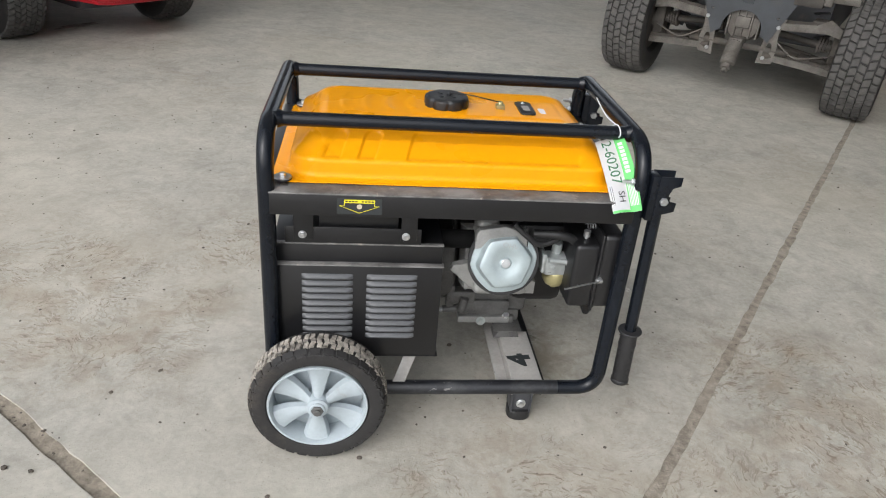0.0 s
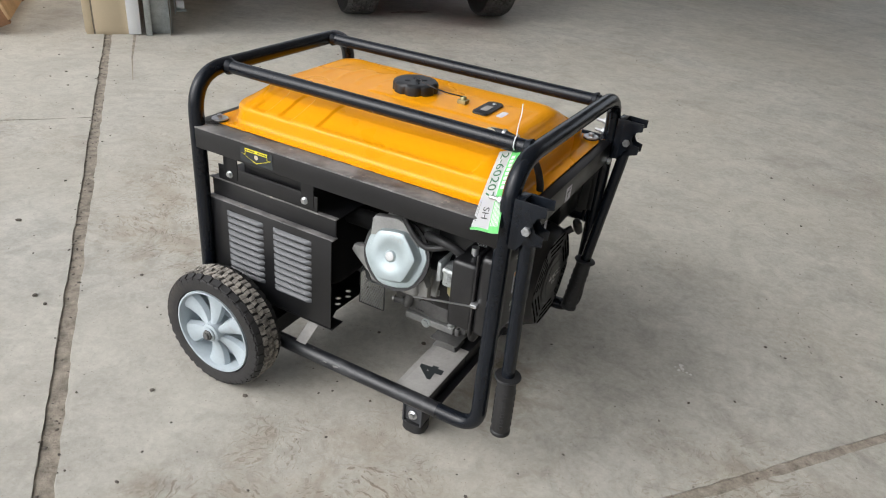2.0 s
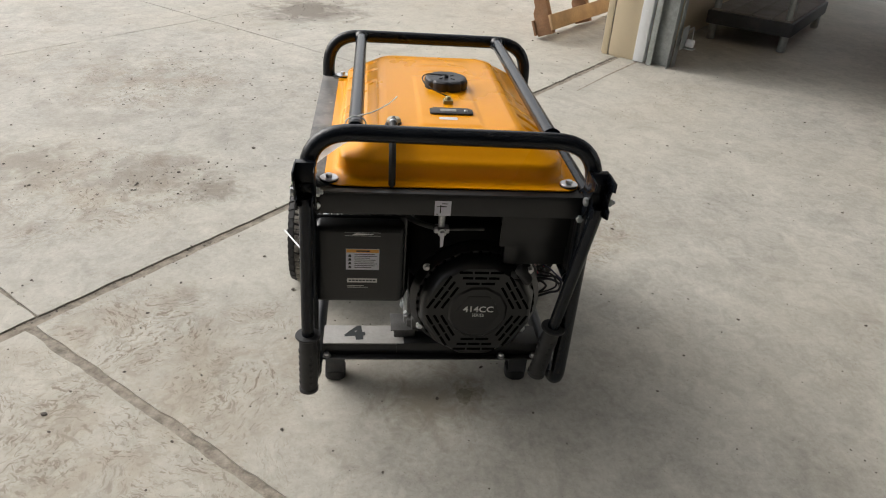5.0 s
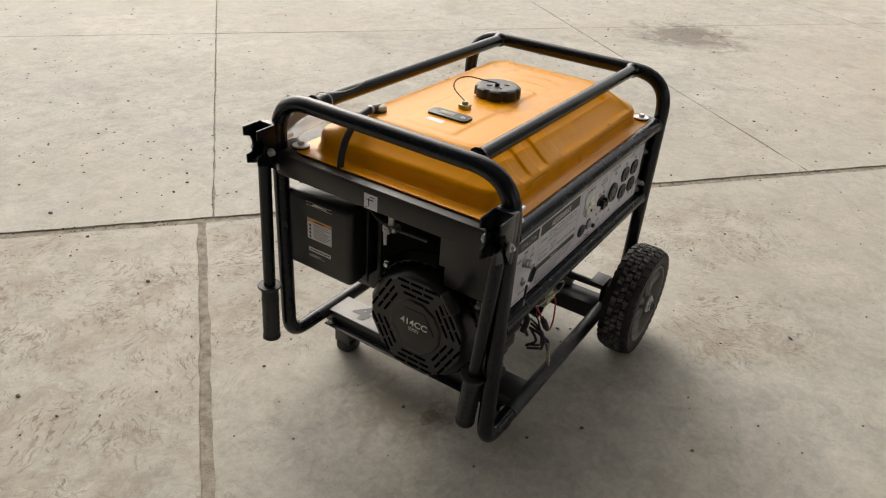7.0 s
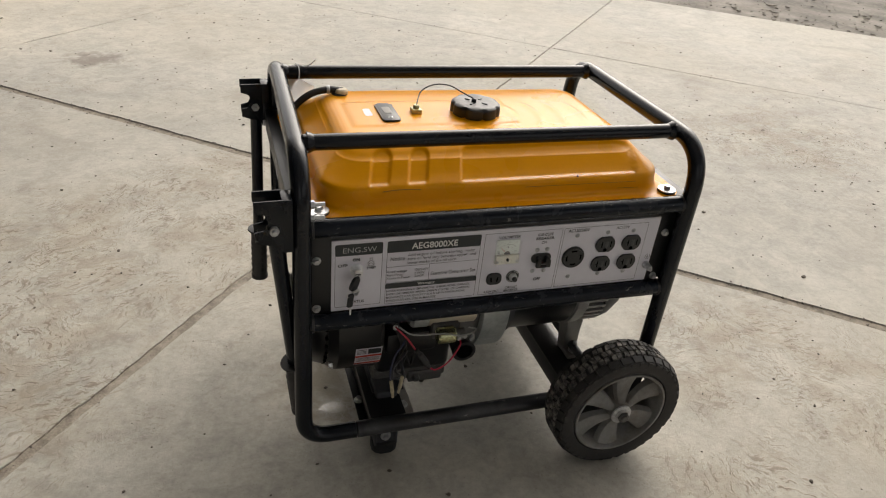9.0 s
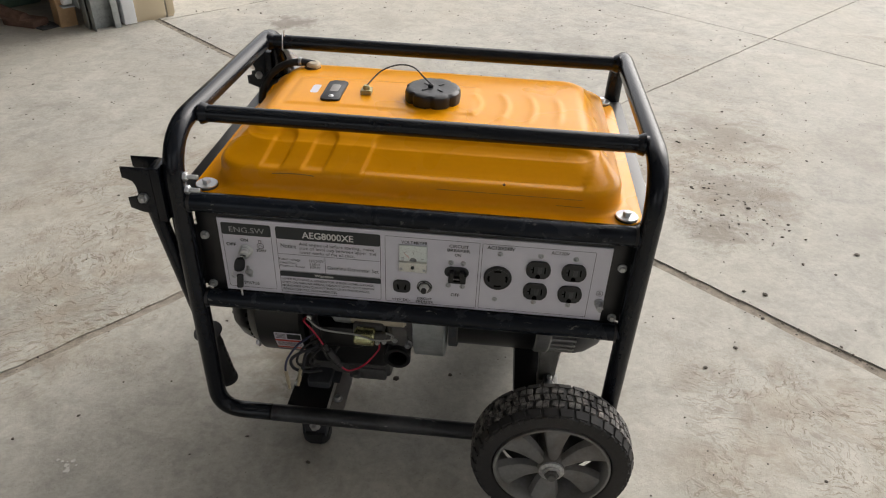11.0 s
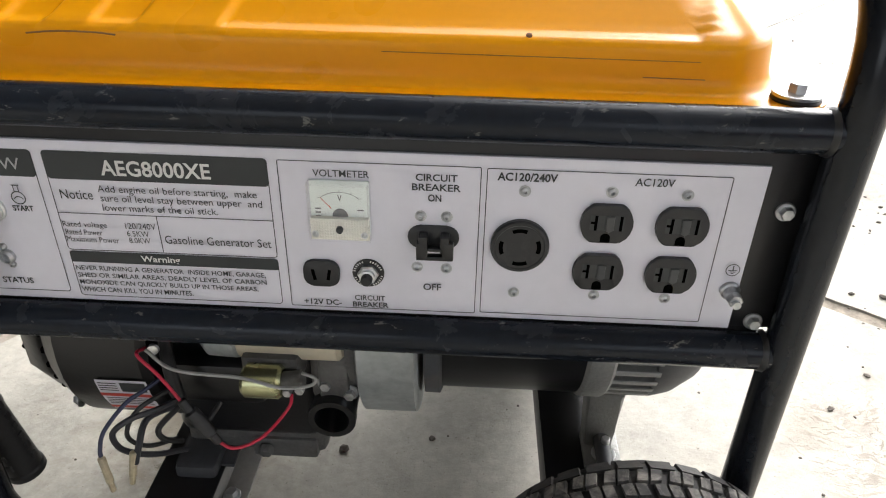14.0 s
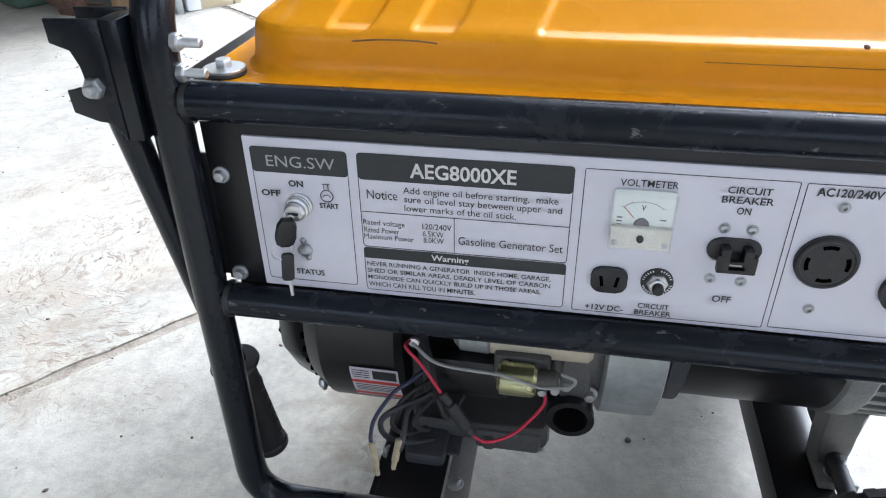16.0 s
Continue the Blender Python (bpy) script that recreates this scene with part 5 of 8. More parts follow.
# ---- wheels and axle ----
def transport_wheel(s):
    hub = (-0.238, s * 0.300, 0.1305 + s * 0.002)
    out = aim(hub, (0, s, 0))
    rim = M_RIM if s < 0 else M_RIMSHADED
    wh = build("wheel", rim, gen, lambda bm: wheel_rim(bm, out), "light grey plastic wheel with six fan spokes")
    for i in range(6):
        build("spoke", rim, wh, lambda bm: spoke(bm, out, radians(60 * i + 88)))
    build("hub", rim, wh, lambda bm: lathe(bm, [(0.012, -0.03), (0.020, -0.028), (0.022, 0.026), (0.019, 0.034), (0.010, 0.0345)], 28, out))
    # panel-side dish deep and black: shade between the spokes in its colour
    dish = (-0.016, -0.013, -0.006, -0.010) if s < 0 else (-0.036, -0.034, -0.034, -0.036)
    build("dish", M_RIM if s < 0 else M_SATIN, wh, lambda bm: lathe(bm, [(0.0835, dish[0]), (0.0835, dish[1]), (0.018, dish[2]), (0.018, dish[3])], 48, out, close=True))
    build("tyre", M_RUBBER, wh, lambda bm: tyre_body(bm, 0.1245, 0.072, 0.089, out, 64), "black ribbed rubber tyre")
    halves = ((0.0, 0.47), (0.53, 1.0))
    tagged(build("tread", M_TREADDARK if s > 0 else M_KNOB, wh, lambda bm: tread_blocks(bm, 0.1248, 0.068, 5, 33, 0.0036, out, 0.78, 0.10, cuts=halves, pick=(1, 2, 3)), "staggered dusty tread blocks"), kind="stuff")
    tagged(build("shoulder_tread", M_RUBBER, wh, lambda bm: tread_blocks(bm, 0.1238, 0.068, 5, 33, 0.0034, out, 0.84, 0.06, pick=(0, 4)), "dark shoulder blocks"), kind="stuff")

    def lugs(bm):
        for i in range(40):
            for e in (-1, 1):
                a = 360 * (i + 0.25) / 40
                box(bm, 0.1085, 0.1205, -0.0042, 0.0042, e * 0.0335 - 0.0022, e * 0.0335 + 0.0022, 0.0006, 1, out @ pose(0, 0, 0, 0, 0, a))
    tagged(build("side_lug", M_RUBBER, wh, lugs), kind="stuff")
    build("washer", M_RIM if s < 0 else M_SCREW, wh, lambda bm: (lathe(bm, [(0.020, 0.034), (0.020, 0.037), (0.017, 0.039)], 24, out), lathe(bm, [(0.0145, 0.038), (0.0150, 0.041), (0.0135, 0.043)], 20, out)), "grey washers")
    build("axle_nut", M_DARKALU, wh, lambda bm: (lathe(bm, [(0.0115, 0.040), (0.0115, 0.0455), (0.010, 0.047)], 6, out), lathe(bm, [(0.0068, 0.046), (0.0068, 0.0505), (0.0055, 0.0515)], 14, out)), "zinc axle nut and washer")


def wheel_rim(bm, m):
    lathe(bm, [(0.0895, 0.022), (0.0925, 0.030), (0.0915, 0.0345), (0.0880, 0.0345), (0.0855, 0.030), (0.0835, 0.004), (0.0835, -0.026), (0.0895, -0.030)], 56, m, close=True)


def spoke(bm, m, a0):
    rings = []
    for k in range(7):
        t = k / 6
        r = 0.019 + t * 0.0665
        half = 0.0085 + 0.0185 * t ** 0.9
        z = 0.030 - 0.006 * math.sin(math.pi * t) - 0.004 * t
        ring = []
        for u, dz in ((-1, -0.013), (-0.8, -0.0025), (-0.3, 0.0008), (0.3, 0.0008), (0.8, -0.0025), (1, -0.013), (0.7, -0.016), (-0.7, -0.016)):
            x, y = r, u * half
            ring.append(m @ Vector((x * math.cos(a0) - y * math.sin(a0), x * math.sin(a0) + y * math.cos(a0), z + dz)))
        rings.append(ring)
    loft(bm, rings)


transport_wheel(-1)
transport_wheel(1)
build("axle", M_DKFRAME, gen, lambda bm: rod(bm, (-0.238, -0.30, 0.1285), (-0.238, 0.30, 0.1325), 0.0085, 14), "plain steel axle")
for s in (-1, 1):
    build("axle_bracket", M_SATIN, gen, lambda bm: (box(bm, -0.256, -0.204, s * 0.232 - 0.002, s * 0.232 + 0.002, 0.098, 0.156, 0.001), box(bm, -0.256, -0.204, min(s * 0.232, s * 0.20), max(s * 0.232, s * 0.20), 0.152, 0.156, 0.001), rod(bm, (-0.230, s * 0.238, 0.1305), (-0.230, s * 0.262, 0.1305), 0.017, 16)), "black axle bracket")


# ---- cross members and feet ----
FRONT = Matrix.Translation((0.012, 0, 0.004))
fcm = build("front_cross_member", M_GREYPAINT, gen, lambda bm: box(bm, 0.147, 0.210, -0.240, 0.236, 0.1065, 0.1095, 0.0008), "grey painted channel with black overspray")
for x0, x1, y0, y1, z0, z1 in ((0.207, 0.210, -0.240, 0.236, 0.078, 0.1065), (0.147, 0.150, -0.240, 0.236, 0.078, 0.1065), (0.122, 0.149, -0.235, 0.234, 0.082, 0.085), (0.208, 0.226, -0.232, 0.232, 0.078, 0.081)):
    build("flange", M_SATIN if x0 > 0.2 else M_GREYPAINT, fcm, lambda bm: box(bm, x0, x1, y0, y1, z0, z1, 0.0008))
build("overspray", M_SATIN, fcm, lambda bm: box(bm, 0.146, 0.2115, -0.060, 0.237, 0.1090, 0.1108, 0.0006), "black paint over the channel end")
build("overspray", M_SATIN, fcm, lambda bm: box(bm, 0.2095, 0.2115, -0.075, 0.237, 0.078, 0.1088, 0.0004))
lettering("4", FRONT @ aim((0.190, -0.184, 0.1063), (0, 0, 1)) @ pose(0, 0, 0, 0, 0, 96), 0.044, 0.050, M_PRINT, gen, "hand_mark", 0.05)
rcm = build("rear_cross_member", M_SATIN, gen, lambda bm: box(bm, -0.238, -0.180, -0.240, 0.240, 0.108, 0.111, 0.0008), "black steel channel")
for x0, x1 in ((-0.183, -0.180), (-0.238, -0.235)):
    build("flange", M_SATIN, rcm, lambda bm: box(bm, x0, x1, -0.240, 0.240, 0.072, 0.108, 0.0008))
build("cover_strap", M_GREYPAINT, gen, lambda bm: loft(bm, [[(x0, yy, zz), (x0 + 0.024, yy, zz), (x0 + 0.024, yy + 0.003, zz), (x0, yy + 0.003, zz)] for x0, yy, zz in ((-0.101, -0.247, 0.104), (-0.097, -0.243, 0.116), (-0.079, -0.226, 0.160), (-0.075, -0.222, 0.1735))]), "grey flat strap under the shield")
for y in (-0.206, 0.196):
    ft = build("foot", M_DKFRAME, gen, lambda bm: (box(bm, 0.157, 0.195, y - 0.015, y + 0.015, 0.022, 0.080, 0.002), box(bm, 0.154, 0.158, y - 0.020, y + 0.020, 0.020, 0.080, 0.001), box(bm, 0.194, 0.198, y - 0.020, y + 0.020, 0.020, 0.080, 0.001)), "folded dark steel foot")
    build("rubber_pad", M_GRIP, ft, lambda bm: prism(bm, round_rect(0.048, 0.044, 0.014, 5), 0.022, Matrix.Translation((0.176, y, 0)), 0.003), "black rubber pad")
    sy = -1 if y < 0 else 1
    build("foot_bolt", M_ZINC, ft, lambda bm: hex_bolt(bm, aim((0.176, y + sy * 0.0152, 0.040), (0, sy, 0)), 0.0062, 0.006, 0.010))
for x, y in ((0.216, -0.222), (0.138, 0.183), (0.217, 0.150), (0.217, 0.222)):
    build("channel_bolt", M_ZINC, gen, lambda bm: hex_bolt(bm, Matrix.Translation((x, y, 0.085 if x < 0.2 else 0.081)), 0.0062, 0.006, 0.009), "hexagon bolt")
for x, y in ((0.165, 0.115),):
    build("engine_mount", M_GRIP, gen, lambda bm: (lathe(bm, [(0.024, 0.106), (0.026, 0.110), (0.021, 0.118), (0.026, 0.128), (0.024, 0.132)], 22, Matrix.Translation((x, y, 0)))), "black rubber engine mount")
build("mount_saddle", M_DARKALU, gen, lambda bm: (box(bm, 0.130, 0.192, -0.088, -0.030, 0.1275, 0.1305, 0.001), prism(bm, [(0.132, 0.106), (0.190, 0.106), (0.182, 0.128), (0.144, 0.128)], 0.045, Matrix.Translation((0, -0.036, 0)) @ pose(0, 0, 0, 90, 0, 0), 0.003)), "folded steel engine saddle")
build("mount_saddle", M_DKFRAME, gen, lambda bm: (box(bm, 0.136, 0.196, 0.085, 0.17, 0.112, 0.116, 0.001), box(bm, 0.150, 0.192, 0.130, 0.185, 0.106, 0.125, 0.006)), "folded steel engine saddle")


# ---- folding handles on the end posts ----
def folding_handle(s, top, bottom):
    y0 = s * YP
    hook = [(0.352, 0.503), (0.352, 0.588), (0.405, 0.587), (0.405, 0.571), (0.386, 0.567), (0.380, 0.556), (0.378, 0.532), (0.368, 0.522)]
    hook = [(0.352 + (x - 0.352) * 0.76, z - 0.011) for x, z in hook]
    fork = [(0.356, 0.553), (0.372, 0.556), (0.382, 0.548), (0.386, 0.540), (0.405, 0.537), (0.404, 0.521), (0.380, 0.515), (0.358, 0.514)]

    fork = [(0.352 + (x - 0.352) * 0.76, z - 0.011) for x, z in fork]

    def plates(bm, outline, ys, t):
        for y in ys:
            prism(bm, outline, t, Matrix.Translation((0, y + t / 2, 0)) @ pose(0, 0, 0, 90, 0, 0), 0.0006)
    br = build("handle_bracket", M_BLACK, gen, lambda bm: (plates(bm, hook, (y0 - 0.0165, y0 + 0.0165), 0.003), box(bm, 0.3395, 0.354, y0 - 0.0170, y0 + 0.0170, 0.4925, 0.5765, 0.0006)), "black U-shaped handle bracket")
    build("pivot_bolt", M_SCREW, br, lambda bm: hex_bolt(bm, aim((0.366, y0 - 0.0180, 0.531), (0, -1, 0)), 0.0075, 0.006), "zinc pivot bolt")
    build("pivot_nut", M_SCREW, br, lambda bm: hex_bolt(bm, aim((0.366, y0 + 0.0180, 0.531), (0, 1, 0)), 0.0075, 0.006, 0.0, 0.004), "zinc pivot nut")
    for z in (0.559, 0.538):
        build("clamp_bolt", M_ZINC, br, lambda bm: (hex_bolt(bm, aim((0.3125, y0, z), (-1, 0, 0)), 0.0066, 0.0055), rod(bm, (0.309, y0, z), (0.292, y0, z), 0.0034, 12, chamfer=0.0008)), "zinc nut on a protruding bolt end")
    hd = build("folding_handle", M_BLACK, gen, lambda bm: sweep(bm, [top, Vector(top).lerp(Vector(bottom), 0.5), bottom], 0.0115, 16), "black tubular folding handle")
    build("fork", M_BLACK, hd, lambda bm: (plates(bm, fork, (y0 - 0.0130, y0 + 0.0130), 0.0026), box(bm, 0.354, 0.357, y0 - 0.0135, y0 + 0.0135, 0.505, 0.541, 0.0006)), "black hooked fork")
    br.location.x = hd.location.x = SKEW * y0
    d = (Vector(bottom) - Vector(top)).normalized()
    g0 = Vector(bottom) - d * 0.128
    m = frame_to(g0, bottom)

    def grip(bm):
        lathe(bm, [(0.0118, 0), (0.0225, 0.0005), (0.0235, 0.003), (0.022, 0.0055), (0.0165, 0.0065), (0.0165, 0.028), (0.0175, 0.034), (0.0165, 0.04), (0.0165, 0.118), (0.0180, 0.120), (0.0180, 0.126), (0.015, 0.128), (0.010, 0.128)], 26, m)
        for i in range(6):
            for a in range(4):
                box(bm, 0.0155, 0.0178, -0.0035, 0.0035, 0.030 + 0.014 * i, 0.038 + 0.014 * i, 0.001, 1, m @ pose(0, 0, 0, 0, 0, 45 + 90 * a))
    build("grip", M_GRIP, hd, grip, "ribbed black rubber grip")


folding_handle(-1, (0.364, -0.242, 0.520), (0.3725, -0.246, 0.120))
folding_handle(1, (0.364, 0.246, 0.520), (0.324, 0.199, 0.126))

# ---- heat shield over the silencer ----
def heat_shield():
    x0, x1 = -0.318, -0.016
    sh = build("heat_shield", M_SATIN, gen, lambda bm: box(bm, x0, x1, -0.236, -0.2335, 0.176, 0.3725, 0.0006), "satin black sheet-steel heat shield")
    build("upper_panel", M_SATIN, sh, lambda bm: box(bm, x0, x1, -0.222, -0.2195, 0.372, 0.410, 0.0006))
    build("top_panel", M_SATIN, sh, lambda bm: box(bm, x0 - 0.004, x1, -0.222, -0.05, 0.408, 0.4105, 0.0006))
    # bottom plate with a slanting end and a few drain holes
    def bottom(bm):
        holes = [[(x + 0.0058 * math.cos(k * math.pi / 6), y + 0.0058 * math.sin(k * math.pi / 6)) for k in range(12)] for x, y in ((-0.0682, -0.178), (-0.0660, -0.143), (-0.0650, -0.108), (-0.0542, -0.160), (-0.0535, -0.125), (-0.0552, -0.195))]
        holed_plate(bm, [(-0.245, -0.2335), (-0.024, -0.2335), (-0.043, -0.180), (-0.041, -0.158), (-0.040, -0.101), (-0.086, -0.030), (-0.245, -0.030)], holes, -0.002, Matrix.Translation((0, 0, 0.1782)))
    build("bottom_plate", M_SATIN, sh, bottom, "black plate with drain holes", 0)
    build("side_panel", M_SATIN, sh, lambda bm: box(bm, x0, x0 + 0.0025, -0.2335, -0.06, 0.19, 0.372, 0.0006))
    build("bottom_flange", M_SATIN, sh, lambda bm: box(bm, -0.245, x1 + 0.004, -0.236, -0.20, 0.172, 0.1745, 0.0006))
    # folds coloured paler than the sheet in place of light from above
    build("fold_edge", M_LITSCUFF, sh, lambda bm: (box(bm, x0 - 0.004, x1 + 0.003, -0.2355, -0.220, 0.3715, 0.3742, 0.0006), box(bm, x0 - 0.006, x1 + 0.001, -0.2235, -0.214, 0.4095, 0.4120, 0.0006)), "scuffed folded edges, caught light put into their colour")
    for gx in (-0.271, -0.154):
        for k in range(10):
            z = 0.352 - 0.0143 * k
            def louvre(bm):
                rings = []
                for t in (0.0, 0.03, 0.07, 0.12, 0.5, 0.88, 0.93, 0.97, 1.0):
                    lift = 0.0062 * min(1, 9 * t, 9 * (1 - t)) ** 0.6
                    x = gx + 0.0925 * t
                    rings.append([(x, -0.2358, z + 0.0048), (x, -0.2362 - lift * 0.55, z + 0.0028), (x, -0.2362 - lift, z - 0.0015), (x, -0.2360 - lift * 0.9, z - 0.0042), (x, -0.2352, z - 0.0042)])
                loft(bm, rings)
            build("louvre", M_LOUVRE, sh, louvre, "dusty pressed louvre")
    for x in (-0.269, -0.086):
        build("shield_bolt", M_ZINC, sh, lambda bm: hex_bolt(bm, aim((x, -0.2235, 0.4295), (0, -1, 0)), 0.0056, 0.004, 0.0075), "zinc bolt")
    build("hanger", M_SATIN, gen, lambda bm: (box(bm, -0.300, -0.058, -0.2225, -0.2195, 0.4125, 0.444, 0.001), box(bm, -0.285, -0.250, -0.224, -0.221, 0.42, 0.483, 0.001), box(bm, -0.095, -0.066, -0.224, -0.221, 0.42, 0.483, 0.001), box(bm, -0.24, -0.10, -0.214, -0.212, 0.43, 0.483, 0.001)), "black hanger strips")
    build("exhaust_pipe", M_DEEPSHADE, gen, lambda bm: rod(bm, (-0.05, -0.150, 0.390), (0.060, -0.150, 0.390), 0.018, 16), "black exhaust pipe, shade in its colour")
    build("bottom_screw", M_ZINC, sh, lambda bm: hex_bolt(bm, aim((-0.080, -0.222, 0.172), (0, 0, -1)), 0.006, 0.004))
    build("silencer", M_DEEPSHADE, gen, lambda bm: (box(bm, -0.26, -0.03, -0.20, -0.07, 0.235, 0.40, 0.03, 4),), "dark box silencer behind the shield")

    # expanded-metal mesh over the alternator's air outlet
    gy, y0, y1, z0, z1 = -0.0715, -0.060, 0.003, 0.134, 0.272

    def guard(bm):
        for k in range(-16, 17):
            for lean in (1, -1):
                pts = []
                for t in (0.0, 1.0):
                    pts.append([y0 + 0.006 * k + (t if lean > 0 else 1 - t) * 0.070, z0 + t * (z1 - z0)])
                (ya, za), (yb, zb) = pts
                for lim in (y0, y1):
                    for p, q in ((0, 1), (1, 0)):
                        inside = (lambda v: v >= y0) if lim == y0 else (lambda v: v <= y1)
                        if not inside(pts[p][0]) and inside(pts[q][0]):
                            f = (lim - pts[q][0]) / (pts[p][0] - pts[q][0])
                            pts[p] = [lim, pts[q][1] + f * (pts[p][1] - pts[q][1])]
                if all(y0 - 1e-6 <= p[0] <= y1 + 1e-6 for p in pts) and abs(pts[0][1] - pts[1][1]) > 0.004:
                    rod(bm, (pts[0][0], gy + 0.0006 * lean, pts[0][1]), (pts[1][0], gy + 0.0006 * lean, pts[1][1]), 0.0006, 5)
    build("rear_shroud", M_DEEPSHADE, gen, lambda bm: box(bm, -0.075, 0.020, -0.074, -0.02, 0.272, 0.430, 0.004), "black shroud above the mesh guard")
    mg = build("mesh_guard", M_DARKALU, gen, lambda bm: sweep(bm, rounded([(y0, gy, z0), (y1, gy, z0), (y1, gy, z1), (y0, gy, z1), (y0, gy, z0)], 0.004), 0.0016, 8), "rim of the mesh guard")
    tagged(build("mesh", M_GALV, mg, guard, "grey expanded-metal mesh"), kind="stuff")


heat_shield()


# ---- engine ----
def engine():
    # sump and crankcase
    cc = build("crankcase", M_DARKALU, gen, lambda bm: box(bm, 0.050, 0.205, -0.040, 0.125, 0.150, 0.325, 0.012, 3), "dirty cast engine crankcase")
    build("crankcase_base", M_DARKALU, gen, lambda bm: box(bm, 0.055, 0.190, -0.045, 0.135, 0.130, 0.158, 0.004))
    for k in range(5):
        build("rib", M_DARKALU, cc, lambda bm: box(bm, 0.06 + 0.028 * k, 0.065 + 0.028 * k, -0.052, -0.03, 0.21, 0.29, 0.002))
    # side of the crankcase and its flange, stepping out towards the shield side
    low = Matrix.Translation((0.007, 0.045, -0.029))
    build("crankcase_side", M_DARKALU, gen, lambda bm: (box(bm, 0.049, 0.156, -0.100, -0.060, 0.180, 0.216, 0.003, 2, low), box(bm, 0.062, 0.085, -0.1025, -0.095, 0.186, 0.190, 0.001, 1, low), prism(bm, [(0.049, 0.214), (0.156, 0.214), (0.152, 0.240), (0.058, 0.236)], 0.02, low @ Matrix.Translation((0, -0.072, 0)) @ pose(0, 0, 0, 90, 0, 0), 0.002)), "dirty cast crankcase side")
    build("sump_flange", M_ALU, gen, lambda bm: box(bm, 0.044, 0.160, -0.105, -0.060, 0.161, 0.1775, 0.003, 2, low), "cast sump flange")
    build("drain_plug", M_GALV, gen, lambda bm: hex_bolt(bm, low @ aim((0.0957, -0.105, 0.167), (0, -1, 0.1)), 0.0075, 0.004, 0.0105), "round drain plug")
    build("sump_bolt", M_ZINC, gen, lambda bm: hex_bolt(bm, low @ aim((0.152, -0.098, 0.178), (0, -0.6, 0.8)), 0.0065, 0.006, 0.008), "flange bolt")
    build("sump_end", M_DARKALU, gen, lambda bm: box(bm, 0.160, 0.172, -0.100, -0.055, 0.146, 0.176, 0.004, 2, low), "cast sump corner")
    build("sump_bolt", M_DARKALU, gen, lambda bm: hex_bolt(bm, aim((0.107, 0.150, 0.122), (0, 1, -0.3)), 0.008, 0.008), "drain bolt")
    build("sump", M_DARKALU, gen, lambda bm: (box(bm, 0.045, 0.190, 0.050, 0.146, 0.112, 0.160, 0.008, 2), box(bm, 0.054, 0.122, 0.10, 0.150, 0.108, 0.134, 0.004, 2)), "dark cast sump")
    build("oil_drain_lug", M_DARKALU, gen, lambda bm: (box(bm, 0.030, 0.085, -0.060, -0.03, 0.180, 0.212, 0.006, 2), box(bm, 0.022, 0.040, -0.058, -0.03, 0.170, 0.225, 0.005, 2), rod(bm, (0.055, -0.062, 0.166), (0.062, -0.062, 0.200), 0.010, 14, chamfer=0.002), rod(bm, (0.055, -0.045, 0.163), (0.016, -0.048, 0.160), 0.0085, 12, chamfer=0.001)), "cast lugs")
    build("lug_screw", M_ZINC, gen, lambda bm: rod(bm, (0.018, -0.048, 0.160), (0.010, -0.050, 0.160), 0.0050, 12, chamfer=0.001), "small bright screw")
    build("oil_filler", M_PLASTIC, gen, lambda bm: lathe(bm, [(0.017, 0), (0.0205, 0.010), (0.0215, 0.046), (0.0225, 0.048), (0.0225, 0.056), (0.0165, 0.056), (0.0145, 0.020), (0.001, 0.020)], 24, aim((0.028, 0.130, 0.203), (0, 1, -0.05))), "black round oil filler")
    # cylinder, slanting up to the shield side
    tilt = Matrix.Translation((0.104, -0.03, 0.300)) @ pose(0, 0, 0, 70, 0, 0)
    build("cylinder", M_ALU, gen, lambda bm: (box(bm, -0.052, 0.052, -0.052, 0.052, 0.0, 0.12, 0.008, 2, tilt), [box(bm, -0.064, 0.064, -0.062, 0.062, 0.030 + 0.013 * k, 0.034 + 0.013 * k, 0.001, 1, tilt) for k in range(7)]), "finned aluminium cylinder")
    build("cylinder_head", M_ALU, gen, lambda bm: (box(bm, -0.054, 0.050, -0.060, 0.072, 0.118, 0.172, 0.010, 3, tilt), box(bm, -0.050, -0.006, 0.044, 0.088, 0.110, 0.168, 0.012, 3, tilt)), "cast aluminium cylinder head")
    build("shroud_blade", M_ALU, gen, lambda bm: prism(bm, [(0.004, 0.348), (0.008, 0.358), (0.018, 0.361), (0.042, 0.362), (0.046, 0.396), (0.047, 0.426), (0.053, 0.434), (0.098, 0.442), (0.120, 0.437), (0.146, 0.415), (0.152, 0.350), (0.172, 0.325), (0.172, 0.297), (0.060, 0.300), (0.046, 0.306), (0.030, 0.328), (0.010, 0.340)], 0.016, Matrix.Translation((0.0, -0.183, 0.0)) @ pose(0, 0, 0, 90, 0, 0), 0.003), "bright cast head flange")
    # pressed hexagonal rocker cover
    ax = aim((0.103, -0.2005, 0.372), (0, -0.965, 0.26))
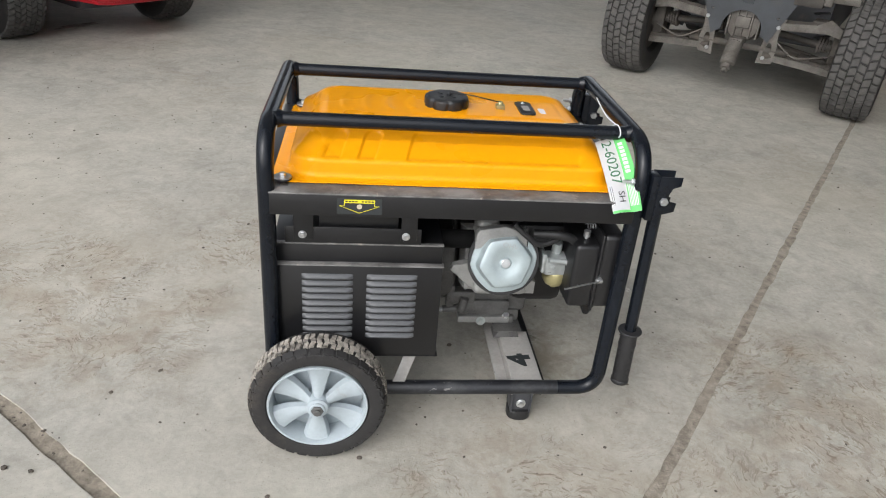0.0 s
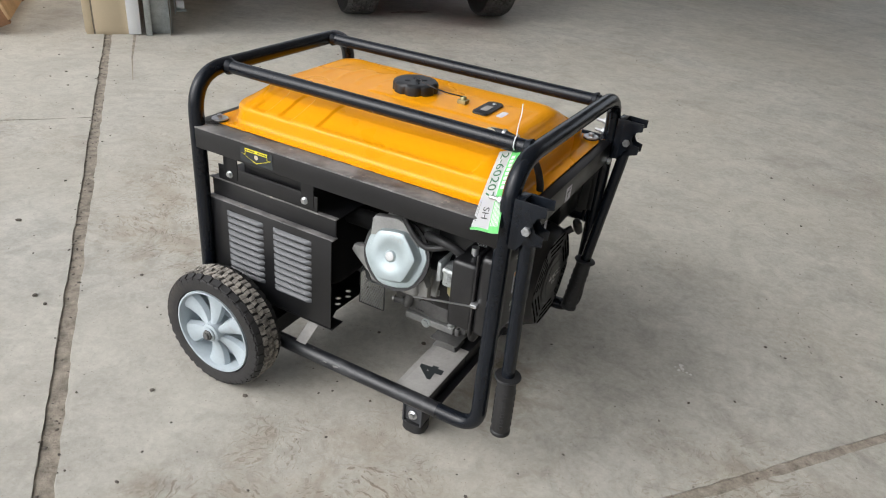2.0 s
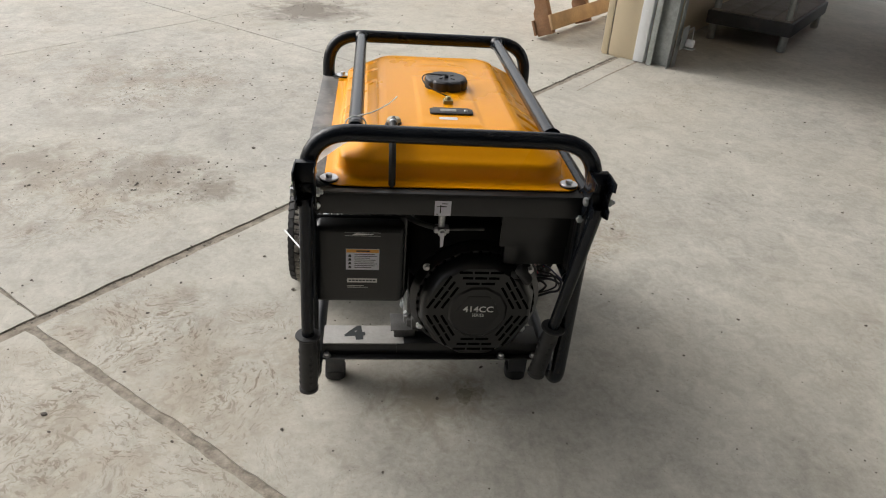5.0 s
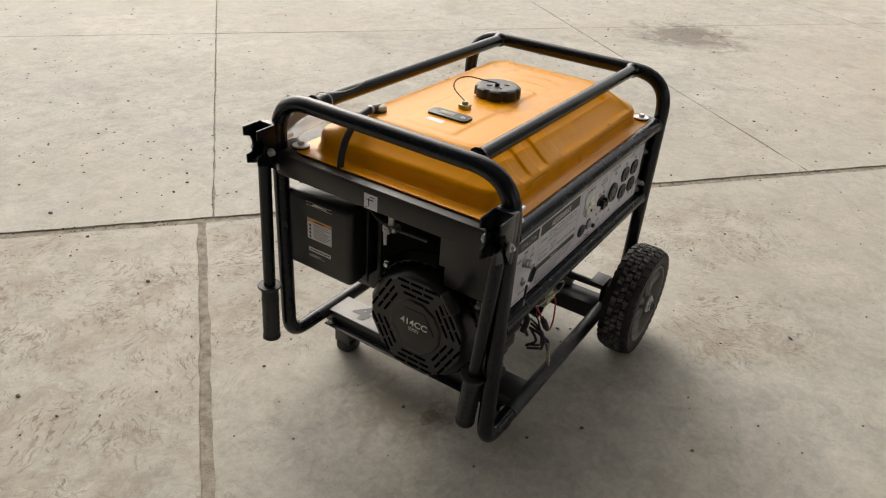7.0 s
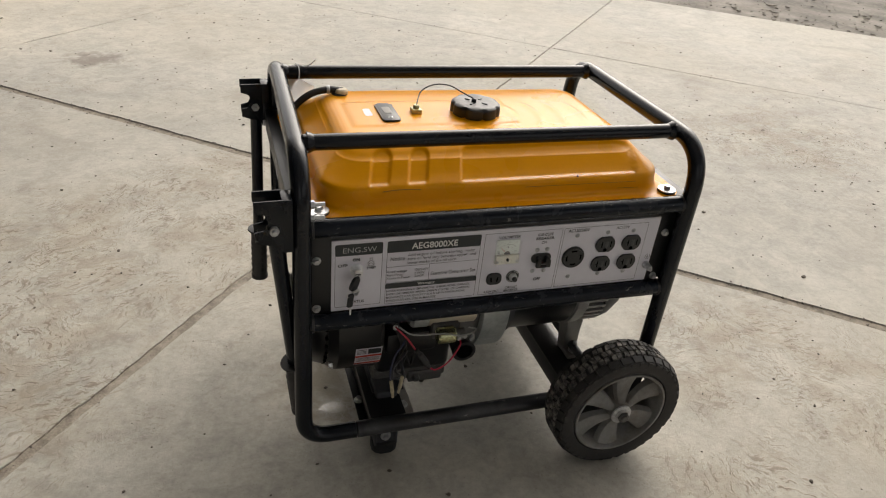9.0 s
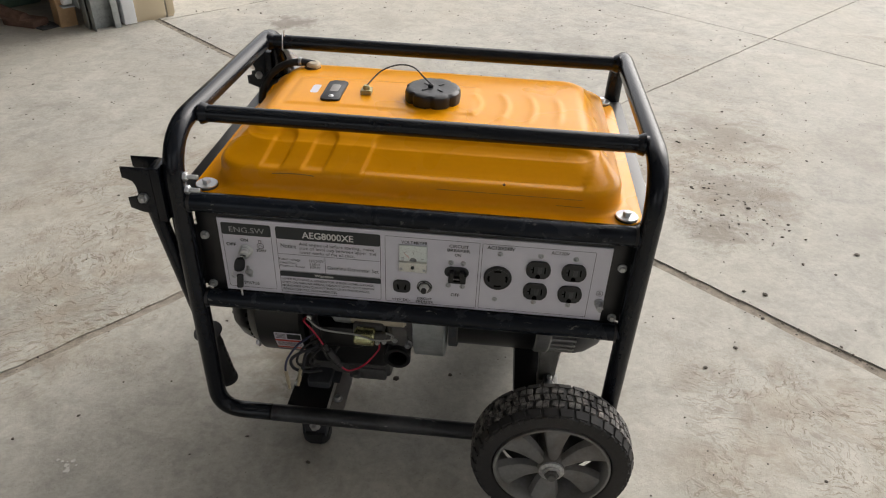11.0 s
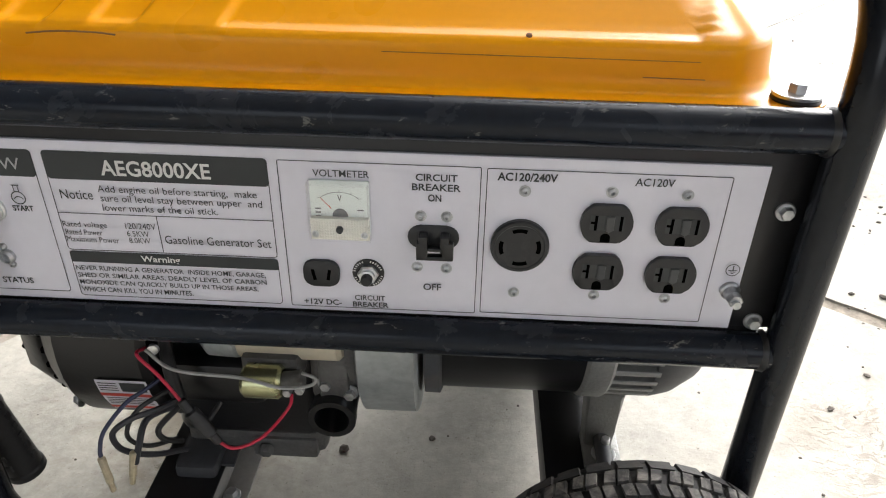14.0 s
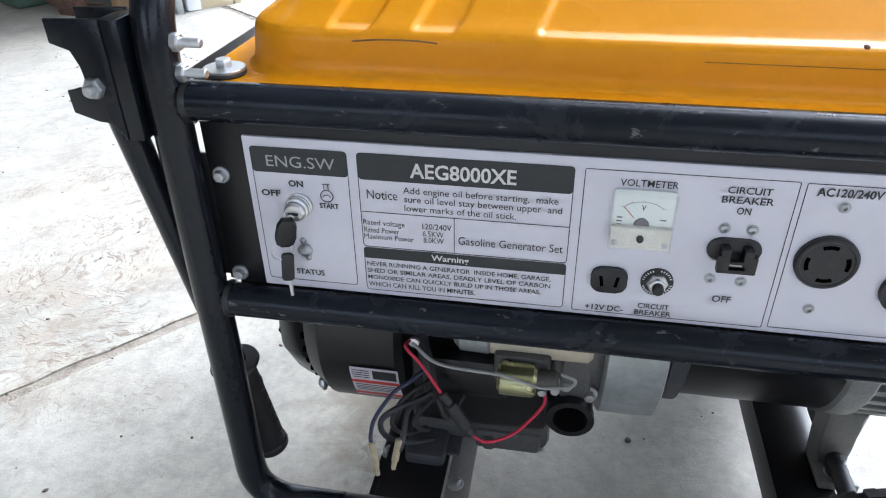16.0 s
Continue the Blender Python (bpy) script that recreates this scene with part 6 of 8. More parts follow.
    def cover(bm):
        def ring(r, z, n=48, soft=0.25):
            pts = []
            for i in range(n):
                a = 2 * math.pi * i / n
                s = (a - radians(10)) % (math.pi / 3) - math.pi / 6
                hexr = r * math.cos(math.pi / 6) / math.cos(s)
                rr = hexr * (1 - soft) + r * 0.95 * soft
                pts.append(ax @ Vector((rr * math.cos(a), rr * math.sin(a), z)))
            return pts
        loft(bm, [ring(0.0668, 0.0, soft=0.62), ring(0.0668, 0.0030, soft=0.62), ring(0.0655, 0.0042, soft=0.62), ring(0.0570, 0.0050, soft=0.35), ring(0.0545, 0.0075, soft=0.25), ring(0.0525, 0.0190, soft=0.2), ring(0.0505, 0.0225, soft=0.2), ring(0.0470, 0.0238, soft=0.3), ring(0.0270, 0.0242, soft=0.9), ring(0.0225, 0.0222, soft=1.0), ring(0.0120, 0.0212, soft=1), ring(0.0098, 0.0235, soft=1)])
    rc = build("rocker_cover", M_PRESSED, gen, cover, "pressed silver hexagonal rocker cover")
    build("gasket", M_GRIP, rc, lambda bm: lathe(bm, [(0.060, -0.0030), (0.0685, -0.0030), (0.0685, 0.0016), (0.060, 0.0016)], 40, ax), "dark gasket edge")
    build("cover_bolt", M_ZINC, rc, lambda bm: (lathe(bm, [(0.0085, 0.022), (0.0085, 0.0245), (0.0075, 0.0252), (0.0003, 0.0252)], 18, ax), box(bm, -0.005, 0.005, -0.0012, 0.0012, 0.0246, 0.0256, 0.0002, 1, ax @ pose(0, 0, 0, 0, 0, 50))), "slotted cover screw")
    lettering("OHV", ax @ Matrix.Rotation(radians(-12), 4, "Z") @ Matrix.Translation((-0.0150, 0.0295, 0.0246)), 0.030, 0.0095, M_GALV, rc, "embossed_letters", 0.01)
    # carburettor
    cb = build("carburettor", M_GALV, gen, lambda bm: (box(bm, 0.190, 0.250, -0.185, -0.135, 0.330, 0.372, 0.006, 2), box(bm, 0.182, 0.190, -0.190, -0.13, 0.340, 0.380, 0.002), rod(bm, (0.195, -0.188, 0.368), (0.248, -0.188, 0.362), 0.006, 12), rod(bm, (0.215, -0.160, 0.37), (0.215, -0.165, 0.395), 0.010, 14), [pan_screw(bm, aim((x, -0.186, z), (0, -1, 0)), 0.005) for x, z in ((0.205, 0.35), (0.235, 0.345), (0.24, 0.335))]), "grey cast carburettor")
    build("float_bowl", M_BRASS, cb, lambda bm: lathe(bm, [(0.024, 0.333), (0.0255, 0.330), (0.0245, 0.312), (0.018, 0.302), (0.007, 0.299), (0.007, 0.294), (0.004, 0.293)], 26, Matrix.Translation((0.220, -0.160, 0))), "yellow passivated float bowl")
    build("choke_rod", M_ZINC, cb, lambda bm: (sweep(bm, [(0.198, -0.299, 0.371), (0.240, -0.271, 0.363), (0.284, -0.2420, 0.354)], 0.0016, 8), box(bm, 0.276, 0.289, -0.2435, -0.222, 0.350, 0.3575, 0.002)), "thin pale choke rod")
    build("fuel_hose", M_GRIP, gen, lambda bm: sweep(bm, smooth_path([(0.115, -0.200, 0.448), (0.140, -0.208, 0.428), (0.165, -0.208, 0.412), (0.195, -0.202, 0.418), (0.215, -0.190, 0.425)], 6), 0.0055, 10), "black rubber fuel hose")
    build("breather_tube", M_GRIP, gen, lambda bm: sweep(bm, smooth_path([(0.158, -0.190, 0.425), (0.195, -0.205, 0.432), (0.225, -0.205, 0.425), (0.245, -0.195, 0.405), (0.26, -0.180, 0.395)], 7), 0.0085, 12), "thick rubber breather tube")
    build("intake_elbow", M_PLASTIC, gen, lambda bm: (rod(bm, (0.15, -0.14, 0.355), (0.255, -0.14, 0.355), 0.024, 18), box(bm, 0.14, 0.25, -0.14, -0.06, 0.24, 0.42, 0.02, 2)), "black intake elbow")
    build("control_bracket", M_DKFRAME, gen, lambda bm: (box(bm, 0.14, 0.215, -0.12, -0.116, 0.395, 0.46, 0.002), box(bm, 0.155, 0.21, -0.15, -0.10, 0.44, 0.443, 0.002), sweep(bm, smooth_path([(0.16, -0.13, 0.445), (0.19, -0.15, 0.452), (0.22, -0.14, 0.43)]), 0.002, 6)), "dark governor control bracket")
    build("governor_spring", M_ZINC, gen, lambda bm: sweep(bm, [Vector((0.255 + 0.0016 * k / 2, -0.19, 0.445)) + Vector((0, 0.005 * math.cos(k), 0.005 * math.sin(k))) for k in range(26)], 0.0009, 6))

    # air cleaner box
    def air(bm):
        box(bm, 0.230, 0.278, -0.233, -0.072, 0.290, 0.424, 0.008, 3)
        box(bm, 0.278, 0.322, -0.233, -0.074, 0.288, 0.447, 0.012, 4)
        box(bm, 0.2755, 0.2805, -0.2370, -0.068, 0.284, 0.4480, 0.008, 3)
    ab = build("air_cleaner", M_AIRBOX, gen, air, "dusty black plastic air cleaner box")
    build("spout", M_PLASTIC, ab, lambda bm: rod(bm, (0.277, -0.212, 0.292), (0.277, -0.216, 0.266), 0.018, 14, 0.006), "moulded drain spout")
    build("cover_stud", M_ZINC, ab, lambda bm: (rod(bm, (0.256, -0.200, 0.420), (0.256, -0.200, 0.434), 0.004, 10), rod(bm, (0.256, -0.200, 0.428), (0.256, -0.200, 0.440), 0.0065, 12)))
    # labels on the air cleaner (x faces outwards)
    def on_end(y, z, off):
        return Matrix.Translation((0.322 + off, y, z)) @ Matrix(((0, 0, 1), (1, 0, 0), (0, 1, 0))).to_4x4()
    lab = build("warning_label", M_LABEL, ab, lambda bm: prism(bm, [(0, 0), (0.059, 0), (0.059, 0.043), (0, 0.043)], 0.0003, on_end(-0.178, 0.361, 0.0002)), "white warning label", 0)
    build("label_band", M_ORANGE, lab, lambda bm: prism(bm, [(0.0008, 0.0355), (0.0582, 0.0355), (0.0582, 0.0422), (0.0008, 0.0422)], 0.0002, on_end(-0.178, 0.361, 0.0006)), "orange label heading", 0)

    def bars(bm):
        for k in range(8):
            wid = (0.036, 0.040, 0.028, 0.038, 0.034, 0.040, 0.036, 0.030)[k]
            prism(bm, [(0.015, 0.0315 - 0.0039 * k), (0.015 + wid, 0.0315 - 0.0039 * k), (0.015 + wid, 0.0327 - 0.0039 * k), (0.015, 0.0327 - 0.0039 * k)], 0.0001, on_end(-0.178, 0.361, 0.0006))
        for k in range(4):
            prism(bm, [(0.004, 0.0265 - 0.0078 * k), (0.0095, 0.0265 - 0.0078 * k), (0.0085, 0.0315 - 0.0078 * k), (0.0050, 0.0315 - 0.0078 * k)], 0.0001, on_end(-0.178, 0.361, 0.0006))
        prism(bm, [(0.018, 0.0375), (0.042, 0.0375), (0.042, 0.0402), (0.018, 0.0402)], 0.0001, on_end(-0.178, 0.361, 0.0009))
    build("label_print", M_PRINT, lab, bars, "", 0)
    lab2 = build("maintenance_label", M_LIGHTPRINT, ab, lambda bm: (prism(bm, [(0, 0), (0.054, 0), (0.054, 0.0085), (0, 0.0085)], 0.0003, on_end(-0.176, 0.334, 0.0002)), prism(bm, [(0.0, -0.008), (0.030, -0.008), (0.030, -0.0068), (0, -0.0068)], 0.0002, on_end(-0.176, 0.334, 0.0002)), prism(bm, [(0.0, -0.011), (0.038, -0.011), (0.038, -0.0100), (0, -0.0100)], 0.0002, on_end(-0.176, 0.334, 0.0002))), "pale heading strip on a black label", 0)
    build("label_print", M_PRINT, lab2, lambda bm: [prism(bm, [(0.003 + 0.0062 * k, 0.0028), (0.0078 + 0.0062 * k, 0.0028), (0.0078 + 0.0062 * k, 0.0058), (0.003 + 0.0062 * k, 0.0058)], 0.0001, on_end(-0.176, 0.334, 0.0006)) for k in range(8)], "", 0)
    build("brand_strip", M_LIGHTPRINT, ab, lambda bm: (prism(bm, [(0, 0), (0.062, 0), (0.062, 0.0006), (0, 0.0006)], 0.0002, on_end(-0.180, 0.4300, 0.0002)), prism(bm, [(0, 0.0065), (0.062, 0.0065), (0.062, 0.0071), (0, 0.0071)], 0.0002, on_end(-0.180, 0.4300, 0.0002)), prism(bm, [(0.012, 0.0015), (0.05, 0.0030), (0.05, 0.0042), (0.02, 0.0054)], 0.0002, on_end(-0.180, 0.4300, 0.0002))), "thin pale outlined plate", 0)

    # recoil starter
    cxx, cy, cz = 0.318, 0.070, 0.2656
    em = aim((0, cy, cz), (1, 0, 0), (0, 1, 0))
    build("fan_shroud", M_PLASTIC, gen, lambda bm: lathe(bm, [(0.122, 0.185), (0.128, 0.192), (0.128, 0.265), (0.116, 0.282)], 40, em), "black fan shroud")
    # block coloured near black in place of the shade over the engine
    build("shroud_top", M_DEEPSHADE, gen, lambda bm: box(bm, 0.205, 0.262, -0.06, 0.14, 0.30, 0.425, 0.02, 3), "engine shroud top, deep shade in its colour")
    rs = build("recoil_starter", M_PLASTIC, gen, lambda bm: lathe(bm, [(0.114, 0.272), (0.114, 0.288), (0.110, 0.300), (0.105, 0.311), (0.099, 0.3155), (0.058, 0.3155), (0.054, 0.3185), (0.002, 0.3190)], 12, em, phase=radians(15)), "black recoil starter with six fields of slots")
    # flat near-black faces stand in for the shaded depth of the vents
    vent_shade = surface("starter_vent_shade", (0.002, 0.002, 0.002), 1.0, var=0.1, bump=0, spec=0.0)
    for k in range(6):
        rot = em @ pose(0, 0, 0, 0, 0, 60 * k + 30)
        for r, cuts in ((0.0610, (-0.029, 0.0, 0.029)), (0.0730, (-0.036, -0.013, 0.013, 0.036)), (0.0850, (-0.043, -0.015, 0.015, 0.043))):
            for y0, y1 in zip(cuts, cuts[1:]):
                build("vent_slot", vent_shade, rs, lambda bm: prism(bm, [(r + 0.0004, y0 + 0.0018), (r + 0.0050, y0 + 0.0018), (r + 0.0054, (y0 + y1) / 2), (r + 0.0050, y1 - 0.0018), (r + 0.0004, y1 - 0.0018)], 0.0008, rot @ Matrix.Translation((0, 0, 0.3152)), 0), "", 0)
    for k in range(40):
        build("rim_slot", vent_shade, rs, lambda bm: box(bm, 0.1105, 0.1150, -0.0026, 0.0026, 0.276, 0.2865, 0.0004, 1, em @ pose(0, 0, 0, 0, 0, 9 * k)), "", 0)
    build("badge", M_PLASTIC, rs, lambda bm: lathe(bm, [(0.043, 0.3188), (0.043, 0.3196), (0.039, 0.3202)], 6, em))
    lettering("414CC", Matrix.Translation((0.3206, cy - 0.0290, cz + 0.003)) @ Matrix(((0, 0, 1), (1, 0, 0), (0, 1, 0))).to_4x4(), 0.058, 0.0135, M_LIGHTPRINT, rs, "badge_letters", 0.02)
    lettering("SERIES", Matrix.Translation((0.3206, cy - 0.011, cz - 0.0075)) @ Matrix(((0, 0, 1), (1, 0, 0), (0, 1, 0))).to_4x4(), 0.023, 0.0072, M_LIGHTPRINT, rs, "badge_letters")
    for a in (2.5, 0.6, -0.6, -2.6):
        build("shroud_bolt", M_ZINC, rs, lambda bm: hex_bolt(bm, aim((0.272, cy + 0.122 * math.cos(a), cz + 0.122 * math.sin(a)), (1, 0, 0)), 0.0055, 0.005, 0.008), "small zinc bolt")
    ph = build("pull_handle", M_GRIP, rs, lambda bm: (sweep(bm, smooth_path([(0.296, 0.118, 0.335), (0.308, 0.130, 0.345), (0.320, 0.140, 0.354)]), 0.0075, 10), ), "black pull cord sleeve")
    build("t_grip", M_GRIP, ph, lambda bm: box(bm, -0.010, 0.010, -0.021, 0.021, -0.008, 0.008, 0.006, 3, aim((0.3285, 0.1465, 0.3585), (0.6, 0.6, 0.45))), "black T grip")

    # fuel tap under the end rail
    tp = build("fuel_tap", M_SCREW, gen, lambda bm: (rod(bm, (0.290, -0.008, 0.478), (0.290, -0.008, 0.425), 0.0065, 12), box(bm, 0.280, 0.300, -0.022, 0.006, 0.425, 0.436, 0.003), rod(bm, (0.300, -0.008, 0.430), (0.306, -0.008, 0.430), 0.008, 12)), "bright metal fuel tap")
    build("tap_lever", M_LABEL, tp, lambda bm: prism(bm, [(-0.004, 0.003), (0.004, 0.003), (0.003, -0.026), (-0.002, -0.028)], 0.003, Matrix.Translation((0.3065, -0.008, 0.430)) @ Matrix(((0, 0, 1), (1, 0, 0), (0, 1, 0))).to_4x4(), 0.0006), "white tap lever")
    build("tap_hose", M_GRIP, gen, lambda bm: sweep(bm, smooth_path([(0.290, -0.008, 0.430), (0.285, -0.05, 0.440), (0.25, -0.11, 0.455), (0.20, -0.16, 0.45)]), 0.005, 10))
    build("tap_pipe", M_DARKALU, gen, lambda bm: rod(bm, (0.295, -0.002, 0.432), (0.292, 0.07, 0.432), 0.0025, 8))
    build("rail_label", M_LABEL, gen, lambda bm: prism(bm, [(0, 0), (0.028, 0), (0.028, 0.0275), (0, 0.0275)], 0.0003, Matrix.Translation((0.3416, -0.028, 0.4835)) @ Matrix(((0, 0, 1), (1, 0, 0), (0, 1, 0))).to_4x4()), "small white lever-position sticker", 0)
    build("rail_label_print", M_PRINT, gen, lambda bm: [prism(bm, [(x0, y0), (x1, y0), (x1, y1), (x0, y1)], 0.0001, Matrix.Translation((0.3421, -0.028, 0.4835)) @ Matrix(((0, 0, 1), (1, 0, 0), (0, 1, 0))).to_4x4()) for x0, x1, y0, y1 in ((0.009, 0.011, 0.005, 0.020), (0.009, 0.020, 0.0165, 0.0185), (0.004, 0.009, 0.0165, 0.018), (0.003, 0.007, 0.002, 0.0035), (0.012, 0.022, 0.022, 0.0235))], "", 0)

    # starter motor, solenoid, label on the shroud
    build("starter_motor", M_BEIGE, gen, lambda bm: lathe(bm, [(0.022, 0.014), (0.026, 0.018), (0.026, 0.104), (0.022, 0.108)], 24, aim((0, 0.168, 0.290), (1, 0, 0))), "beige starter motor casing")
    build("starter_end", M_GALV, gen, lambda bm: lathe(bm, [(0.025, 0.104), (0.027, 0.107), (0.026, 0.132), (0.020, 0.138)], 24, aim((0, 0.168, 0.290), (1, 0, 0))), "zinc starter end cap")
    so = build("solenoid", M_OLIVE, gen, lambda bm: lathe(bm, [(0.0125, 0.061), (0.0150, 0.064), (0.0150, 0.092), (0.0125, 0.095)], 22, aim((0, 0.210, 0.266), (1, 0, 0))), "yellow-green passivated solenoid")
    build("terminal", M_DARKALU, so, lambda bm: rod(bm, (0.062, 0.210, 0.267), (0.043, 0.210, 0.270), 0.008, 12, chamfer=0.001), "dull terminal block")
    for x, z in ((0.056, 0.262), (0.045, 0.265)):
        build("terminal_nut", M_SCREW, so, lambda bm: hex_bolt(bm, aim((x, 0.216, z), (0, 1, 0)), 0.0042, 0.005))
    build("solenoid_bracket", M_DARKALU, gen, lambda bm: (box(bm, 0.050, 0.100, 0.165, 0.200, 0.250, 0.282, 0.004), ), "dark casting under the solenoid")
    build("gear_case", M_DARKALU, gen, lambda bm: (box(bm, 0.003, 0.050, 0.060, 0.170, 0.205, 0.330, 0.010, 3), box(bm, 0.012, 0.040, 0.150, 0.176, 0.215, 0.300, 0.004)), "dark cast starter gear case")
    for x, z in ((0.012, 0.222), (0.034, 0.232), (0.010, 0.300)):
        build("case_bolt", M_SCREW, gen, lambda bm: hex_bolt(bm, aim((x, 0.170, z), (0, 1, 0)), 0.0055, 0.006, 0.008))
    build("engine_side", M_PLASTIC, gen, lambda bm: (box(bm, 0.045, 0.190, 0.090, 0.160, 0.145, 0.262, 0.014, 3), box(bm, 0.085, 0.180, 0.150, 0.190, 0.215, 0.262, 0.010, 2)), "black engine side cover")
    build("cover_clip", M_ZINC, gen, lambda bm: lathe(bm, [(0.0050, 0), (0.0048, 0.003), (0.002, 0.004)], 12, aim((0.170, 0.205, 0.292), (0, 1, 0))), "ring terminal screw")
    def on_shroud(a0, a1, x0, x1, off):
        return lambda bm: [bm.faces.new([bm.verts.new(em @ Vector(((0.128 + off) * math.cos(t), (0.128 + off) * math.sin(t), x))) for t, x in ((p, x0), (q, x0), (q, x1), (p, x1))]) for p, q in [(a0 + (a1 - a0) * k / 8, a0 + (a1 - a0) * (k + 1) / 8) for k in range(8)]]
    ls = build("shroud_label", M_LABEL, gen, on_shroud(-0.14, -0.56, 0.189, 0.236, 0.0016), "red, black and white caution label", 0)
    build("label_band", M_PRINT, ls, on_shroud(-0.16, -0.26, 0.191, 0.214, 0.0021), "", 0)
    build("label_band", M_REDPRINT, ls, on_shroud(-0.285, -0.325, 0.189, 0.236, 0.0021), "red stripe", 0)
    build("label_band", M_REDPRINT, ls, on_shroud(-0.48, -0.53, 0.189, 0.236, 0.0021), "red stripe", 0)
    build("label_lines", M_PRINT, ls, lambda bm: [on_shroud(-0.345 - 0.028 * k, -0.355 - 0.028 * k, 0.192, 0.233, 0.0021)(bm) for k in range(4)] + [on_shroud(-0.165 - 0.026 * k, -0.175 - 0.026 * k, 0.217, 0.234, 0.0021)(bm) for k in range(4)], "", 0)

    # alternator
    am = aim((0, 0.048, 0.284), (1, 0, 0), (0, 1, 0))
    build("bell_housing", M_DARKALU, gen, lambda bm: lathe(bm, [(0.130, 0.002), (0.132, 0.006), (0.130, 0.028), (0.116, 0.036)], 40, am), "dark cast bell housing")
    build("adapter_band", M_GALV, gen, lambda bm: (lathe(bm, [(0.141, -0.0505), (0.1445, -0.0485), (0.1445, 0.001), (0.141, 0.003)], 44, am), bmesh.ops.bisect_plane(bm, geom=bm.verts[:] + bm.edges[:] + bm.faces[:], plane_co=(0, -0.066, 0), plane_no=(0, -1, 0), clear_outer=True)), "galvanised adapter band")
    build("adapter_ring", M_DKFRAME, gen, lambda bm: lathe(bm, [(0.121, -0.072), (0.125, -0.070), (0.125, -0.056)], 44, am), "dark adapter ring")
    build("alternator", M_SATIN, gen, lambda bm: lathe(bm, [(0.112, -0.215), (0.118, -0.212), (0.118, -0.062)], 44, am), "black alternator drum")
    eb = build("end_bell", M_ALU, gen, lambda bm: (lathe(bm, [(0.119, -0.230), (0.1215, -0.227), (0.1215, -0.206), (0.118, -0.203)], 44, am), lathe(bm, [(0.095, -0.280), (0.104, -0.274), (0.104, -0.226)], 40, am)), "cast aluminium slotted end bell")
    first = build("bell_fin", M_ALU, eb, lambda bm: box(bm, 0.100, 0.1185, -0.0035, 0.0035, -0.272, -0.228, 0.001, 1, am))
    for k in range(1, 45):
        fin = new("bell_fin", first.data)
        fin.parent = eb
        fin.matrix_local = am @ pose(0, 0, 0, 0, 0, 8 * k) @ am.inverted()
    for fy in (0.150, -0.07):
        build("foot", M_ALU, eb, lambda bm: (prism(bm, [(-0.014, 0.0), (0.014, 0.0), (0.015, 0.030), (0.020, 0.080), (-0.020, 0.080), (-0.015, 0.030)], 0.030, Matrix.Translation((-0.236, fy - 0.026, 0.112)) @ pose(0, 0, 0, 90, 0, 0), 0.004), box(bm, -0.258, -0.220, fy - 0.05, fy, 0.1115, 0.122, 0.003)), "cast alternator foot")
        build("foot_stud", M_ZINC, eb, lambda bm: hex_bolt(bm, Matrix.Translation((-0.240, fy - 0.014, 0.122)), 0.0085, 0.008, 0.0125, 0.012), "bolt and nut through the alternator foot")
    build("end_cap", M_DKFRAME, gen, lambda bm: lathe(bm, [(0.04, -0.331), (0.075, -0.328), (0.100, -0.314), (0.114, -0.292), (0.1185, -0.274), (0.117, -0.268)], 40, am), "rounded grey-black end cap")


engine()


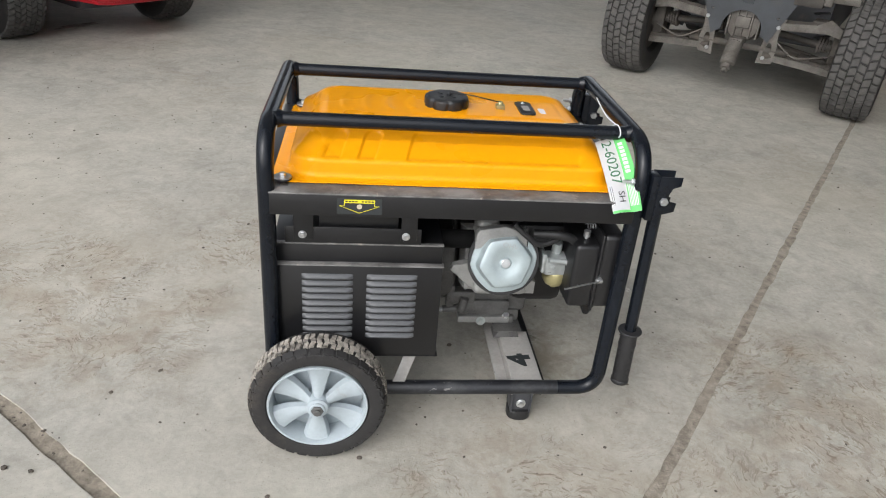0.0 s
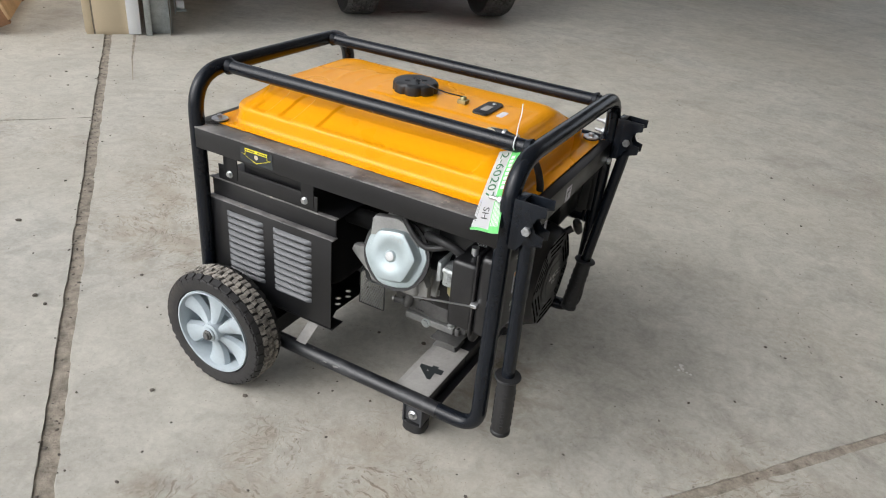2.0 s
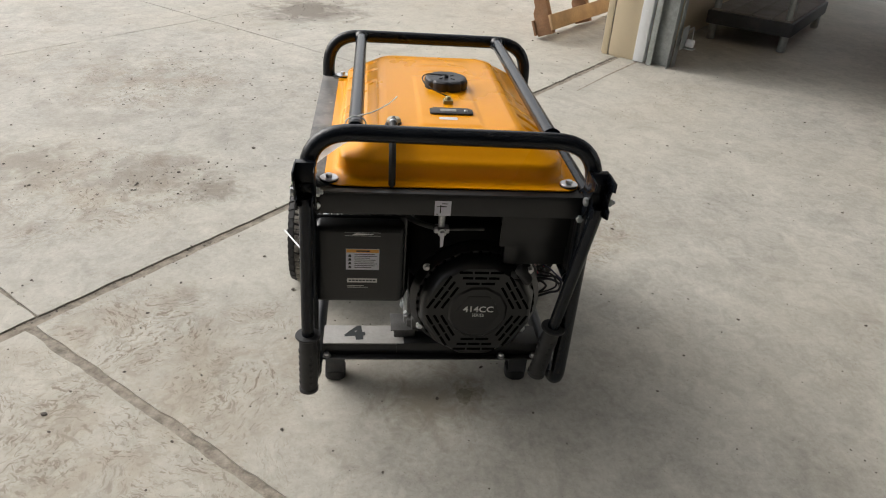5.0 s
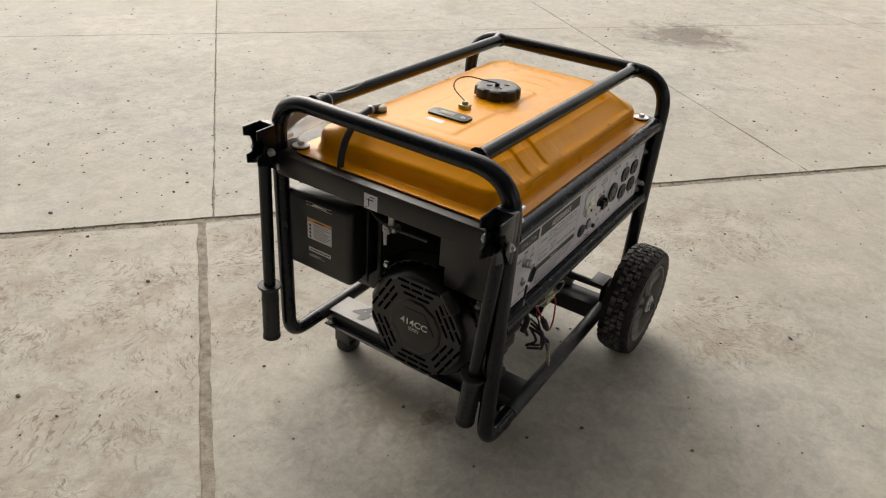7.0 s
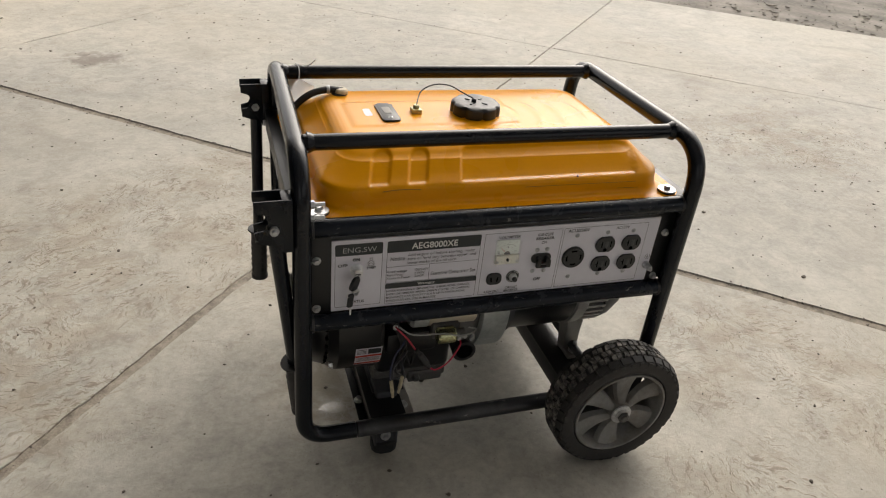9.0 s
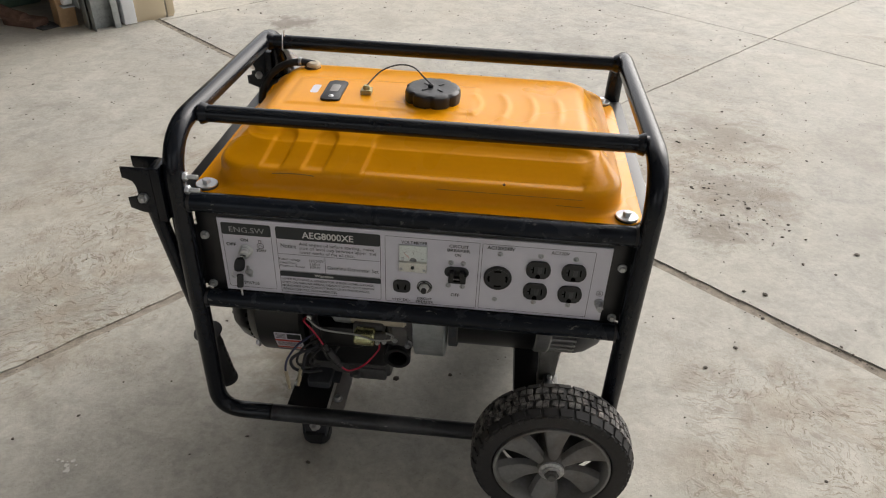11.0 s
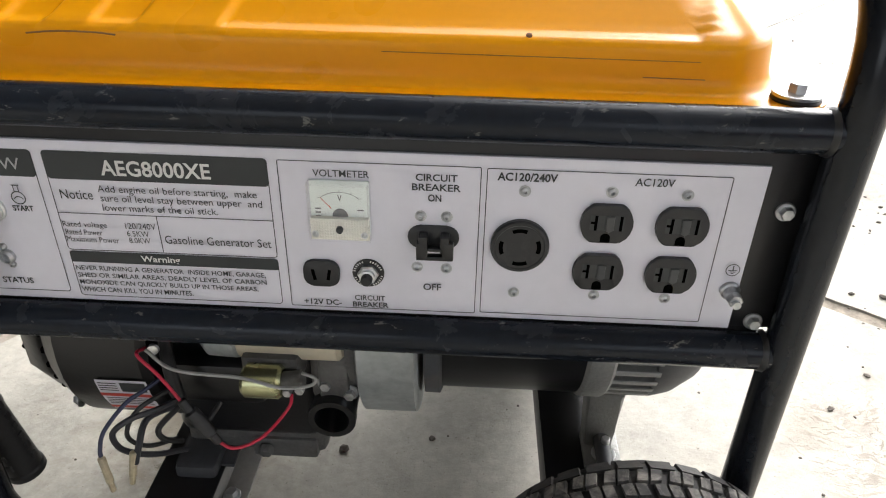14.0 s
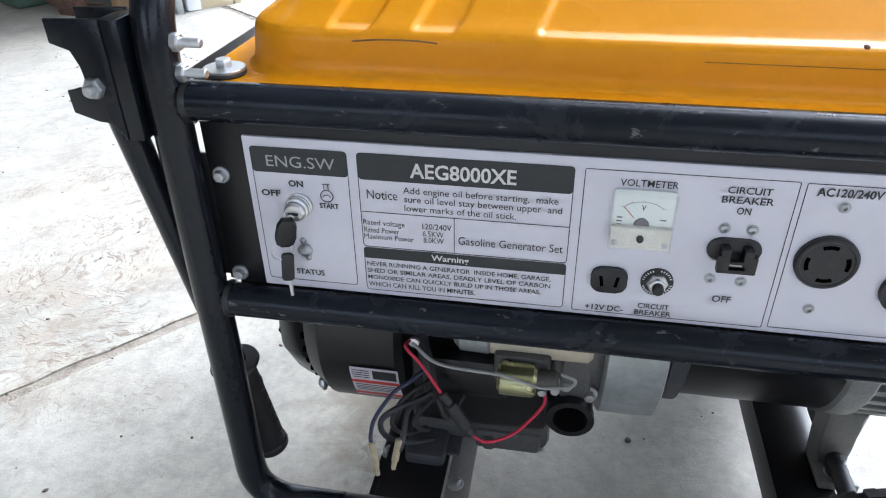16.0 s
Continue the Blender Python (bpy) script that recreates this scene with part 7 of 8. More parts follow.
# ---- loose wiring under the panel ----
def wiring():
    root = build("wiring_loom", M_GRIP, gen, lambda bm: (sweep(bm, smooth_path([(0.170, 0.170, 0.330), (0.167, 0.190, 0.290), (0.160, 0.206, 0.275), (0.155, 0.213, 0.256), (0.155, 0.208, 0.228)]), 0.006, 10), sweep(bm, smooth_path([(0.168, 0.185, 0.300), (0.190, 0.170, 0.295), (0.20, 0.15, 0.33)]), 0.006, 8)), "black loom sleeves")
    sleeve = surface("black_cable_sheath", (0.018, 0.019, 0.024), 0.5, var=0.3)
    navy = surface("navy_wire_sheath", (0.020, 0.025, 0.060), 0.45, var=0.2)
    routes = [
        ([(0.158, 0.228, 0.279), (0.168, 0.241, 0.276), (0.179, 0.250, 0.271), (0.191, 0.268, 0.258), (0.1937, 0.276, 0.245), (0.1926, 0.279, 0.236)], 0.0018, navy),
        ([(0.152, 0.222, 0.250), (0.164, 0.240, 0.254), (0.175, 0.255, 0.259), (0.187, 0.265, 0.252), (0.1845, 0.262, 0.231), (0.167, 0.251, 0.215), (0.152, 0.222, 0.192)], 0.0026, sleeve),
        ([(0.156, 0.222, 0.243), (0.168, 0.245, 0.249), (0.168, 0.266, 0.239), (0.171, 0.271, 0.226)], 0.0028, sleeve),
        ([(0.152, 0.220, 0.241), (0.1635, 0.2385, 0.233), (0.161, 0.238, 0.220), (0.156, 0.220, 0.200)], 0.0026, M_GRIP),
        ([(0.154, 0.220, 0.262), (0.172, 0.248, 0.262), (0.180, 0.258, 0.243), (0.170, 0.250, 0.224), (0.158, 0.222, 0.205)], 0.0020, M_GRIP),
        ([(0.150, 0.210, 0.232), (0.140, 0.212, 0.210), (0.128, 0.190, 0.220)], 0.0024, M_GRIP),
        ([(0.168, 0.222, 0.304), (0.1433, 0.229, 0.290), (0.0892, 0.229, 0.285), (0.058, 0.228, 0.2754), (0.034, 0.226, 0.2775), (0.0292, 0.224, 0.2837), (0.041, 0.220, 0.2855)], 0.0015, M_GREYWIRE),
    ]
    for pts, r, mat in routes:
        build("cable", mat, root, lambda bm: sweep(bm, smooth_path(pts, 8), r, 8), "grey cable" if mat is M_GREYWIRE else "")
    build("red_cable", M_REDWIRE, root, lambda bm: sweep(bm, smooth_path([(0.172, 0.215, 0.300), (0.1715, 0.230, 0.305), (0.156, 0.233, 0.287), (0.140, 0.236, 0.262)], 6), 0.0015, 8), "red battery cable")
    build("red_cable", M_REDWIRE, root, lambda bm: sweep(bm, smooth_path([(0.1134, 0.2396, 0.2217), (0.100, 0.2396, 0.215), (0.0764, 0.2346, 0.2252), (0.0547, 0.2243, 0.2494), (0.053, 0.216, 0.258)], 6), 0.0015, 8), "red battery cable")
    build("fuse_holder", M_GRIP, root, lambda bm: (rod(bm, (0.1405, 0.236, 0.264), (0.113, 0.2395, 0.221), 0.0040, 14, chamfer=0.001), rod(bm, (0.134, 0.237, 0.254), (0.118, 0.239, 0.229), 0.0062, 14, chamfer=0.002)), "black inline fuse holder")
    for p, q in (((0.1927, 0.279, 0.240), (0.1895, 0.2815, 0.214)), ((0.1708, 0.270, 0.238), (0.1753, 0.2726, 0.2132))):
        build("connector", M_CONNECT, root, lambda bm: (rod(bm, p, q, 0.0032, 10, chamfer=0.001), rod(bm, Vector(p).lerp(Vector(q), 0.9), Vector(p).lerp(Vector(q), 1.35), 0.0024, 8, chamfer=0.0006)), "pale bullet connector")


wiring()

# ---- control panel, facing +y; u runs to a reader's right, z is height ----
def PM(u, z, off=0.0):
    return Matrix.Translation((-u, 0.2330 + off, z + 0.0012)) @ Matrix(((-1, 0, 0), (0, 0, 1), (0, 1, 0))).to_4x4()


def rect(bm, u0, u1, z0, z1, off=0.0004, r=0.0):
    w, h = u1 - u0, z1 - z0
    pts = round_rect(w, h, r, 4) if r else [(-w / 2, -h / 2), (w / 2, -h / 2), (w / 2, h / 2), (-w / 2, h / 2)]
    m = PM((u0 + u1) / 2, (z0 + z1) / 2, off)
    bm.faces.new([bm.verts.new(m @ Vector((x, y, 0))) for x, y in pts])


def outline(bm, u0, u1, z0, z1, r=0.003, t=0.0006, off=0.0004):
    w, h = u1 - u0, z1 - z0
    m = PM((u0 + u1) / 2, (z0 + z1) / 2, off)
    a = [bm.verts.new(m @ Vector((x, y, 0))) for x, y in round_rect(w, h, r, 4)]
    b = [bm.verts.new(m @ Vector((x, y, 0))) for x, y in round_rect(w - 2 * t, h - 2 * t, max(r - t, 0.0003), 4)]
    for i in range(len(a)):
        j = (i + 1) % len(a)
        bm.faces.new((a[i], a[j], b[j], b[i]))


# shade inside the outlet slots, painted as flat near-black faces
M_SLOTSHADE = surface("outlet_slot_shade", (0.002, 0.002, 0.002), 1.0, var=0.1, bump=0, spec=0.0)


def control_panel():
    box_ = build("control_box", M_SATIN, gen, lambda bm: (box(bm, -0.322, 0.3185, 0.2265, 0.2300, 0.360, 0.503, 0.0008), box(bm, -0.295, 0.298, 0.110, 0.2265, 0.362, 0.500, 0.004), box(bm, 0.296, 0.2985, 0.10, 0.228, 0.40, 0.505, 0.001), box(bm, 0.318, 0.3275, 0.2262, 0.2298, 0.364, 0.472, 0.0008), box(bm, -0.309, 0.3105, 0.2262, 0.2296, 0.345, 0.3605, 0.0008)), "black steel control box")
    cp = build("control_panel", M_LABEL, gen, lambda bm: box(bm, -0.286, 0.286, 0.2300, 0.2330, 0.3602, 0.4902, 0.0004, 1), "silver-white printed control panel")
    for x, z in ((0.3085, 0.456), (0.3085, 0.367), (-0.3035, 0.457), (-0.3035, 0.366)):
        build("panel_bolt", M_SCREW, box_, lambda bm: hex_bolt(bm, aim((x, 0.2300, z), (0, 1, 0)), 0.0048, 0.0045, 0.0068), "zinc hexagon bolt")

    # printed frames and bars
    def prints(bm):
        outline(bm, -0.281, -0.207, 0.3660, 0.4817)
        rect(bm, -0.2808, -0.2072, 0.4612, 0.4816, 0.0005, 0.003)
        outline(bm, -0.200, -0.0455, 0.4035, 0.4817)
        rect(bm, -0.1998, -0.0457, 0.4606, 0.4816, 0.0005, 0.003)
        rect(bm, -0.200, -0.0455, 0.4338, 0.4344)
        rect(bm, -0.1295, -0.1289, 0.4035, 0.4340)
        outline(bm, -0.200, -0.0455, 0.3632, 0.4028)
        rect(bm, -0.1998, -0.0457, 0.3932, 0.4026, 0.0005, 0.0015)
        outline(bm, -0.039, 0.0985, 0.3625, 0.4812, 0.0015)
        outline(bm, 0.1020, 0.2635, 0.3636, 0.4808, 0.0015)
    build("panel_print", M_PRINT, cp, prints, "dark printed frames", 0)

    def words(text, u0, u1, z0, z1, mat=M_PRINT, bold=0.0):
        lettering(text, PM(u0, z0, 0.0009), u1 - u0, z1 - z0, mat, cp, "panel_letters", bold)
    words("ENG.SW", -0.2690, -0.2165, 0.4664, 0.4754, M_GREYPRINT)
    words("AEG8000XE", -0.161, -0.085, 0.4645, 0.4762, M_LIGHTPRINT, 0.02)
    words("Warning", -0.147, -0.118, 0.3942, 0.4010, M_LIGHTPRINT, 0.02)
    words("ON", -0.254, -0.2425, 0.4506, 0.4560, M_PRINT, 0.03)
    words("OFF", -0.2765, -0.2615, 0.4415, 0.4470, M_PRINT, 0.03)
    words("START", -0.2315, -0.2165, 0.4342, 0.4388, M_PRINT, 0.03)
    words("STATUS", -0.2575, -0.234, 0.3722, 0.3775, M_PRINT, 0.02)
    words("Notice", -0.194, -0.171, 0.4455, 0.4530)
    words("Add engine oil before starting,  make", -0.1665, -0.055, 0.4500, 0.4570)
    words("sure oil level stay between upper  and", -0.166, -0.052, 0.4428, 0.4498)
    words("lower marks of the oil stick.", -0.166, -0.084, 0.4372, 0.4424)
    words("Rated voltage", -0.1985, -0.1665, 0.4218, 0.4276)
    words("120/240V", -0.1530, -0.1310, 0.4232, 0.4280)
    words("Rated Power", -0.1980, -0.1710, 0.4166, 0.4212)
    words("6.5KW", -0.1530, -0.1370, 0.4170, 0.4216)
    words("Maximum Power", -0.1985, -0.1600, 0.4108, 0.4154)
    words("8.0KW", -0.1525, -0.1370, 0.4114, 0.4160)
    words("Gasoline Generator Set", -0.1260, -0.0490, 0.4122, 0.4190)
    words("NEVER RUNNING A GENERATOR  INSIDE HOME, GARAGE,", -0.198, -0.056, 0.3858, 0.3905, M_PRINT, 0.012)
    words("SHED OR SIMILAR AREAS, DEADLY LEVEL OF CARBON", -0.198, -0.056, 0.3795, 0.3842, M_PRINT, 0.012)
    words("MONOXIDE CAN QUICKLY BUILD UP IN THOSE AREAS,", -0.198, -0.063, 0.3732, 0.3779, M_PRINT, 0.012)
    words("WHICH CAN KILL YOU IN MINUTES.", -0.198, -0.113, 0.3672, 0.3716, M_PRINT, 0.012)
    words("VOLTMETER", -0.0150, 0.0232, 0.4702, 0.4754, M_PRINT, 0.006)
    words("CIRCUIT", 0.0545, 0.0825, 0.4698, 0.4750, M_PRINT, 0.015)
    words("BREAKER", 0.0520, 0.0850, 0.4626, 0.4678, M_PRINT, 0.015)
    words("ON", 0.0630, 0.0720, 0.4545, 0.4600, M_PRINT, 0.015)
    words("OFF", 0.0600, 0.0730, 0.3818, 0.3876, M_PRINT, 0.015)
    words("+12V DC-", -0.0290, -0.0010, 0.3648, 0.3698, M_PRINT, 0.02)
    words("CIRCUIT", 0.0092, 0.0318, 0.3702, 0.3748, M_PRINT, 0.015)
    words("BREAKER", 0.0075, 0.0340, 0.3642, 0.3688, M_PRINT, 0.015)
    words("AC120/240V", 0.1090, 0.1490, 0.4722, 0.4784, M_PRINT, 0.025)
    words("AC120V", 0.2000, 0.2260, 0.4720, 0.4778, M_PRINT, 0.01)

    # start symbol: an arrow bent round
    def symbol(bm):
        m = PM(-0.2250, 0.4447, 0.0009)

        def stroke(pts, w):
            for (x0, y0), (x1, y1) in zip(pts, pts[1:]):
                d = Vector((x1 - x0, y1 - y0)).normalized() * (w / 2)
                bm.faces.new([bm.verts.new(m @ Vector((x, y, 0))) for x, y in ((x0 - d.y, y0 + d.x), (x0 + d.y, y0 - d.x), (x1 + d.y, y1 - d.x), (x1 - d.y, y1 + d.x))])
        stroke([(0.0048 * math.cos(2 * math.pi * k / 28), 0.0048 * math.sin(2 * math.pi * k / 28)) for k in range(29)], 0.0008)
        stroke([(0.0034 * math.cos(a), 0.0034 * math.sin(a) - 0.0024) for a in [math.pi * (0.12 + 0.76 * k / 10) for k in range(11)]], 0.0007)
        stroke([(-0.0016, 0.0046), (-0.0016, 0.0098)], 0.0006)
        stroke([(0.0016, 0.0046), (0.0016, 0.0098)], 0.0006)
        stroke([(-0.0028, 0.0098), (0.0028, 0.0098)], 0.0007)

    def earth(bm):
        g = PM(0.2780, 0.4100, 0.0009)
        pts = [(0.0050 * math.cos(2 * math.pi * k / 24), 0.0050 * math.sin(2 * math.pi * k / 24)) for k in range(24)]
        for i in range(24):
            (x0, y0), (x1, y1) = pts[i], pts[(i + 1) % 24]
            bm.faces.new([bm.verts.new(g @ Vector(p)) for p in ((x0, y0, 0), (x1, y1, 0), (x1 * 0.88, y1 * 0.88, 0), (x0 * 0.88, y0 * 0.88, 0))])
        for x0, x1, y0, y1 in ((-0.0004, 0.0004, 0.0, 0.0035), (-0.003, 0.003, -0.0006, 0.0), (-0.002, 0.002, -0.0018, -0.0012), (-0.001, 0.001, -0.003, -0.0024)):
            bm.faces.new([bm.verts.new(g @ Vector(p)) for p in ((x0, y0, 0), (x1, y0, 0), (x1, y1, 0), (x0, y1, 0))])
    build("start_symbol", M_PRINT, cp, symbol, "", 0)
    build("earth_symbol", M_PRINT, cp, earth, "", 0)

    for u, z in ((0.058, 0.443), (0.076, 0.443), (0.0555, 0.4015), (0.0765, 0.4010), (0.128, 0.465), (0.126, 0.383), (0.186, 0.4667), (0.236, 0.4664), (0.184, 0.3837), (0.235, 0.3834)):
        build("panel_screw", M_SCREW, cp, lambda bm: (pan_screw(bm, PM(u, z, 0.0002), 0.0033)), "small zinc cross-head screw")
    # key switch with keys
    ks = build("key_switch", M_ZINC, cp, lambda bm: lathe(bm, [(0.0104, 0), (0.0104, 0.002), (0.0092, 0.0026), (0.0092, 0.0040), (0.0085, 0.0044), (0.0085, 0.0056), (0.0092, 0.0060), (0.0092, 0.0086), (0.0080, 0.0092), (0.0080, 0.0122), (0.0064, 0.0140), (0.0035, 0.0143)], 28, PM(-0.2475, 0.4350)), "bright metal key switch")
    build("keyway", M_PRINT, ks, lambda bm: rect(bm, -0.2515, -0.2435, 0.4338, 0.4362, 0.0152))
    kb = build("key", M_DARKPLASTIC, ks, lambda bm: prism(bm, [(-0.0042, 0.0130), (-0.0072, 0.0070), (-0.0080, -0.0050), (-0.0068, -0.0105), (-0.0030, -0.0135), (0.0030, -0.0135), (0.0068, -0.0105), (0.0080, -0.0050), (0.0072, 0.0070), (0.0042, 0.0130)], 0.0065, PM(-0.2548, 0.4222, 0.016) @ pose(0, 0, 0, 8, 30, -10), 0.0020), "black-headed ignition key")
    build("key_blade", M_ZINC, kb, lambda bm: rod(bm, (0.2480, 0.244, 0.4355), (0.2520, 0.251, 0.4310), 0.0028, 8))
    build("key_ring", M_ZINC, kb, lambda bm: lathe(bm, [(0.0088, -0.0005), (0.0096, 0.0), (0.0088, 0.0005), (0.0083, 0.0)], 28, PM(-0.2590, 0.4040, 0.017) @ pose(0, 0, 0, 10, 40, 0), close=True), "thin split ring")
    k2 = build("spare_key", M_DARKPLASTIC, kb, lambda bm: prism(bm, round_rect(0.0098, 0.0250, 0.003, 4), 0.004, PM(-0.2590, 0.3870, 0.012) @ pose(0, 0, 0, 0, 20, -6), 0.001), "black-headed spare key")
    build("key_blade", M_ZINC, k2, lambda bm: prism(bm, [(-0.0016, 0), (0.0016, 0), (0.0012, -0.016), (-0.0008, -0.016)], 0.0014, PM(-0.2582, 0.3755, 0.013), 0))
    build("status_light", M_SCREW, cp, lambda bm: (lathe(bm, [(0.0058, 0), (0.0058, 0.003), (0.0040, 0.0045), (0.0038, 0.002)], 20, PM(-0.2475, 0.3955)), pan_screw(bm, PM(-0.2490, 0.4035), 0.0024), pan_screw(bm, PM(-0.2460, 0.3885), 0.0024)), "small chrome status light")

    # voltmeter
    vm = build("voltmeter", M_DIAL, cp, lambda bm: prism(bm, round_rect(0.048, 0.0445, 0.002, 3), 0.003, PM(0.0035, 0.4415, 0.0002), 0.0006), "square voltmeter with white dial")

    def dial(bm):
        m = PM(0.0035, 0.4450, 0.0036)
        for k in range(16):
            a0, a1 = radians(145 - 110 * k / 16), radians(145 - 110 * (k + 1) / 16)
            bm.faces.new([bm.verts.new(m @ Vector((r * math.cos(a), r * math.sin(a) * 0.62 - 0.002, 0))) for r, a in ((0.0195, a0), (0.0195, a1), (0.0189, a1), (0.0189, a0))])
        for k in range(5):
            a = radians(145 - 110 * k / 4)
            bm.faces.new([bm.verts.new(m @ Vector((r * math.cos(a + d), r * math.sin(a + d) * 0.62 - 0.002, 0))) for r, d in ((0.0195, -0.012), (0.0195, 0.012), (0.0215, 0.012), (0.0215, -0.012))])
        for k in range(3):
            bm.faces.new([bm.verts.new(m @ Vector((x, y, 0))) for x, y in ((-0.020, -0.003 - 0.003 * k), (-0.0155, -0.003 - 0.003 * k), (-0.0155, -0.0042 - 0.003 * k), (-0.020, -0.0042 - 0.003 * k))])
        bm.faces.new([bm.verts.new(m @ Vector((x, y, 0))) for x, y in ((0.014, -0.0045), (0.019, -0.0045), (0.019, -0.0035), (0.014, -0.0035))])
        lathe(bm, [(0.0064, 0.0002), (0.0060, 0.0010)], 22, PM(0.0035, 0.4355, 0.0034))
    build("dial_print", M_GREYDARK, vm, dial, "", 0)
    lettering("V", PM(0.0020, 0.4480, 0.0040), 0.0034, 0.0048, M_PRINT, vm, "panel_letters", 0.01)
    build("needle", M_REDPRINT, vm, lambda bm: bm.faces.new([bm.verts.new(PM(0.0035, 0.4350, 0.0050) @ Vector((x, y, 0))) for x, y in ((-0.0065, 0.0075), (-0.0150, 0.0158), (-0.0153, 0.0154), (-0.0070, 0.0070))]), "thin red needle", 0)
    build("frosted_base", M_FROST, vm, lambda bm: (box(bm, -0.0272, 0.0202, 0.2366, 0.2430, 0.4196, 0.4368, 0.0004, 1), [lathe(bm, [(0.0010, 0), (0.0003, 0.0006)], 4, PM(-0.0188 + 0.0022 * i, 0.4196 + 0.0022 * k, 0.0100), phase=0.785) for i in range(21) for k in range(8)]), "ribbed frosted lower cover")
    build("zero_screw", M_PRINT, vm, lambda bm: lathe(bm, [(0.0030, 0), (0.0028, 0.004), (0.002, 0.0044)], 16, PM(0.0035, 0.4275, 0.0088)))
    for u in (-0.0165, 0.0235):
        build("meter_screw", M_ZINC, vm, lambda bm: pan_screw(bm, PM(u, 0.4232, 0.0104), 0.0022))
    cover = build("clear_cover", M_CLEAR, vm, lambda bm: box(bm, -0.0280, 0.0210, 0.2440, 0.2457, 0.4190, 0.4645, 0.0006, 1), "clear plastic meter cover")
    cover.visible_shadow = False
    rim = build("cover_rim", M_CLEAR, vm, lambda bm: (box(bm, -0.0283, -0.0268, 0.2332, 0.2459, 0.4188, 0.4646, 0.0004, 1), box(bm, 0.0198, 0.0213, 0.2332, 0.2459, 0.4188, 0.4646, 0.0004, 1), box(bm, -0.0283, 0.0213, 0.2332, 0.2459, 0.4632, 0.4648, 0.0004, 1)), "clear moulded cover rim")
    rim.visible_shadow = False

    # the meter sits tight under its name and stands about 9 mm proud
    for ob in [vm, *vm.children_recursive]:
        for v in ob.data.vertices:
            v.co = (0.0187 + (v.co.x - 0.0213) * 0.855, 0.2330 + (v.co.y - 0.2330) * 0.72, 0.4692 + (v.co.z - 0.4648) * 0.955)

    # 12 V outlet, push breaker, switch breaker
    dc = build("dc_outlet", M_DARKPLASTIC, cp, lambda bm: prism(bm, round_rect(0.0262, 0.0214, 0.0072, 5), 0.0035, PM(-0.0140, 0.3935), 0.0008), "black two-slot outlet")
    build("slot", M_SLOTSHADE, dc, lambda bm: [prism(bm, [(-0.0012, -0.0045), (0.0012, -0.0045), (0.0012, 0.0045), (-0.0012, 0.0045)], 0.0002, PM(-0.0140 + du, 0.3930, 0.0036) @ pose(0, 0, 0, 0, 0, rot), 0) for du, rot in ((-0.0055, 10), (0.0055, -10))])
    pb = build("push_breaker", M_DARKPLASTIC, cp, lambda bm: (lathe(bm, [(0.0116, 0), (0.0116, 0.0012), (0.0085, 0.0014)], 32, PM(0.0200, 0.3945))), "black marked collar")
    build("collar_marks", M_LIGHTPRINT, pb, lambda bm: [rect_at(bm, PM(0.0200, 0.3945, 0.0017) @ pose(0, 0, 0, 0, 0, 11.25 * k), 0.0093, 0.0109, -0.00045, 0.00045) for k in range(32) if k % 8 > 1], "worn pale lettering ring", 0)
    build("breaker_nut", M_ZINC, pb, lambda bm: (lathe(bm, [(0.0078, 0.0012), (0.0078, 0.004), (0.0066, 0.005)], 6, PM(0.0200, 0.3945)), lathe(bm, [(0.0056, 0.004), (0.0056, 0.008), (0.0048, 0.0085)], 20, PM(0.0200, 0.3945))))
    build("button", M_DARKPLASTIC, pb, lambda bm: lathe(bm, [(0.0042, 0.006), (0.0042, 0.0125), (0.0035, 0.0135)], 18, PM(0.0200, 0.3945)))
    sw = build("breaker_switch", M_DARKPLASTIC, cp, lambda bm: prism(bm, round_rect(0.0360, 0.0180, 0.0085, 5), 0.0025, PM(0.0670, 0.4270), 0.0008), "black double circuit breaker")
    build("toggle", M_PLASTIC, sw, lambda bm: [box(bm, -u1, -u0, 0.2350, 0.2450, 0.4200, 0.4335, 0.0012) for u0, u1 in ((0.0570, 0.0635), (0.0720, 0.0785))], "black toggles")
    build("toggle_bar", M_PLASTIC, sw, lambda bm: (box(bm, -0.0635, -0.0555, 0.2395, 0.2455, 0.4150, 0.4290, 0.0012), box(bm, -0.0815, -0.0735, 0.2395, 0.2455, 0.4150, 0.4290, 0.0012), box(bm, -0.0815, -0.0555, 0.2395, 0.2455, 0.4150, 0.4185, 0.0012), box(bm, -0.0735, -0.0635, 0.2395, 0.2455, 0.4225, 0.4250, 0.0010)), "black tie bar across the toggles")

    # twist-lock outlet
    tl = build("twist_lock_outlet", M_DARKPLASTIC, cp, lambda bm: (lathe(bm, [(0.0206, 0), (0.0206, 0.003), (0.0195, 0.0045), (0.0176, 0.0047), (0.0170, 0.0040), (0.0005, 0.0040)], 40, PM(0.1275, 0.4230))), "round black twist-lock outlet")

    def arcs(bm):
        for k in range(4):
            m = PM(0.1275, 0.4230, 0.0043) @ pose(0, 0, 0, 0, 0, 90 * k + 3)
            pts = [(0.0148 * math.cos(a), 0.0148 * math.sin(a)) for a in [radians(-22 + 44 * i / 6) for i in range(7)]] + [(0.0118 * math.cos(a), 0.0118 * math.sin(a)) for a in [radians(22 - 44 * i / 6) for i in range(7)]]
            bm.faces.new([bm.verts.new(m @ Vector((x, y, 0))) for x, y in pts])
    build("slot", M_SLOTSHADE, tl, arcs, "curved slots as flat shade-black faces", 0)

    # four household outlets
    pts = []
    for a in range(40):
        t = 2 * math.pi * a / 40
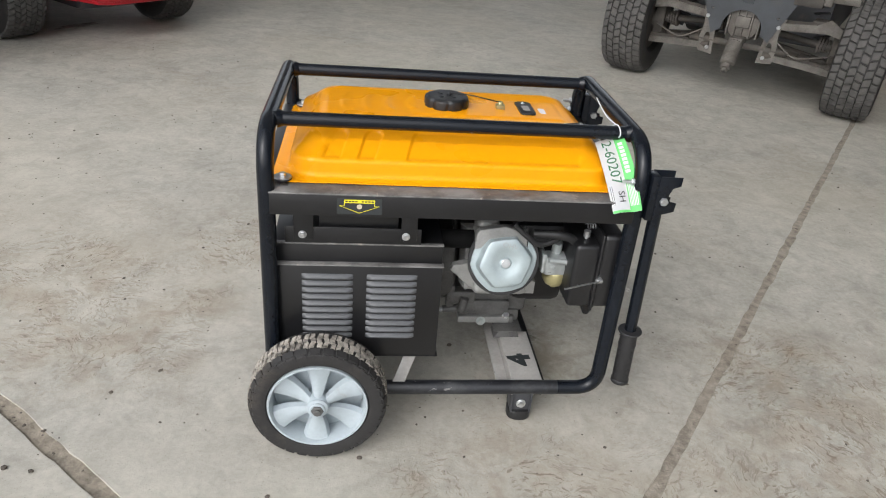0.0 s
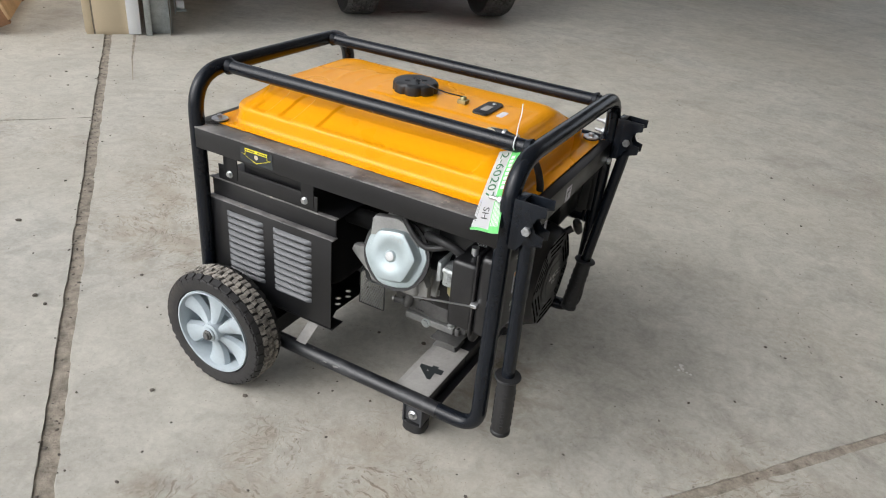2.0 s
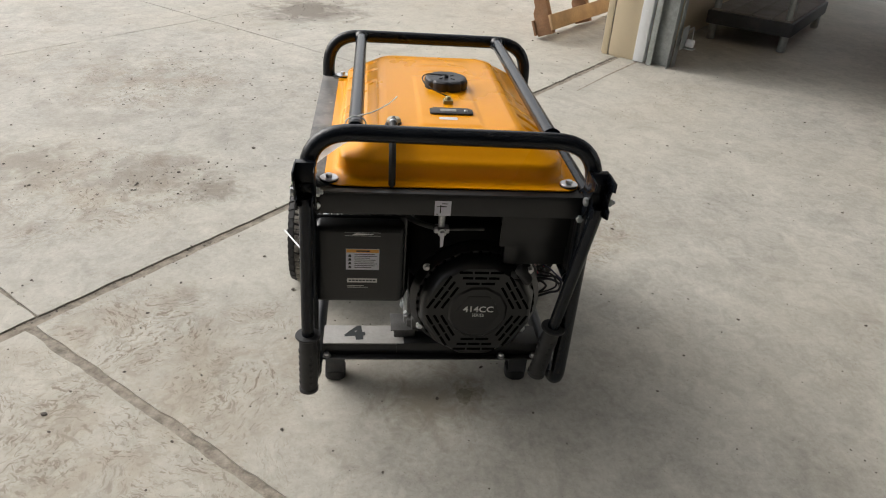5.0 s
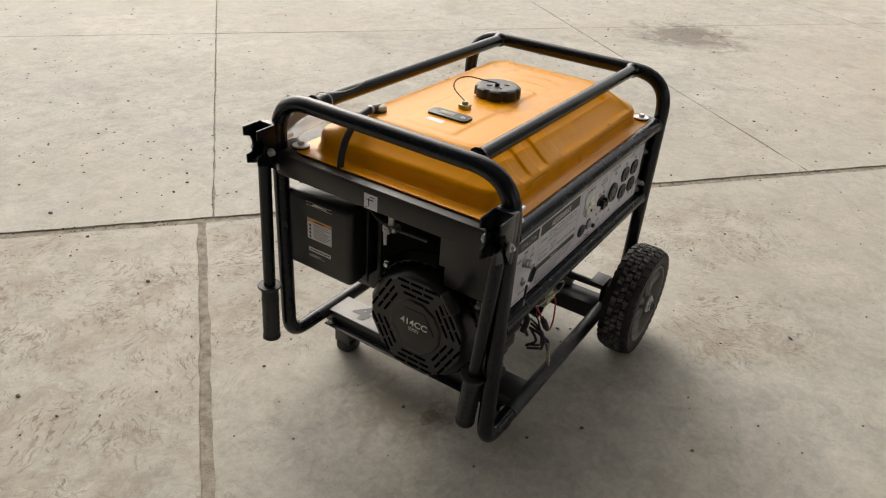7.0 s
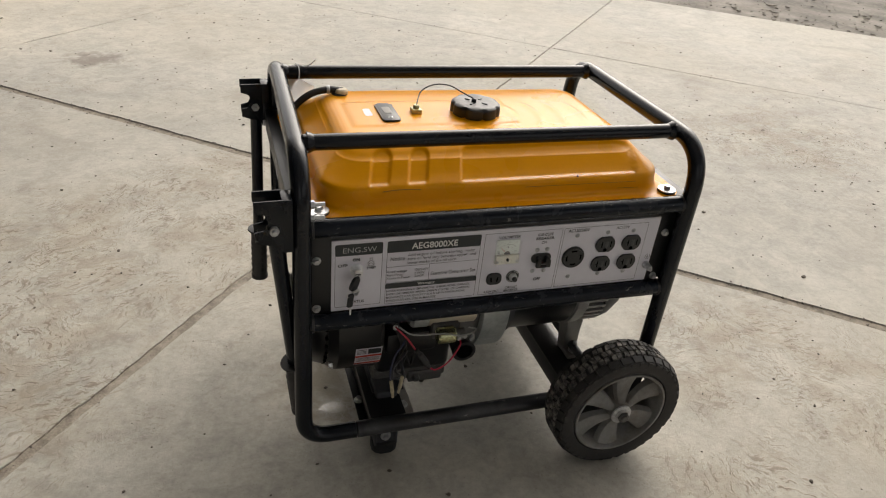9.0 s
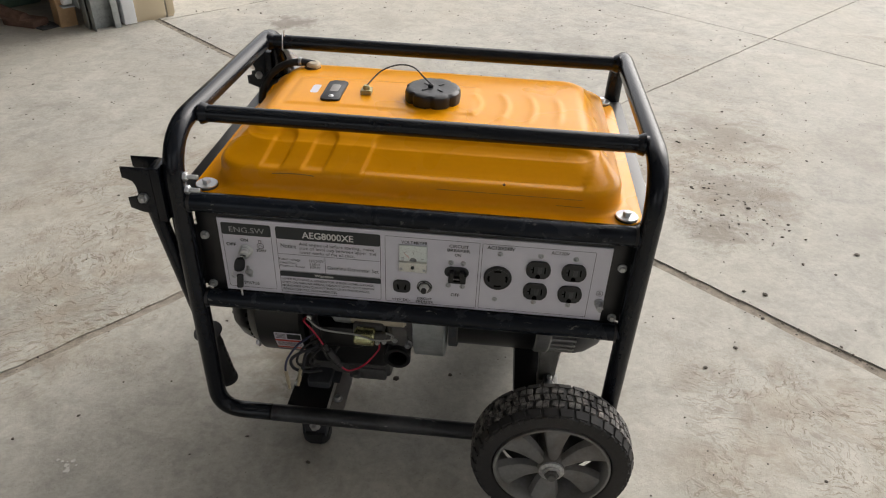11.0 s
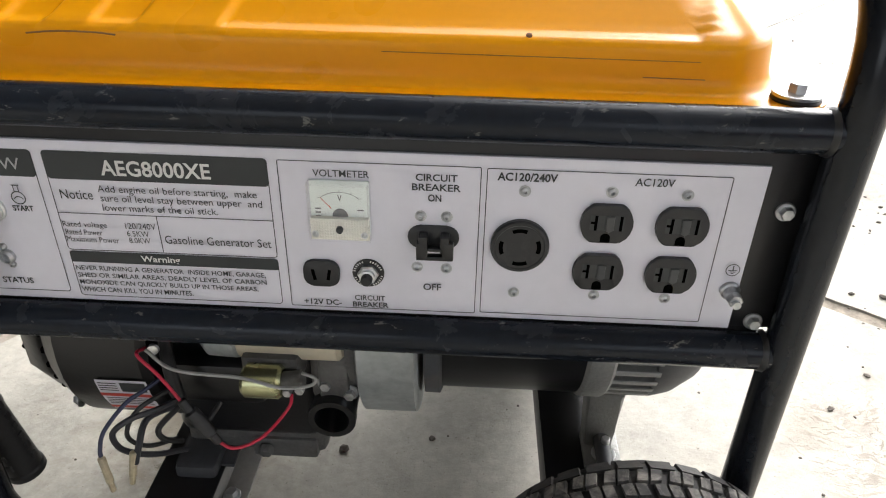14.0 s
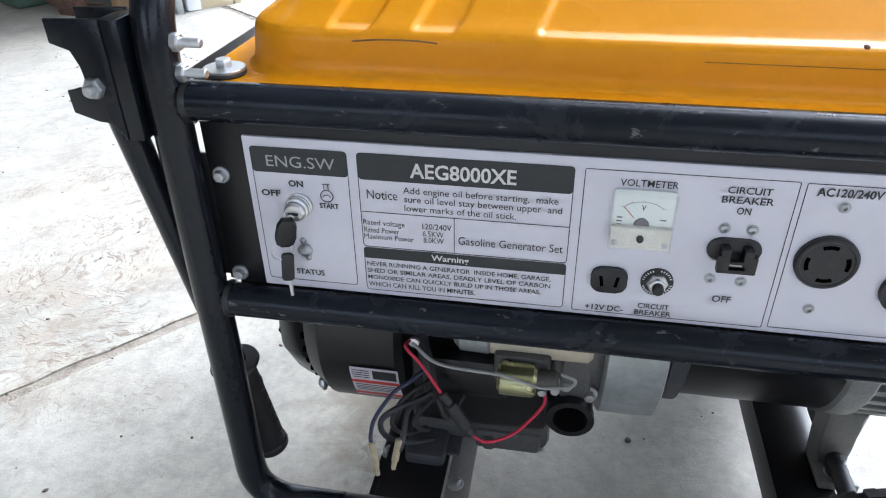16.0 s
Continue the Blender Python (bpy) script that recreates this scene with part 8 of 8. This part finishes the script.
        pts.append((0.0178 * math.cos(t), max(-0.0143, min(0.0143, 0.0178 * math.sin(t)))))
    for u, z in ((0.185, 0.4437), (0.236, 0.4434), (0.184, 0.4047), (0.235, 0.4044)):
        so = build("outlet", M_DARKPLASTIC, cp, lambda bm: prism(bm, pts, 0.0040, PM(u, z), 0.0009), "black grounded household outlet")
        build("slot_plate", M_SLOTGREY, so, lambda bm: rect_at(bm, PM(u, z, 0.0043), -0.0116, 0.0116, -0.0044, 0.0070), "grey inner contacts", 0)
        build("slot", M_SLOTSHADE, so, lambda bm: (rect_at(bm, PM(u, z, 0.0047), -0.0086, -0.0066, -0.0044, 0.0070), rect_at(bm, PM(u, z, 0.0047), -0.0112, -0.0066, 0.0006, 0.0024), rect_at(bm, PM(u, z, 0.0047), 0.0084, 0.0104, -0.0044, 0.0070), rect_at(bm, PM(u, z, 0.0046), -0.0034, 0.0034, -0.0136, -0.0106), lathe(bm, [(0.0034, 0.0043), (0.0033, 0.0046)], 16, PM(u, z - 0.0100))), "slots as flat shade-black faces", 0)
        build("slot_bridge", M_BRIDGE, so, lambda bm: prism(bm, [(-0.0010, -0.0040), (0.0022, -0.0060), (0.0048, -0.0040), (0.0048, 0.0066), (-0.0010, 0.0066)], 0.0010, PM(u, z, 0.0040), 0.0004), "grey plastic bridge between the slots")
    gs = build("earth_stud", M_SCREW, cp, lambda bm: (rod(bm, (-0.2795, 0.233, 0.3930), (-0.2795, 0.252, 0.3930), 0.0030, 14), hex_bolt(bm, PM(0.2795, 0.3930, 0.011), 0.0055, 0.005), lathe(bm, [(0.007, 0), (0.007, 0.003), (0.0056, 0.004), (0.0052, 0.011)], 18, PM(0.2795, 0.3930))), "knurled earth stud")


def rect_at(bm, m, x0, x1, y0, y1):
    bm.faces.new([bm.verts.new(m @ Vector(p)) for p in ((x0, y0, 0), (x1, y0, 0), (x1, y1, 0), (x0, y1, 0))])


control_panel()


# ---- warning sticker on the side rail ----
def rail_sticker():
    def SM(x, z, off):
        return Matrix.Translation((x, -0.2552 - off, z)) @ pose(0, 0, 0, 90, 0, 0)
    st = build("rail_sticker", M_PRINT, gen, lambda bm: prism(bm, round_rect(0.076, 0.0295, 0.001, 2), 0.0002, SM(-0.170, 0.5015, 0.0002)), "black sticker with a yellow arrow", 0)

    def arrow(bm):
        m = SM(-0.170, 0.5015, 0.0007)
        rect_at(bm, m, -0.026, 0.026, 0.0062, 0.0125)
        edge = [(-0.026, 0.0062), (-0.026, 0.0012), (-0.0350, 0.0012), (0.0, -0.0128), (0.0350, 0.0012), (0.026, 0.0012), (0.026, 0.0062)]
        inner = [(-0.0250, 0.0062), (-0.0250, 0.0002), (-0.0315, 0.0002), (0.0, -0.0115), (0.0315, 0.0002), (0.0250, 0.0002), (0.0250, 0.0062)]
        for i in range(len(edge) - 1):
            bm.faces.new([bm.verts.new(m @ Vector((*p, 0))) for p in (edge[i], edge[i + 1], inner[i + 1], inner[i])])
    build("arrow_print", M_STICKER, st, arrow, "yellow arrow outline", 0)
    build("arrow_dot", M_BEIGE, st, lambda bm: lathe(bm, [(0.0045, 0), (0.004, 0.0003)], 16, SM(-0.170, 0.5010, 0.0006)), "", 0)
    build("sticker_bars", M_PRINT, st, lambda bm: [rect_at(bm, SM(-0.170, 0.5015, 0.0010), -0.024 + 0.0055 * k, -0.0198 + 0.0055 * k, 0.0080, 0.0106) for k in range(9) if k not in (4,)], "", 0)


rail_sticker()


# ---- paper lot tag hanging over the rail on a string ----
def paper_tag():
    root = thing("paper_tag", gen.matrix_world.copy(), "white and green paper tag tied to the frame with string", "tag")
    tl, tr, br, bl = Vector((0.2555, -0.150, 0.596)), Vector((0.2990, -0.166, 0.618)), Vector((0.3200, -0.2710, 0.518)), Vector((0.2715, -0.2670, 0.507))

    def at(s, t, off=0.0):
        p = (tl * (1 - s) + tr * s) * (1 - t) + (bl * (1 - s) + br * s) * t
        n = Vector((-0.10, -0.68, 0.70)).normalized()
        return p + n * ((0.005 + 0.009 * s) * math.sin(math.pi * t) + 0.003 * math.sin(2 * math.pi * s) * t + off)

    def sheet(bm, s0, s1, t0, t1, off, n=10):
        g = [[bm.verts.new(at(s0 + (s1 - s0) * i / 4, t0 + (t1 - t0) * j / n, off)) for i in range(5)] for j in range(n + 1)]
        for j in range(n):
            for i in range(4):
                bm.faces.new((g[j][i], g[j][i + 1], g[j + 1][i + 1], g[j + 1][i]))

    def solid(bm):
        sheet(bm, 0, 1, 0, 1, 0)
        geo = bmesh.ops.solidify(bm, geom=bm.faces[:], thickness=0.0005)
    paper = build("paper", M_PAPER, root, solid, "white card", 60)
    build("green_half", M_GREEN, paper, lambda bm: (sheet(bm, 0.62, 1.0, 0.0, 1.0, 0.0008), sheet(bm, 0.0, 0.62, 0.97, 1.0, 0.0008, 2)), "printed green half", 60)
    build("green_bars", M_LIGHTPRINT, paper, lambda bm: [sheet(bm, 0.70, 0.86, 0.10 + 0.055 * k, 0.14 + 0.055 * k, 0.0013, 2) for k in range(8)] + [sheet(bm, 0.66 + 0.05 * k, 0.685 + 0.05 * k, 0.64, 0.93, 0.0013, 4) for k in range(6)], "white lines of small print", 60)
    build("small_print", M_GREYDARK, paper, lambda bm: [sheet(bm, 0.06 + 0.06 * k, 0.075 + 0.06 * k, 0.66, 0.90, 0.0010, 4) for k in range(2)], "", 60)

    def bend(ob):
        for v in ob.data.vertices:
            s, t = v.co.x, v.co.y
            v.co = at(s, t, 0.0012)
    num = lettering("2-60207", Matrix(((0, 1, 0, 0.18), (1, 0, 0, 0.04), (0, 0, 1, 0), (0, 0, 0, 1))), 0.60, 0.34, M_DKGREEN, paper, "tag_number", 0.0)
    bend(num)
    ink = lettering("SH", Matrix(((0, 1, 0, 0.30), (1, 0, 0, 0.74), (0, 0, 1, 0), (0, 0, 0, 1))), 0.13, 0.22, M_PRINT, paper, "handwriting", 0.0)
    bend(ink)
    build("string", M_WHITE, root, lambda bm: (sweep(bm, smooth_path([at(0.75, 0.03, 0.001), (0.289, -0.179, 0.620), (0.288, -0.177, 0.630), (0.286, -0.163, 0.6355), (0.284, -0.148, 0.628), (0.285, -0.148, 0.612), (0.287, -0.156, 0.608), at(0.75, 0.03, -0.001)], 6), 0.0011, 6), sweep(bm, smooth_path([(0.284, -0.160, 0.635), (0.275, -0.135, 0.640), (0.268, -0.110, 0.652), (0.262, -0.095, 0.664)], 6), 0.0010, 6)), "thin white string loop")


paper_tag()
